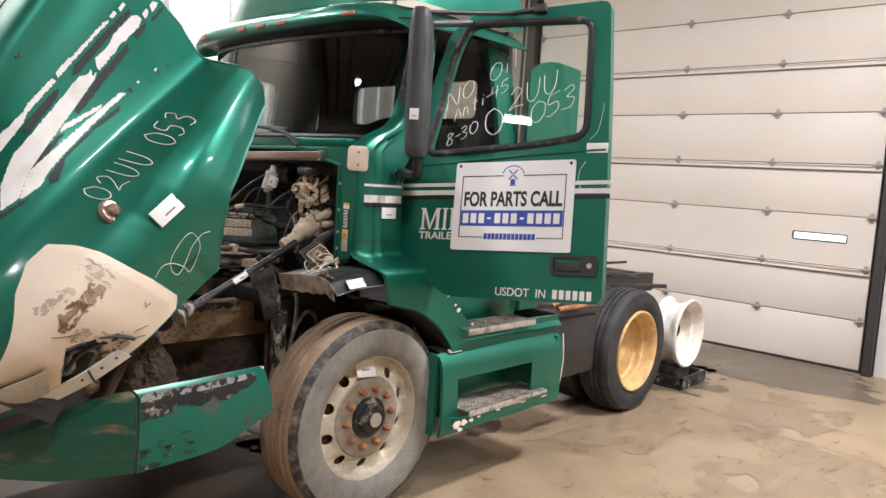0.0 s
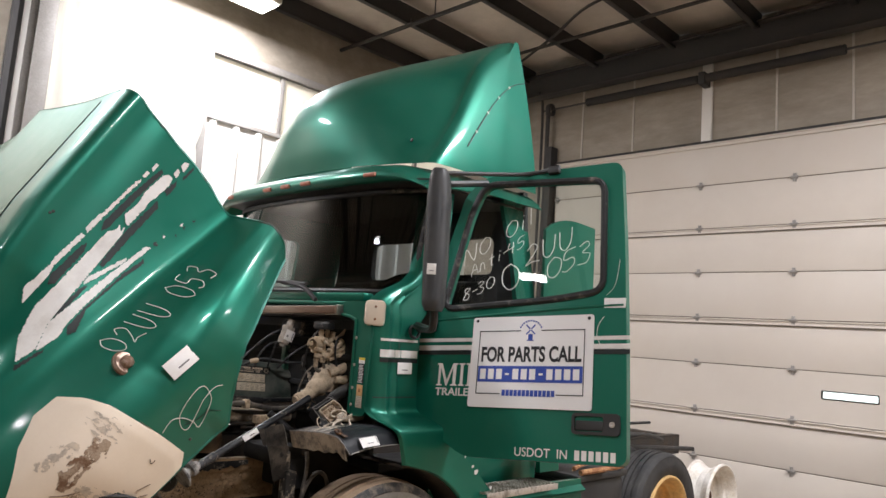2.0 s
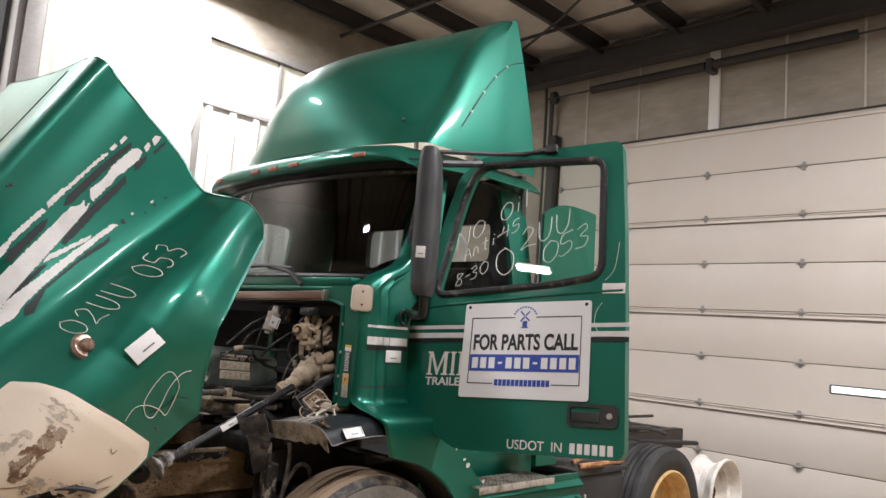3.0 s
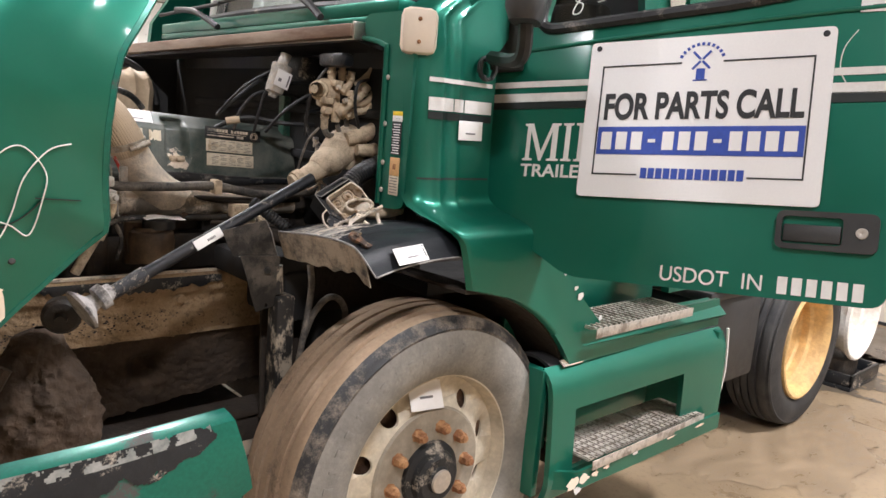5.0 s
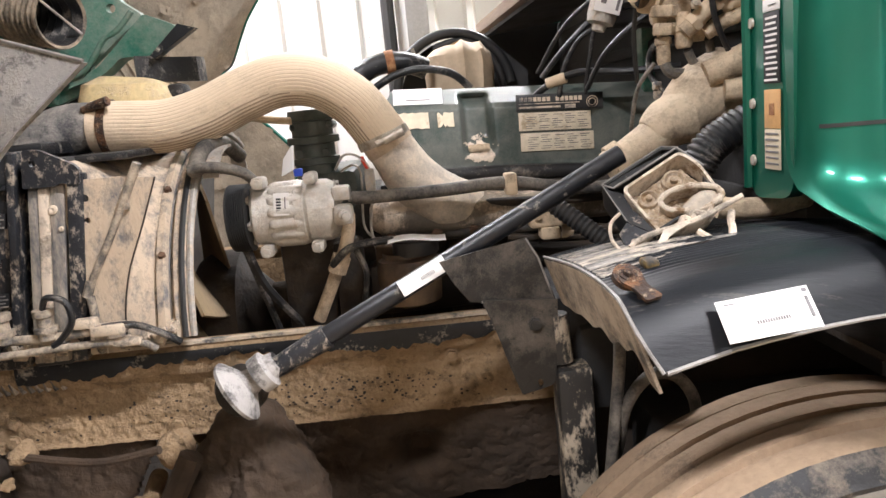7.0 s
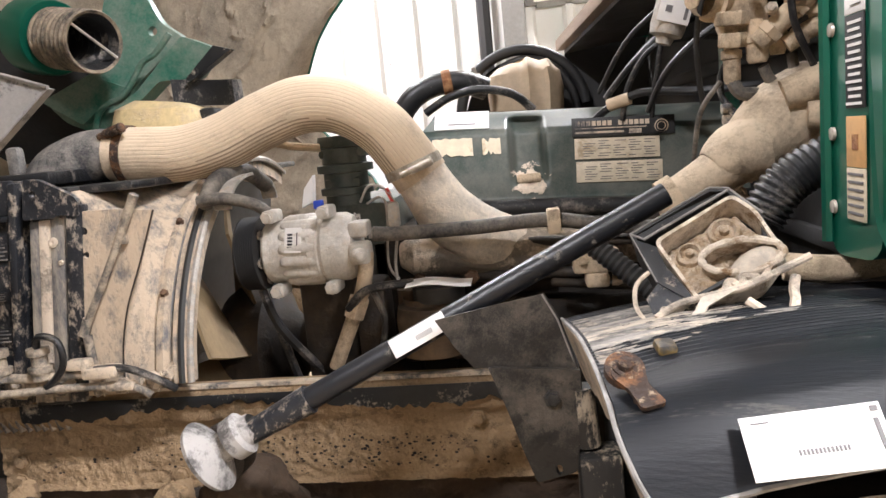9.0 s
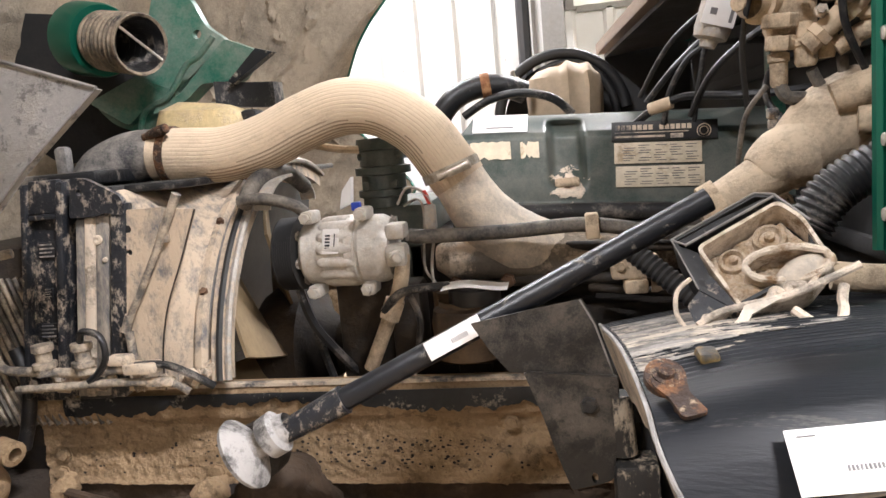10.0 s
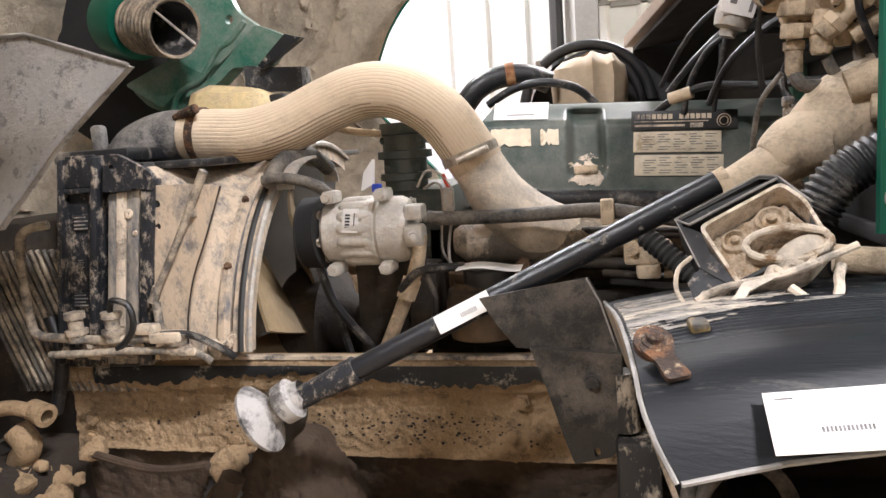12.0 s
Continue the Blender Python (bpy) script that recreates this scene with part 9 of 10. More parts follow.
for pts, r in (([(-0.045, 0.525, 1.505), (-0.012, 0.515, 1.535), (0.02, 0.505, 1.565), (0.05, 0.50, 1.60)], 0.015), ([(-0.005, 0.53, 1.50), (0.03, 0.52, 1.52), (0.07, 0.51, 1.53)], 0.013), ([(-0.03, 0.53, 1.575), (-0.005, 0.525, 1.60), (0.0, 0.52, 1.64)], 0.012)):
    bm = bmesh.new()
    tube(bm, pts, r, 14, 6)
    for a, b in zip(pts, pts[1:]):
        m_ = V(a).lerp(V(b), 0.5)
        lathe(bm, [(-0.007, r * 0.9), (-0.006, r * 1.25), (0.006, r * 1.25), (0.007, r * 0.9)], m_, V(b) - V(a), 6, True)
    part("elbow_fitting", bm, SAND, vb)
for x, z, r in ((-0.075, 1.545, 0.024), (-0.075, 1.515, 0.020), (-0.043, 1.60, 0.022), (0.0, 1.575, 0.020)):
    bm = bmesh.new()
    lathe(bm, [(-0.010, 0.0), (-0.010, r * 0.92), (-0.008, r), (0.008, r), (0.010, r * 0.92), (0.010, 0.0)], (x, 0.535, z), (0.05, -0.1, 1), 6)
    part("union_nut", bm, SAND, vb)
for x, y, z in ((-0.03, 0.508, 1.548), (0.005, 0.502, 1.56), (-0.055, 0.51, 1.585)):
    bm = bmesh.new()
    lathe(bm, [(0, 0.009), (0.012, 0.009), (0.013, 0.006), (0.020, 0.006), (0.021, 0.0)], (x, y, z), (-0.3, -1, 0.1), 6)
    part("port_plug", bm, CAKED, vb)
bm = tubes(([(-0.075, 0.545, 1.46), (-0.065, 0.54, 1.44), (-0.03, 0.55, 1.435), (0.01, 0.57, 1.42)], 0.010), ([(-0.035, 0.535, 1.475), (-0.02, 0.54, 1.45), (0.02, 0.55, 1.42)], 0.008), ([(0.01, 0.55, 1.49), (0.015, 0.55, 1.46), (0.04, 0.56, 1.42)], 0.008), ([(-0.09, 0.55, 1.46), (-0.115, 0.57, 1.42), (-0.12, 0.60, 1.36), (-0.118, 0.62, 1.32)], 0.004), n=8)
part("air_tube", bm, HOSE_DUSTY, vb)["kind"] = "stuff"
bm = bmesh.new()
rj = random.Random(21)
for k in range(9):
    p = V((-0.075 + 0.03 * rj.random(), 0.60, 1.42 - 0.016 * k))
    tube(bm, [p, p + V((rj.uniform(-0.03, 0.03), -0.02, -0.02)), p + V((rj.uniform(-0.03, 0.03), rj.uniform(-0.03, 0.0), -0.05))], 0.0035, 5, 4)
    box(bm, tuple(p - V((0.008, 0.008, 0.008))), tuple(p + V((0.008, 0.006, 0.008))), 0.003)
part("wiring_loom", bm, DUSTY_METAL, fwp, "tangle of dusty wiring and plugs")
part("connector_tag", boxes(((-0.10, 0.60, 1.315), (-0.075, 0.62, 1.335)), bev=0.003), ALU, fwp)
# large dusty duct
bm = bmesh.new()
tube(bm, [(-0.195, 0.52, 1.288), (-0.155, 0.52, 1.306), (-0.10, 0.525, 1.335), (-0.055, 0.535, 1.362), (-0.005, 0.55, 1.395), (0.05, 0.56, 1.42)], [0.026, 0.029, 0.034, 0.048, 0.062, 0.062], 28, 8)
duct = part("air_duct", bm, DUCT, truck, "bulging rubber duct coated in tan dust")


def duct_body(u, v):
    a = 2 * math.pi * u
    k = ease_table([(0, 0.80), (0.2, 0.97), (0.45, 1.0), (0.72, 0.97), (0.86, 0.86), (0.95, 0.6), (1.0, 0.2)], v)
    ridge = 0.004 * math.exp(-((math.sin(a) + 0.72) / 0.10) ** 2) * (1 if math.cos(a) > 0 else 0)
    r = (0.070 + 0.008 * math.cos(2 * a + 0.5)) * k + ridge
    return (0.016 + r * math.cos(a) + 0.012 * v, 0.562 + r * math.sin(a), 1.335 + 0.118 * v + 0.004 * math.cos(a))


bm = bmesh.new()
sheet(bm, duct_body, 48, 26)
bmesh.ops.holes_fill(bm, edges=[e for e in bm.edges if e.is_boundary])
part("duct_housing", bm, DUCT, duct, "upright dusty body of the duct")
bm = bmesh.new()
tube(bm, [(-0.112, 0.522, 1.335), (-0.085, 0.525, 1.352), (-0.05, 0.53, 1.362)], [0.030, 0.044, 0.050], 20)
part("duct_shoulder", bm, DUCT, duct)
bm = bmesh.new()
lathe(bm, [(-0.012, 0.028), (-0.012, 0.033), (0.012, 0.034), (0.012, 0.029)], (-0.175, 0.52, 1.297), (0.9, 0, 0.42), 24, True)
part("duct_collar", bm, SAND, duct)
bm = bmesh.new()
tube(bm, [(-0.02, 0.50, 1.43), (0.03, 0.49, 1.445), (0.08, 0.48, 1.47)], [0.022, 0.026, 0.024], 16)
tube(bm, [(0.0, 0.47, 1.40), (0.04, 0.46, 1.40), (0.09, 0.46, 1.41)], [0.018, 0.022, 0.022], 14)
part("duct_branch", bm, SAND, duct)
bm = bmesh.new()
cl = spline([(-0.085, 0.40, 1.275), (-0.06, 0.40, 1.312), (-0.02, 0.40, 1.338), (0.04, 0.40, 1.362), (0.1, 0.42, 1.38)], 22)
tube(bm, cl, 0.030, 16, 1, True, lambda i: 1.0 if i % 4 < 2 else 0.88)
part("corrugated_hose", bm, BLACK_DUSTY, truck, "black corrugated hose with dust in its folds", 60)

# prop strut of the hood, hanging loose
sa, sb = V((-0.797, 0.330, 1.041)), V((-0.205, 0.395, 1.318))
bm = bmesh.new()
tube(bm, [sa, sa.lerp(sb, 0.5), sb], 0.016, 20, 4)
strut = part("hood_strut", bm, STRUT, truck, "black hood strut with a dusty foot, one end loose")
sd_ = (sb - sa).normalized()
bm = bmesh.new()
lathe(bm, [(0, 0.0), (-0.002, 0.051), (0.004, 0.053), (0.012, 0.041), (0.024, 0.022), (0.040, 0.018), (0.042, 0.030), (0.062, 0.031), (0.066, 0.022), (0.08, 0.018)], sa - sd_ * 0.055, sd_ + V((0, 0, 0.10)), 28)
part("foot", bm, material("whitened_rubber", (0.16, 0.15, 0.145), 0.7, second=(0.07, 0.066, 0.062), amount=0.42, size=16, hard=0.2, dust=(0.45, 0.425, 0.40), dusty=0.58, bump=0.4, crisp=0.08), strut, "whitened bell-shaped rubber foot")
bm = bmesh.new()
tube(bm, [sa + sd_ * 0.01, sa + sd_ * 0.11], [0.016, 0.0205], 18, 2)
part("sleeve", bm, SPOTTED, strut)
label_at("label_sticker", tuple(sa.lerp(sb, 0.436) + V((0.0, -0.0185, 0.005))), sd_, (0, 0.35, 1), 0.082, 0.026, strut, tuple((0.45 + 0.03 * k, 0.4, 0.012, 0.25) for k in range(10)))
# torn black flap under the strut
FLAP = [(-0.513, 1.190), (-0.44, 1.198), (-0.375, 1.208), (-0.358, 1.175), (-0.343, 1.125), (-0.336, 1.102), (-0.452, 1.114), (-0.470, 1.117), (-0.492, 1.150)]
bm = bmesh.new()
cut(bm, FLAP, [], lambda a, b: (a, 0.318 + 0.03 * math.sin((a + 0.51) * 14) + 0.06 * (1.2 - b), b), (0.003, 0.006, 0))
fl = part("torn_flap", bm, FILMED, truck, "torn black plastic flap filmed with brown dust")
bm = tubes(([(a, 0.316 + 0.03 * math.sin((a + 0.51) * 14) + 0.06 * (1.2 - b), b) for a, b in FLAP[2:7]], 0.0016), n=5, k=1)
part("flap_edge", bm, EDGE_GREY, fl)
bm = bmesh.new()
cut(bm, rounded([(-0.452, 1.118), (-0.334, 1.108), (-0.336, 1.06), (-0.345, 0.972), (-0.352, 0.966), (-0.400, 0.955), (-0.415, 1.0), (-0.432, 1.06)], 0.004), [circle2(-0.370, 0.972, 0.0055, 10, 0.8, 1.3)], lambda a, b: (a, 0.334 + 0.02 * max(0, 1.1 - b), b), (0.002, 0.008, 0))
part("lower_bracket", bm, FILMED, fl, "black lower bracket with a bolt hole")
bm = bmesh.new()
bolt(bm, (-0.372, 0.333, 1.072), (0, -1, 0), 0.009, 0.006)
part("bolt", bm, TORN, fl)

# splash guard over the tyre
def guard(u, v):
    """u: rearward, v: from the outer edge inward."""
    x = 0.150 * u + ease_table([(0, -0.305), (0.05, -0.322), (0.1, -0.328), (0.35, -0.333), (0.6, -0.337), (1.0, -0.350)], v) * (1 - u)
    y = -0.070 + 0.385 * v + 0.075 * u * (1 - v)
    z0 = ease_table([(0, 1.132), (0.2, 1.146), (0.5, 1.153), (0.75, 1.15), (1, 1.13)], u)
    z = z0 + ease_table([(0, 0.0), (0.05, 0.034), (0.10, 0.053), (0.18, 0.066), (0.35, 0.070), (0.6, 0.066), (1.0, 0.050)], v)
    z += 0.0015 * math.sin(v * 230) * min(1.0, max(0.0, (v - 0.24) * 9)) * (1 if u > 0 else 0)
    return (x, y, z)


bm = bmesh.new()
sheet(bm, guard, 40, 360, 0.004)
sg_ob = part("splash_guard", bm, GUARD, truck, "black ribbed plastic splash guard over the front tyre", 60)
bm = tubes(([V(guard(0, v / 30)) + V((-0.003, 0, 0)) for v in range(31)], 0.0022), ([V(guard(u / 12, 0)) for u in range(13)], 0.0025), n=6, k=1)
part("guard_edge", bm, EDGE_GREY, sg_ob)
bm = bmesh.new()
sheet(bm, lambda u, v: V(guard(0, 0.06 + 0.94 * u)) + V((-0.004 + 0.022 * v, 0.0, -0.004 - (0.066 + 0.014 * math.sin(3 * u) + 0.012 * noise.noise(V((u * 9, 0, 0)))) * v)), 40, 6, 0.004)
part("guard_skirt", bm, DUSTY_FLAP, sg_ob, "dusty brown front flange of the guard")
DUST_FILM = material("white_dust_film", (0.25, 0.23, 0.205), 0.8, second=(0.05, 0.046, 0.042), amount=0.46, size=16, hard=0.15, dust=(0.45, 0.38, 0.30), dusty=0.42, bump=0.4, stretch=(0.5, 2.5, 1))
# the whitened ribs, worn away in a ragged outline
for v0, v1, u1, seed in ((0.34, 0.47, 0.06, 1.0), (0.47, 0.66, 0.22, 2.0), (0.66, 0.88, 0.26, 3.0)):
    bm = bmesh.new()
    sheet(bm, lambda u, v: V(guard(0.004 + 0.62 * u, v0 + (v1 - v0) * v)) + V((0, 0, 0.0012)), 230, 110, 0.0,
          lambda u, v: u1 / 0.62 + 0.34 * noise.fractal(V((u * 7, v * 3.5, seed)), 0.8, 2.1, 5) + 0.16 * math.sin((v0 + (v1 - v0) * v) * 230) - 0.9 * max(0, 0.45 - v) * (v0 < 0.3) < u)
    part("dust_film", bm, DUST_FILM, sg_ob, "whitened worn ribs of the guard" if seed == 1.0 else "")
label_at("label_sticker", tuple(V((-0.194, -0.057, 1.178))), (0.985, 0.0, 0.085), (0.06, 0.62, 0.78), 0.097, 0.046, sg_ob, tuple((0.36 + 0.028 * k, 0.36, 0.014, 0.14) for k in range(13)) + ((0.14, 0.88, 0.13, 0.02), (0.94, 0.5, 0.03, 0.5), (0.95, 0.9, 0.05, 0.08)))
bm = bmesh.new()
rb = V((-0.316, 0.010, 1.2095))
cut(bm, rounded([(-0.013, 0.010), (0.003, 0.016), (0.014, 0.006), (0.014, -0.016), (0.024, -0.036), (0.006, -0.042), (0.0, -0.022), (-0.010, -0.008)], 0.004), [circle2(0.0, 0.003, 0.004, 12)], lambda a, b: rb + V((1.1 * a, 0.9 * b, 0.45 * b + 0.004)), (0, -0.003, 0.004))
lathe(bm, [(-0.006, 0.0165), (0.002, 0.0165), (0.003, 0.011), (0.005, 0.0105), (0.0055, 0.007), (0.010, 0.006), (0.011, 0)], rb + V((0, 0.002, 0.007)), (0.1, -0.6, 0.8), 18)
lathe(bm, [(0, 0.008), (0.004, 0.007), (0.006, 0.003), (0.006, 0)], rb + V((0.010, -0.020, -0.012)), (0.1, -0.75, 0.65), 10)
part("bracket_clip", boxes(((-0.282, 0.055, 1.210), (-0.264, 0.082, 1.2205)), bev=0.004), material("oiled_yellow_clip", (0.030, 0.026, 0.022), 0.5, second=(0.22, 0.14, 0.035), amount=0.36, size=30, hard=0.2, bump=0.4), sg_ob, "dark clip with yellow paint on the guard")
part("rusty_bracket", bm, BROWN_RUST, sg_ob, "rusty iron bracket bolted to the guard")

# broken control box lying on the guard
bx = frame_of((-0.165, 0.215, 1.255), (0.868, 0.165, 0.469), (-0.446, 0.675, 0.588))
BN = bx.to_3x3() @ V((0, 0, 1))
back = [(-0.066, 0.106), (0.038, 0.099), (0.052, 0.085), (0.056, 0.035), (0.03, -0.012), (-0.066, -0.004), (-0.080, 0.036)]
bm = bmesh.new()
cut(bm, back, [[(a * 0.94 - 0.0005, 0.048 + (b - 0.048) * 0.93) for a, b in back]], lambda a, b: bx @ V((a, b, 0.0)), tuple(BN * -0.055))
cut(bm, back, [], lambda a, b: bx @ V((a, b, -0.055)), tuple(BN * -0.004))
cb = part("control_box", bm, BLACK, truck, "broken black control box thick with dust, lying on the guard")
bm = tubes(*(([bx @ V((a, b, 0.001)) for a, b in row], r) for row, r in (([(-0.080, 0.036), (-0.066, 0.106), (0.038, 0.099), (0.052, 0.085)], 0.0013), ([(-0.066, 0.106), (-0.058, 0.090), (0.050, 0.083)], 0.0016), ([(0.052, 0.085), (0.057, 0.035)], 0.0014))), n=6, k=1)
part("box_rim", bm, EDGE_GREY, cb, "bright worn rim of the box")
bm = bmesh.new()
cut(bm, [(-0.066, 0.106), (0.05, 0.088), (0.05, 0.083), (-0.058, 0.090)], [], lambda a, b: bx @ V((a, b, -0.003)), tuple(BN * -0.003))
cut(bm, [(-0.064, 0.102), (-0.058, 0.09), (-0.052, 0.077), (-0.064, 0.03), (-0.078, 0.036)], [], lambda a, b: bx @ V((a, b, -0.006)), tuple(BN * -0.003))
part("side_wall", bm, BLACK_STEEL, cb)
tray = rounded([(-0.053, 0.078), (0.048, 0.073), (0.053, 0.040), (0.040, -0.018), (0.0, -0.032), (-0.063, -0.012)], 0.009)
inner = [(-0.006 + (a + 0.006) * 0.93, 0.026 + (b - 0.026) * 0.92) for a, b in tray]
bm = bmesh.new()
cut(bm, tray, [inner], lambda a, b: bx @ V((a, b, 0.007)), tuple(BN * -0.036))
cs_ob = part("cast_body", bm, STAINED, cb, "dust-caked open casting")
bm = bmesh.new()


def tray_floor(u, v):
    a = -0.050 + 0.094 * u - 0.008 * v * (1 - u)
    b = 0.072 - 0.094 * v - 0.006 * u * (1 - v) + 0.016 * (1 - u) * v
    z = -0.024 + 0.022 * v * v + 0.0075 * noise.fractal(V((a * 60, b * 60, 2.0)), 0.8, 2.1, 5) + 0.004 * noise.noise(V((a * 25, b * 25, 0)))
    return bx @ V((a, b, z))


sheet(bm, tray_floor, 60, 60, 0.0)
part("settled_dirt", bm, material("brown_settled_dirt", (0.46, 0.33, 0.20), 0.9, second=(0.17, 0.10, 0.05), amount=0.38, size=30, hard=0.2, dust=(0.64, 0.54, 0.42), dusty=0.46, bump=0.8, grain=160, crisp=0.12), cs_ob, "brown dirt settled in the casting")
bm = bmesh.new()
for a, b, r in ((-0.028, 0.050, 0.011), (0.018, 0.050, 0.013)):
    lathe(bm, [(-0.015, r * 1.5), (0.0, r * 1.3), (0.002, r), (-0.004, r * 0.8), (-0.003, r * 0.45), (0.004, r * 0.4), (0.005, 0)], bx @ V((a, b, -0.012)), BN, 18)
part("screw_boss", bm, bpy.data.materials["brown_settled_dirt"], cs_ob)["kind"] = "stuff"
bm = bmesh.new()


def oval(t, k, z):
    c, s_ = math.cos(t), math.sin(t)
    return bx @ V((0.004 + 0.036 * k * c - 0.004 * k * s_, 0.003 - 0.014 * k * c + 0.021 * k * s_, z))


tube(bm, [oval(2 * math.pi * k / 28, 1.0 + 0.05 * noise.noise(V((k * 0.7, 1, 0))), 0.009 + 0.004 * math.sin(2 * math.pi * k / 28) + 0.002 * noise.noise(V((k * 0.9, 5, 0)))) for k in range(29)], [0.004 + 0.0012 * noise.noise(V(((k % 28) * 0.8, 9, 0))) for k in range(29)], 8, 1, False)
sheet(bm, lambda u, v: oval(2 * math.pi * u, 1.08 - 0.1 * v, -0.02 + 0.03 * v), 28, 4)
part("oval_boss", bm, STAINED, cs_ob)
bm = bmesh.new()
sheet(bm, lambda u, v: bx @ V((0.010 + 0.030 * math.cos(6.2832 * u) * (1 - v * v), -0.008 + 0.016 * math.sin(6.2832 * u) * (1 - v * v), -0.008 + 0.024 * v ** 0.7)), 24, 10)
part("rounded_cap", bm, BOOT, cs_ob, "pale grey rounded cap")
bm = bmesh.new()
cut(bm, [(-0.060, 0.044), (-0.100, 0.028), (-0.107, 0.004), (-0.077, -0.016), (-0.060, -0.008)], [circle2(-0.072, 0.0, 0.005, 9)], lambda a, b: bx @ V((a, b, -0.002)), tuple(BN * -0.004))
part("broken_wall", bm, SPOTTED, cb, "dust-spotted broken black wall")
for row, r, z in (([(-0.108, -0.004), (-0.085, -0.004), (-0.063, -0.011), (-0.026, -0.026), (0.012, -0.034), (0.052, -0.040)], 0.0042, 0.012), ([(-0.024, -0.040), (-0.020, -0.058), (-0.014, -0.072), (0.0, -0.074), (0.011, -0.066), (0.018, -0.056), (0.029, -0.046)], 0.0052, 0.004),
                  ([(-0.118, 0.004), (-0.115, 0.025), (-0.100, 0.045), (-0.080, 0.050)], 0.0026, 0.004), ([(-0.113, 0.002), (-0.10, -0.004), (-0.095, 0.004), (-0.085, -0.006), (-0.073, -0.004)], 0.0036, 0.003), ([(-0.035, -0.020), (-0.025, -0.014), (-0.02, -0.024), (-0.01, -0.018), (0.0, -0.028)], 0.005, 0.008)):
    part("cut_cable", tubes(([bx @ V((a, b, z)) for a, b in row], r)), CAKED, cb, "dusty severed cable" if r == 0.0042 else "")
bm = bmesh.new()
cut(bm, [(-0.099, -0.029), (-0.074, -0.022), (-0.060, -0.014), (-0.030, -0.022), (-0.026, -0.028), (-0.060, -0.026), (-0.080, -0.036)], [], lambda a, b: bx @ V((a, b, 0.016)), tuple(BN * -0.003))
part("metal_strap", bm, BOOT, cb, "pale bent metal strap")
bm = tubes(([(-0.10, 0.28, 1.235), (-0.04, 0.27, 1.23), (0.03, 0.27, 1.24)], 0.016), n=10)
part("loose_pipe", bm, SAND, truck)

# below: shock absorber, brake hose, knuckle
bm = bmesh.new()
tube(bm, [(-0.335, 0.35, 1.08), (-0.33, 0.35, 1.0)], 0.018, 12, 1)
box(bm, (-0.345, 0.318, 0.62), (-0.288, 0.375, 0.995), 0.008)
part("shock_absorber", bm, material("peeled_black_paint", (0.016, 0.015, 0.014), 0.5, dust=(0.36, 0.30, 0.225), dusty=0.47, size=9, bump=0.3, stretch=(1, 1, 0.5), crisp=0.035), truck, "dust-streaked shock absorber behind the tyre")
for pts in ([(-0.255, 0.33, 0.84), (-0.245, 0.30, 0.93), (-0.215, 0.28, 0.985), (-0.175, 0.28, 0.985), (-0.145, 0.28, 0.945), (-0.135, 0.29, 0.87)], [(-0.275, 0.31, 0.80), (-0.262, 0.30, 0.92), (-0.250, 0.30, 1.02), (-0.245, 0.32, 1.08)]):
    part("brake_hose", tubes((pts, 0.0095), n=12), HOSE_DUSTY, truck, "dusty black brake hose")
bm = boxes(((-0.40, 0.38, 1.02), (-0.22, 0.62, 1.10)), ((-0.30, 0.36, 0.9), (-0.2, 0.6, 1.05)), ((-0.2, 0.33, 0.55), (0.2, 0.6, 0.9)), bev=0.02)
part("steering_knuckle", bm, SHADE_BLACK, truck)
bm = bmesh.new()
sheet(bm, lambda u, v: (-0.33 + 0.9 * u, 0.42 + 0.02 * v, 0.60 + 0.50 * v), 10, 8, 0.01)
part("inner_wheel_house", bm, MUD_DEEP_SHADE, truck)

# under the tilted hood: inner plate, intake tube, washer tank, green inner structure
bm = bmesh.new()


def plate_y(a, b):
    """The plate is creased along its middle; its lower half leans outward."""
    return 0.31 + 0.25 * max(0, -1.1 - a) - 0.38 * max(0.0, 1.445 - b) + 0.15 * max(0.0, b - 1.445)


cut(bm, [(-0.985, 1.530), (-1.16, 1.592), (-1.32, 1.60), (-1.335, 1.445), (-1.085, 1.445)], [], lambda a, b: (a, plate_y(a, b), b), (0.004, 0.010, 0))
cut(bm, [(-1.085, 1.445), (-1.335, 1.445), (-1.34, 1.30), (-1.205, 1.315), (-1.105, 1.425)], [], lambda a, b: (a, plate_y(a, b), b), (0.004, 0.010, 0))
ip = part("inner_fender_plate", bm, PLATE_SHEEN, hood, "dark dusty inner fender plate")
bm = tubes(([(a, plate_y(a, b) - 0.002, b) for a, b in ((-0.983, 1.532), (-1.16, 1.594), (-1.32, 1.603))], 0.0032), ([(a, plate_y(a, b) - 0.001, b) for a, b in ((-0.983, 1.532), (-1.085, 1.445), (-1.105, 1.424), (-1.205, 1.313))], 0.0014), n=6, k=1)
part("plate_edge", bm, EDGE_GREY, ip)
bm = bmesh.new()
te, td = V((-1.255, 0.90, 1.690)), V((-0.84, 0.42, 0.20)).normalized()
prof = []
for k in range(9):
    a = 0.016 * k
    prof += [(a, 0.066), (a + 0.006, 0.066), (a + 0.008, 0.058), (a + 0.014, 0.058)]
lathe(bm, prof + [(0.15, 0.06), (0.26, 0.06)], te, td, 32)
lathe(bm, [(0, 0.066), (-0.004, 0.064), (0.0, 0.058)], te, td, 32)
it = part("intake_tube", bm, material("brown_dusted_tube", (0.035, 0.030, 0.026), 0.6, dust=(0.36, 0.285, 0.205), dusty=0.55, size=12, bump=0.3, crisp=0.12), hood, "ribbed air intake tube with a dusty mouth")
bm = bmesh.new()
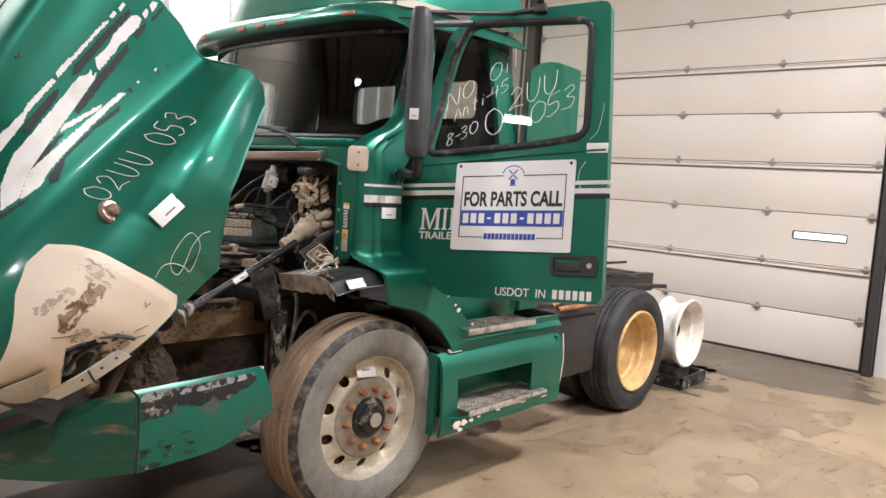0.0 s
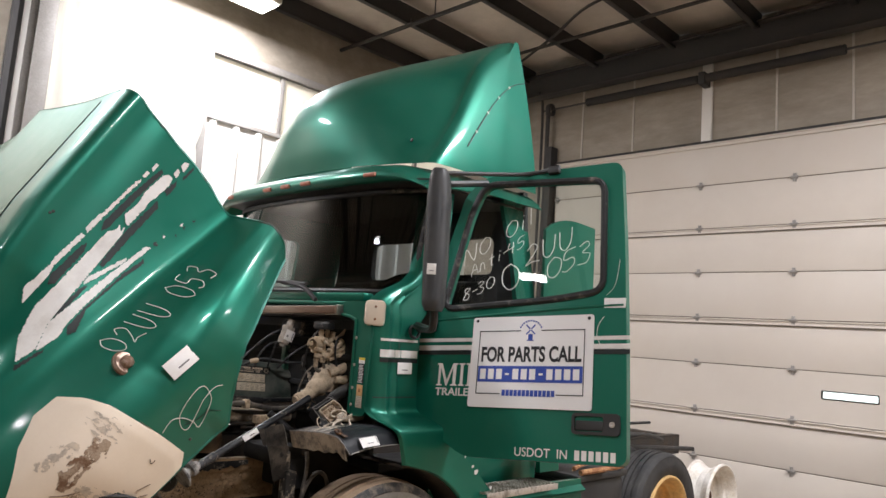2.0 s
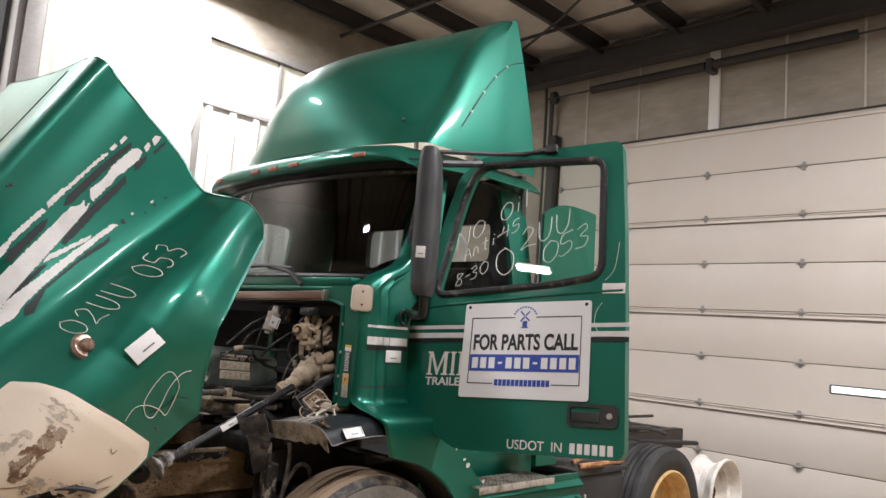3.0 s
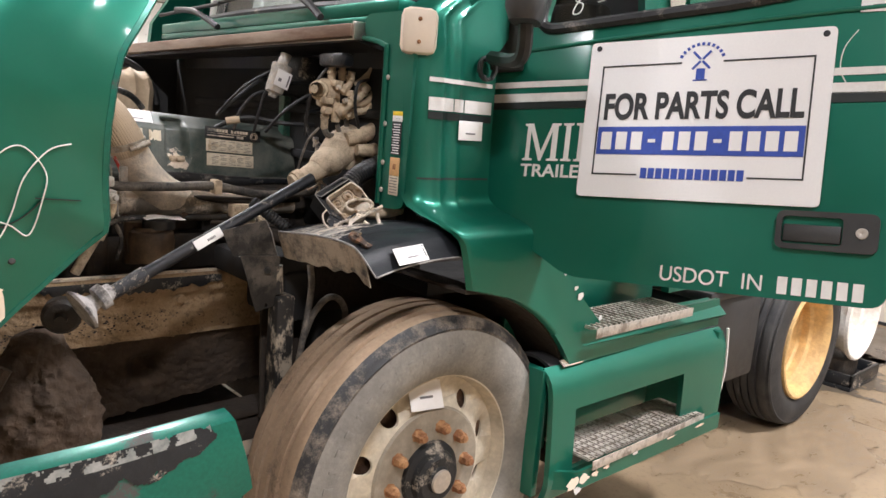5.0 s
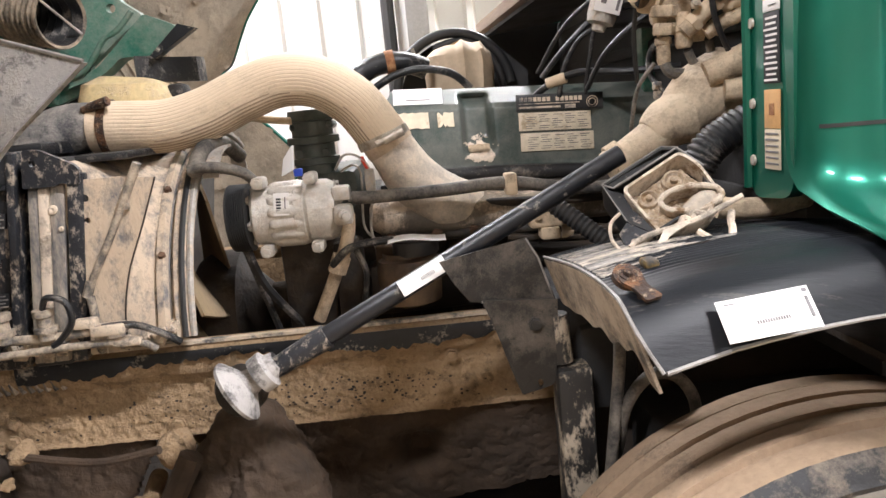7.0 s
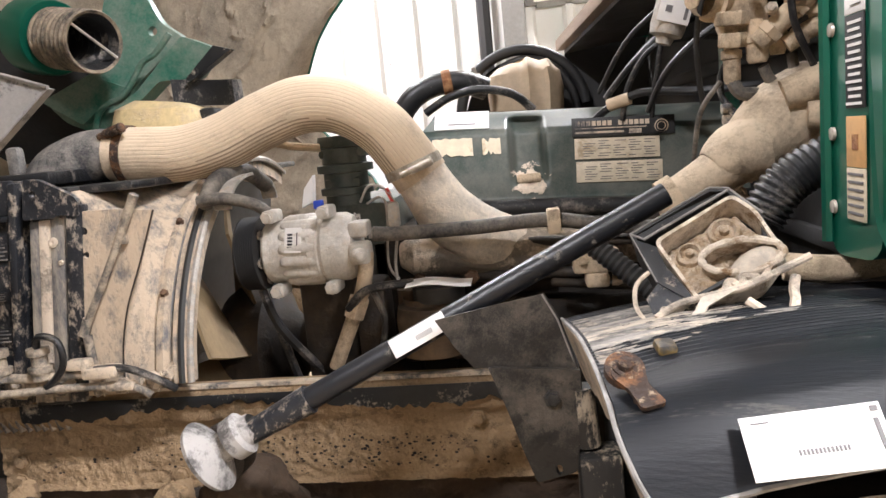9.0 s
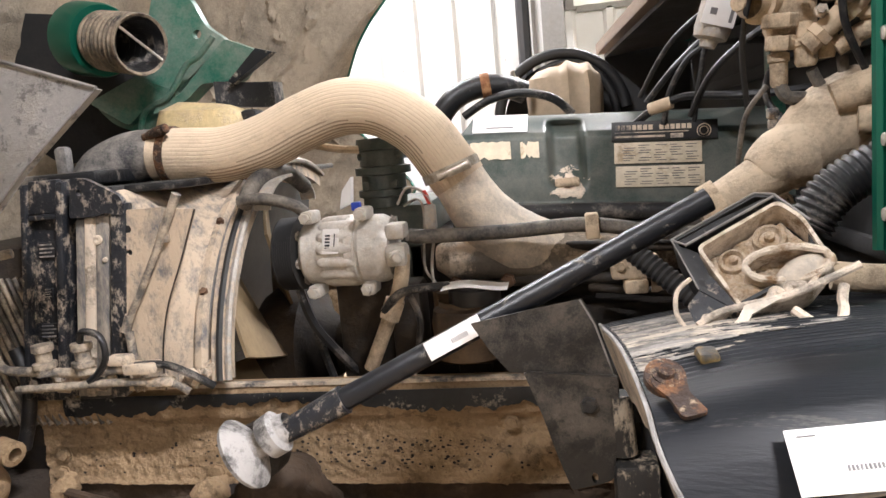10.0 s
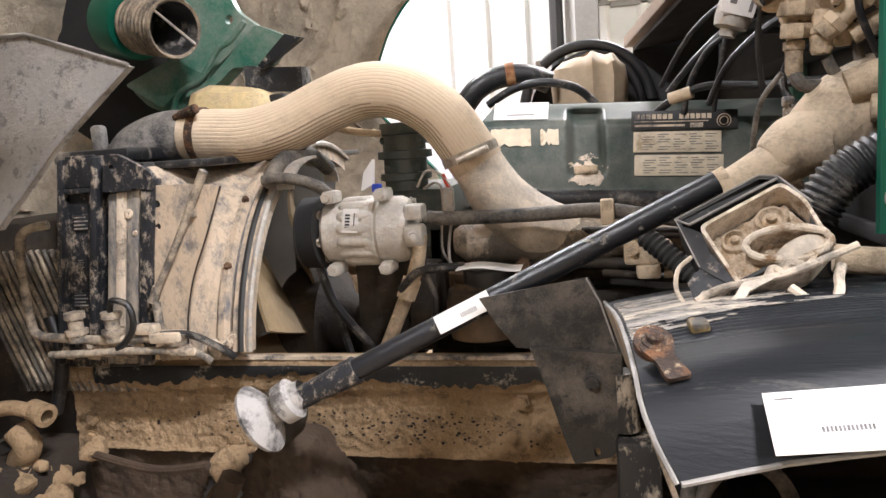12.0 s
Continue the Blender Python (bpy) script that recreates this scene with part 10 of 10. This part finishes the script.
lathe(bm, [(0.142, 0.06), (0.142, 0.078), (0.15, 0.082), (0.225, 0.084), (0.232, 0.06)], te, td, 32)
part("tube_collar", bm, GREEN, it, "green collar round the tube")
bm = bmesh.new()
lathe(bm, [(0.0, 0.058)] + [(0.012 * k, 0.056 if k % 2 else 0.049) for k in range(1, 16)] + [(0.2, 0.0)], te, td, 32)
part("tube_bore", bm, BLACK_DUSTY, it)
part("mouth_bar", tubes(([te + V((-0.02, -0.04, 0.035)), te + V((0.02, 0.045, -0.03))], 0.003), n=6), ALU, it)
bm = bmesh.new()
cut(bm, rounded([(-1.31, 1.83), (-1.22, 1.815), (-1.185, 1.744), (-1.137, 1.708), (-1.278, 1.59), (-1.338, 1.575), (-1.385, 1.531), (-1.48, 1.594), (-1.353, 1.651)], 0.012, 3), [circle2(-1.208, 1.729, 0.011, 14)], lambda a, b: (a, 1.05 + 0.10 * (a + 1.3) + 0.15 * (b - 1.68), b), (0.004, 0.016, 0))
gi = part("inner_support", bm, GREEN_DARK, hood, "green dusty inner hood support with a drain hole")
bm = bmesh.new()
cut(bm, rounded([(-1.123, 1.704), (-1.052, 1.671), (-1.107, 1.609), (-1.189, 1.61), (-1.232, 1.576), (-1.321, 1.55), (-1.298, 1.574), (-1.248, 1.59)], 0.010, 3), [], lambda a, b: (a, 1.022 + 0.05 * (a + 1.2), b), (0.004, 0.05, 0))
part("support_step", bm, GREEN_DARK, gi)
bm = bmesh.new()
cut(bm, [(-1.039, 1.67), (-1.001, 1.658), (-1.102, 1.598), (-1.112, 1.606)], [], lambda a, b: (a, 0.995, b), (0.004, 0.02, 0))
part("torn_corner", bm, BLACK_STEEL, gi, "bent dusty metal corner")
bm = bmesh.new()
sheet(bm, lambda u, v: (-1.150 + 0.14 * u, 1.0 + 0.02 * math.sin(3 * u), 1.553 + 0.056 * v - 0.014 * u), 10, 4, 0.03)
part("rubber_pad", bm, BLACK_DUSTY, gi)
bm = bmesh.new()
cut(bm, rounded([(-1.335, 1.632), (-1.389, 1.628), (-1.427, 1.61), (-1.470, 1.582), (-1.434, 1.539), (-1.374, 1.512), (-1.28, 1.545), (-1.26, 1.60)], 0.014, 4), [], lambda a, b: (a, 1.030 + 0.2 * abs(b - 1.585), b), (0.004, 0.012, 0))
part("support_lobe", bm, GREEN_DARK, gi)
bm = tubes(([(-1.142, 1.012, 1.709), (-1.181, 1.010, 1.67), (-1.215, 1.010, 1.653), (-1.245, 1.010, 1.615), (-1.278, 1.012, 1.584), (-1.314, 1.018, 1.573), (-1.342, 1.020, 1.555), (-1.358, 1.022, 1.521)], 0.007), n=8)
part("support_ridge", bm, GREEN_DARK, gi)
# added black sheet, stands for the shaded area round the support
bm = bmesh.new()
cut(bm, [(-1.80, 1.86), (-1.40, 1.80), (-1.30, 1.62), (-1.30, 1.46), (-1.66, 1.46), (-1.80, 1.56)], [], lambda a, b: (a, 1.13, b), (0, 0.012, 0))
part("inner_liner", bm, SHADE_BLACK, gi, "black sheet standing for the shade behind the support")
bm = bmesh.new()


def wtank(u, v):
    a = 2 * math.pi * u
    ca, sa_ = math.cos(a), math.sin(a)
    r = (abs(ca) ** 3.5 + abs(sa_) ** 3.5) ** (-1 / 3.5)
    k = lerp_table([(0, 0.95), (0.6, 1), (0.88, 0.88), (1, 0.5)], v)
    return (-1.163 + ca * r * 0.108 * k, 0.97 + sa_ * r * 0.07 * k, 1.42 + 0.140 * v - 0.008 * ca)


sheet(bm, wtank, 40, 16)
bmesh.ops.holes_fill(bm, edges=[e for e in bm.edges if e.is_boundary])
part("header_tank", bm, TANK, truck, "yellowed plastic header tank behind the hose")
bm = boxes(((-1.075, 0.94, 1.50), (-1.03, 1.0, 1.535)), bev=0.012)
part("tank_neck", bm, BLACK_DUSTY, truck)

# blue drum by the far wall
drum = thing("plastic_drum", "blue plastic drum standing by the far wall", "drum", (-1.52, 4.6, 0))
bm = bmesh.new()
lathe(bm, [(0, 0.0), (0, 0.27), (0.02, 0.285), (0.27, 0.285), (0.29, 0.297), (0.31, 0.285), (0.58, 0.285), (0.60, 0.297), (0.62, 0.285), (0.86, 0.285), (0.885, 0.27), (0.885, 0.255), (0.87, 0.25), (0.87, 0.0)], (-1.52, 4.6, 0), (0, 0, 1), 40)
part("barrel", bm, BLUE_PLASTIC, drum)
for a in (0.6, 3.7):
    bm = bmesh.new()
    lathe(bm, [(0, 0.03), (0.015, 0.03), (0.017, 0.0)], (-1.52 + 0.17 * math.cos(a), 4.6 + 0.17 * math.sin(a), 0.87), (0, 0, 1), 14)
    part("bung", bm, BLACK, drum)

# ---- stains on the floor, some with the truck's shade put in ----
WET = material("wet_dark_concrete", (0.095, 0.075, 0.055), 0.10, second=(0.17, 0.13, 0.09), amount=0.45, size=1.3, hard=0.6, bump=0.02)
OILY_SHADE = material("oily_mud_stain", (0.060, 0.043, 0.029), 0.45, second=(0.13, 0.092, 0.06), amount=0.40, size=3.0, hard=0.4, bump=0.3, relief=0.6)


def stain(label, mat, cx, cy, rx, ry, seed, edge=0.45):
    """A ragged thin film of colour on the floor."""
    bm = bmesh.new()

    def keep(u, v):
        a, b = 2 * u - 1, 2 * v - 1
        return math.hypot(a, b) + edge * noise.fractal(V((a * 2.2 + seed, b * 2.2, seed)), 0.8, 2.1, 6) > 0.78

    sheet(bm, lambda u, v: (cx + rx * (2 * u - 1), cy + ry * (2 * v - 1), 0.0028), 260, 260, 0.0, keep)
    part("stain", bm, mat, floor, label)


stain("wet patch along the overhead door", WET, 5.25, 0.15, 0.85, 1.9, 3.0)
stain("wet patch round the bare rim", WET, 4.1, 0.55, 0.8, 0.9, 7.0)
# these two darken the floor for the truck's shade as well as oil
stain("oil and mud under the truck, darkened for its shade", OILY_SHADE, -0.85, 0.95, 1.35, 1.15, 11.0, 0.3)
stain("oil and mud under the truck, darkened for its shade", OILY_SHADE, 1.2, 1.35, 1.3, 1.0, 15.0, 0.3)

SMEAR_SHADE = material("drying_mud_smear", (0.20, 0.145, 0.09), 0.22, second=(0.30, 0.218, 0.137), amount=0.5, size=5, hard=0.3, bump=0.15, relief=0.3, stretch=(1, 2.2, 1))
# the first film paints the shadow by the rear tyre, the others are mud
stain("painted shadow and damp beside the rear wheels", SMEAR_SHADE, 2.45, 0.0, 0.95, 0.62, 23.0, 0.5)
stain("drying mud smeared by tyres", SMEAR_SHADE, 2.3, -1.35, 0.95, 0.55, 27.0, 0.8)
stain("drying mud smeared by tyres", SMEAR_SHADE, 3.7, -0.85, 0.75, 0.45, 31.0, 0.8)

# ---- floor slabs, the last and most numerous pieces ----
XS = [X0, -5.9, -2.85, 0.2, 3.15, XW + 0.06]
YS = [Y0, -5.1, -2.2, 0.62, 3.5, YW]
for xa, xb in zip(XS, XS[1:]):
    for ya, yb in zip(YS, YS[1:]):
        part("slab", boxes(((xa + 0.003, ya + 0.003, -0.05), (xb - 0.003, yb - 0.003, 0.0)), bev=0.004), CONCRETE, floor)


# ---- writing and scuffs, piece by piece ----
def split_pieces(ob, least):
    """Makes each separate piece of a mesh a part of its own; crumbs smaller than least faces fall away."""
    me = ob.data
    root = list(range(len(me.vertices)))

    def find(a):
        while root[a] != a:
            root[a] = root[root[a]]
            a = root[a]
        return a

    for e in me.edges:
        root[find(e.vertices[0])] = find(e.vertices[1])
    groups = collections.OrderedDict()
    for f in me.polygons:
        groups.setdefault(find(f.vertices[0]), []).append(tuple(f.vertices))
    groups = [g for g in groups.values() if len(g) >= least]
    if len(groups) < 2:
        return
    for k, faces in enumerate(groups):
        used = sorted({v for f in faces for v in f})
        place = {v: i for i, v in enumerate(used)}
        m = bpy.data.meshes.new(me.name)
        m.from_pydata([me.vertices[v].co for v in used], [], [[place[v] for v in f] for f in faces])
        m.materials.append(me.materials[0])
        if k == 0:
            first = m
            continue
        piece = new(ob.name.split(".")[0], m)
        piece.parent, piece.matrix_parent_inverse, piece.matrix_basis = ob.parent, ob.matrix_parent_inverse.copy(), ob.matrix_basis.copy()
    ob.data = first


for ob in [o for o in bpy.data.objects if o.type == "MESH" and o.parent and o.name.split(".")[0] in ("lettering", "scrape", "crack", "dust_film", "stain", "panel_seam", "screw_hole")]:
    split_pieces(ob, 40 if ob.name.startswith(("dust_film", "stain")) else 1)
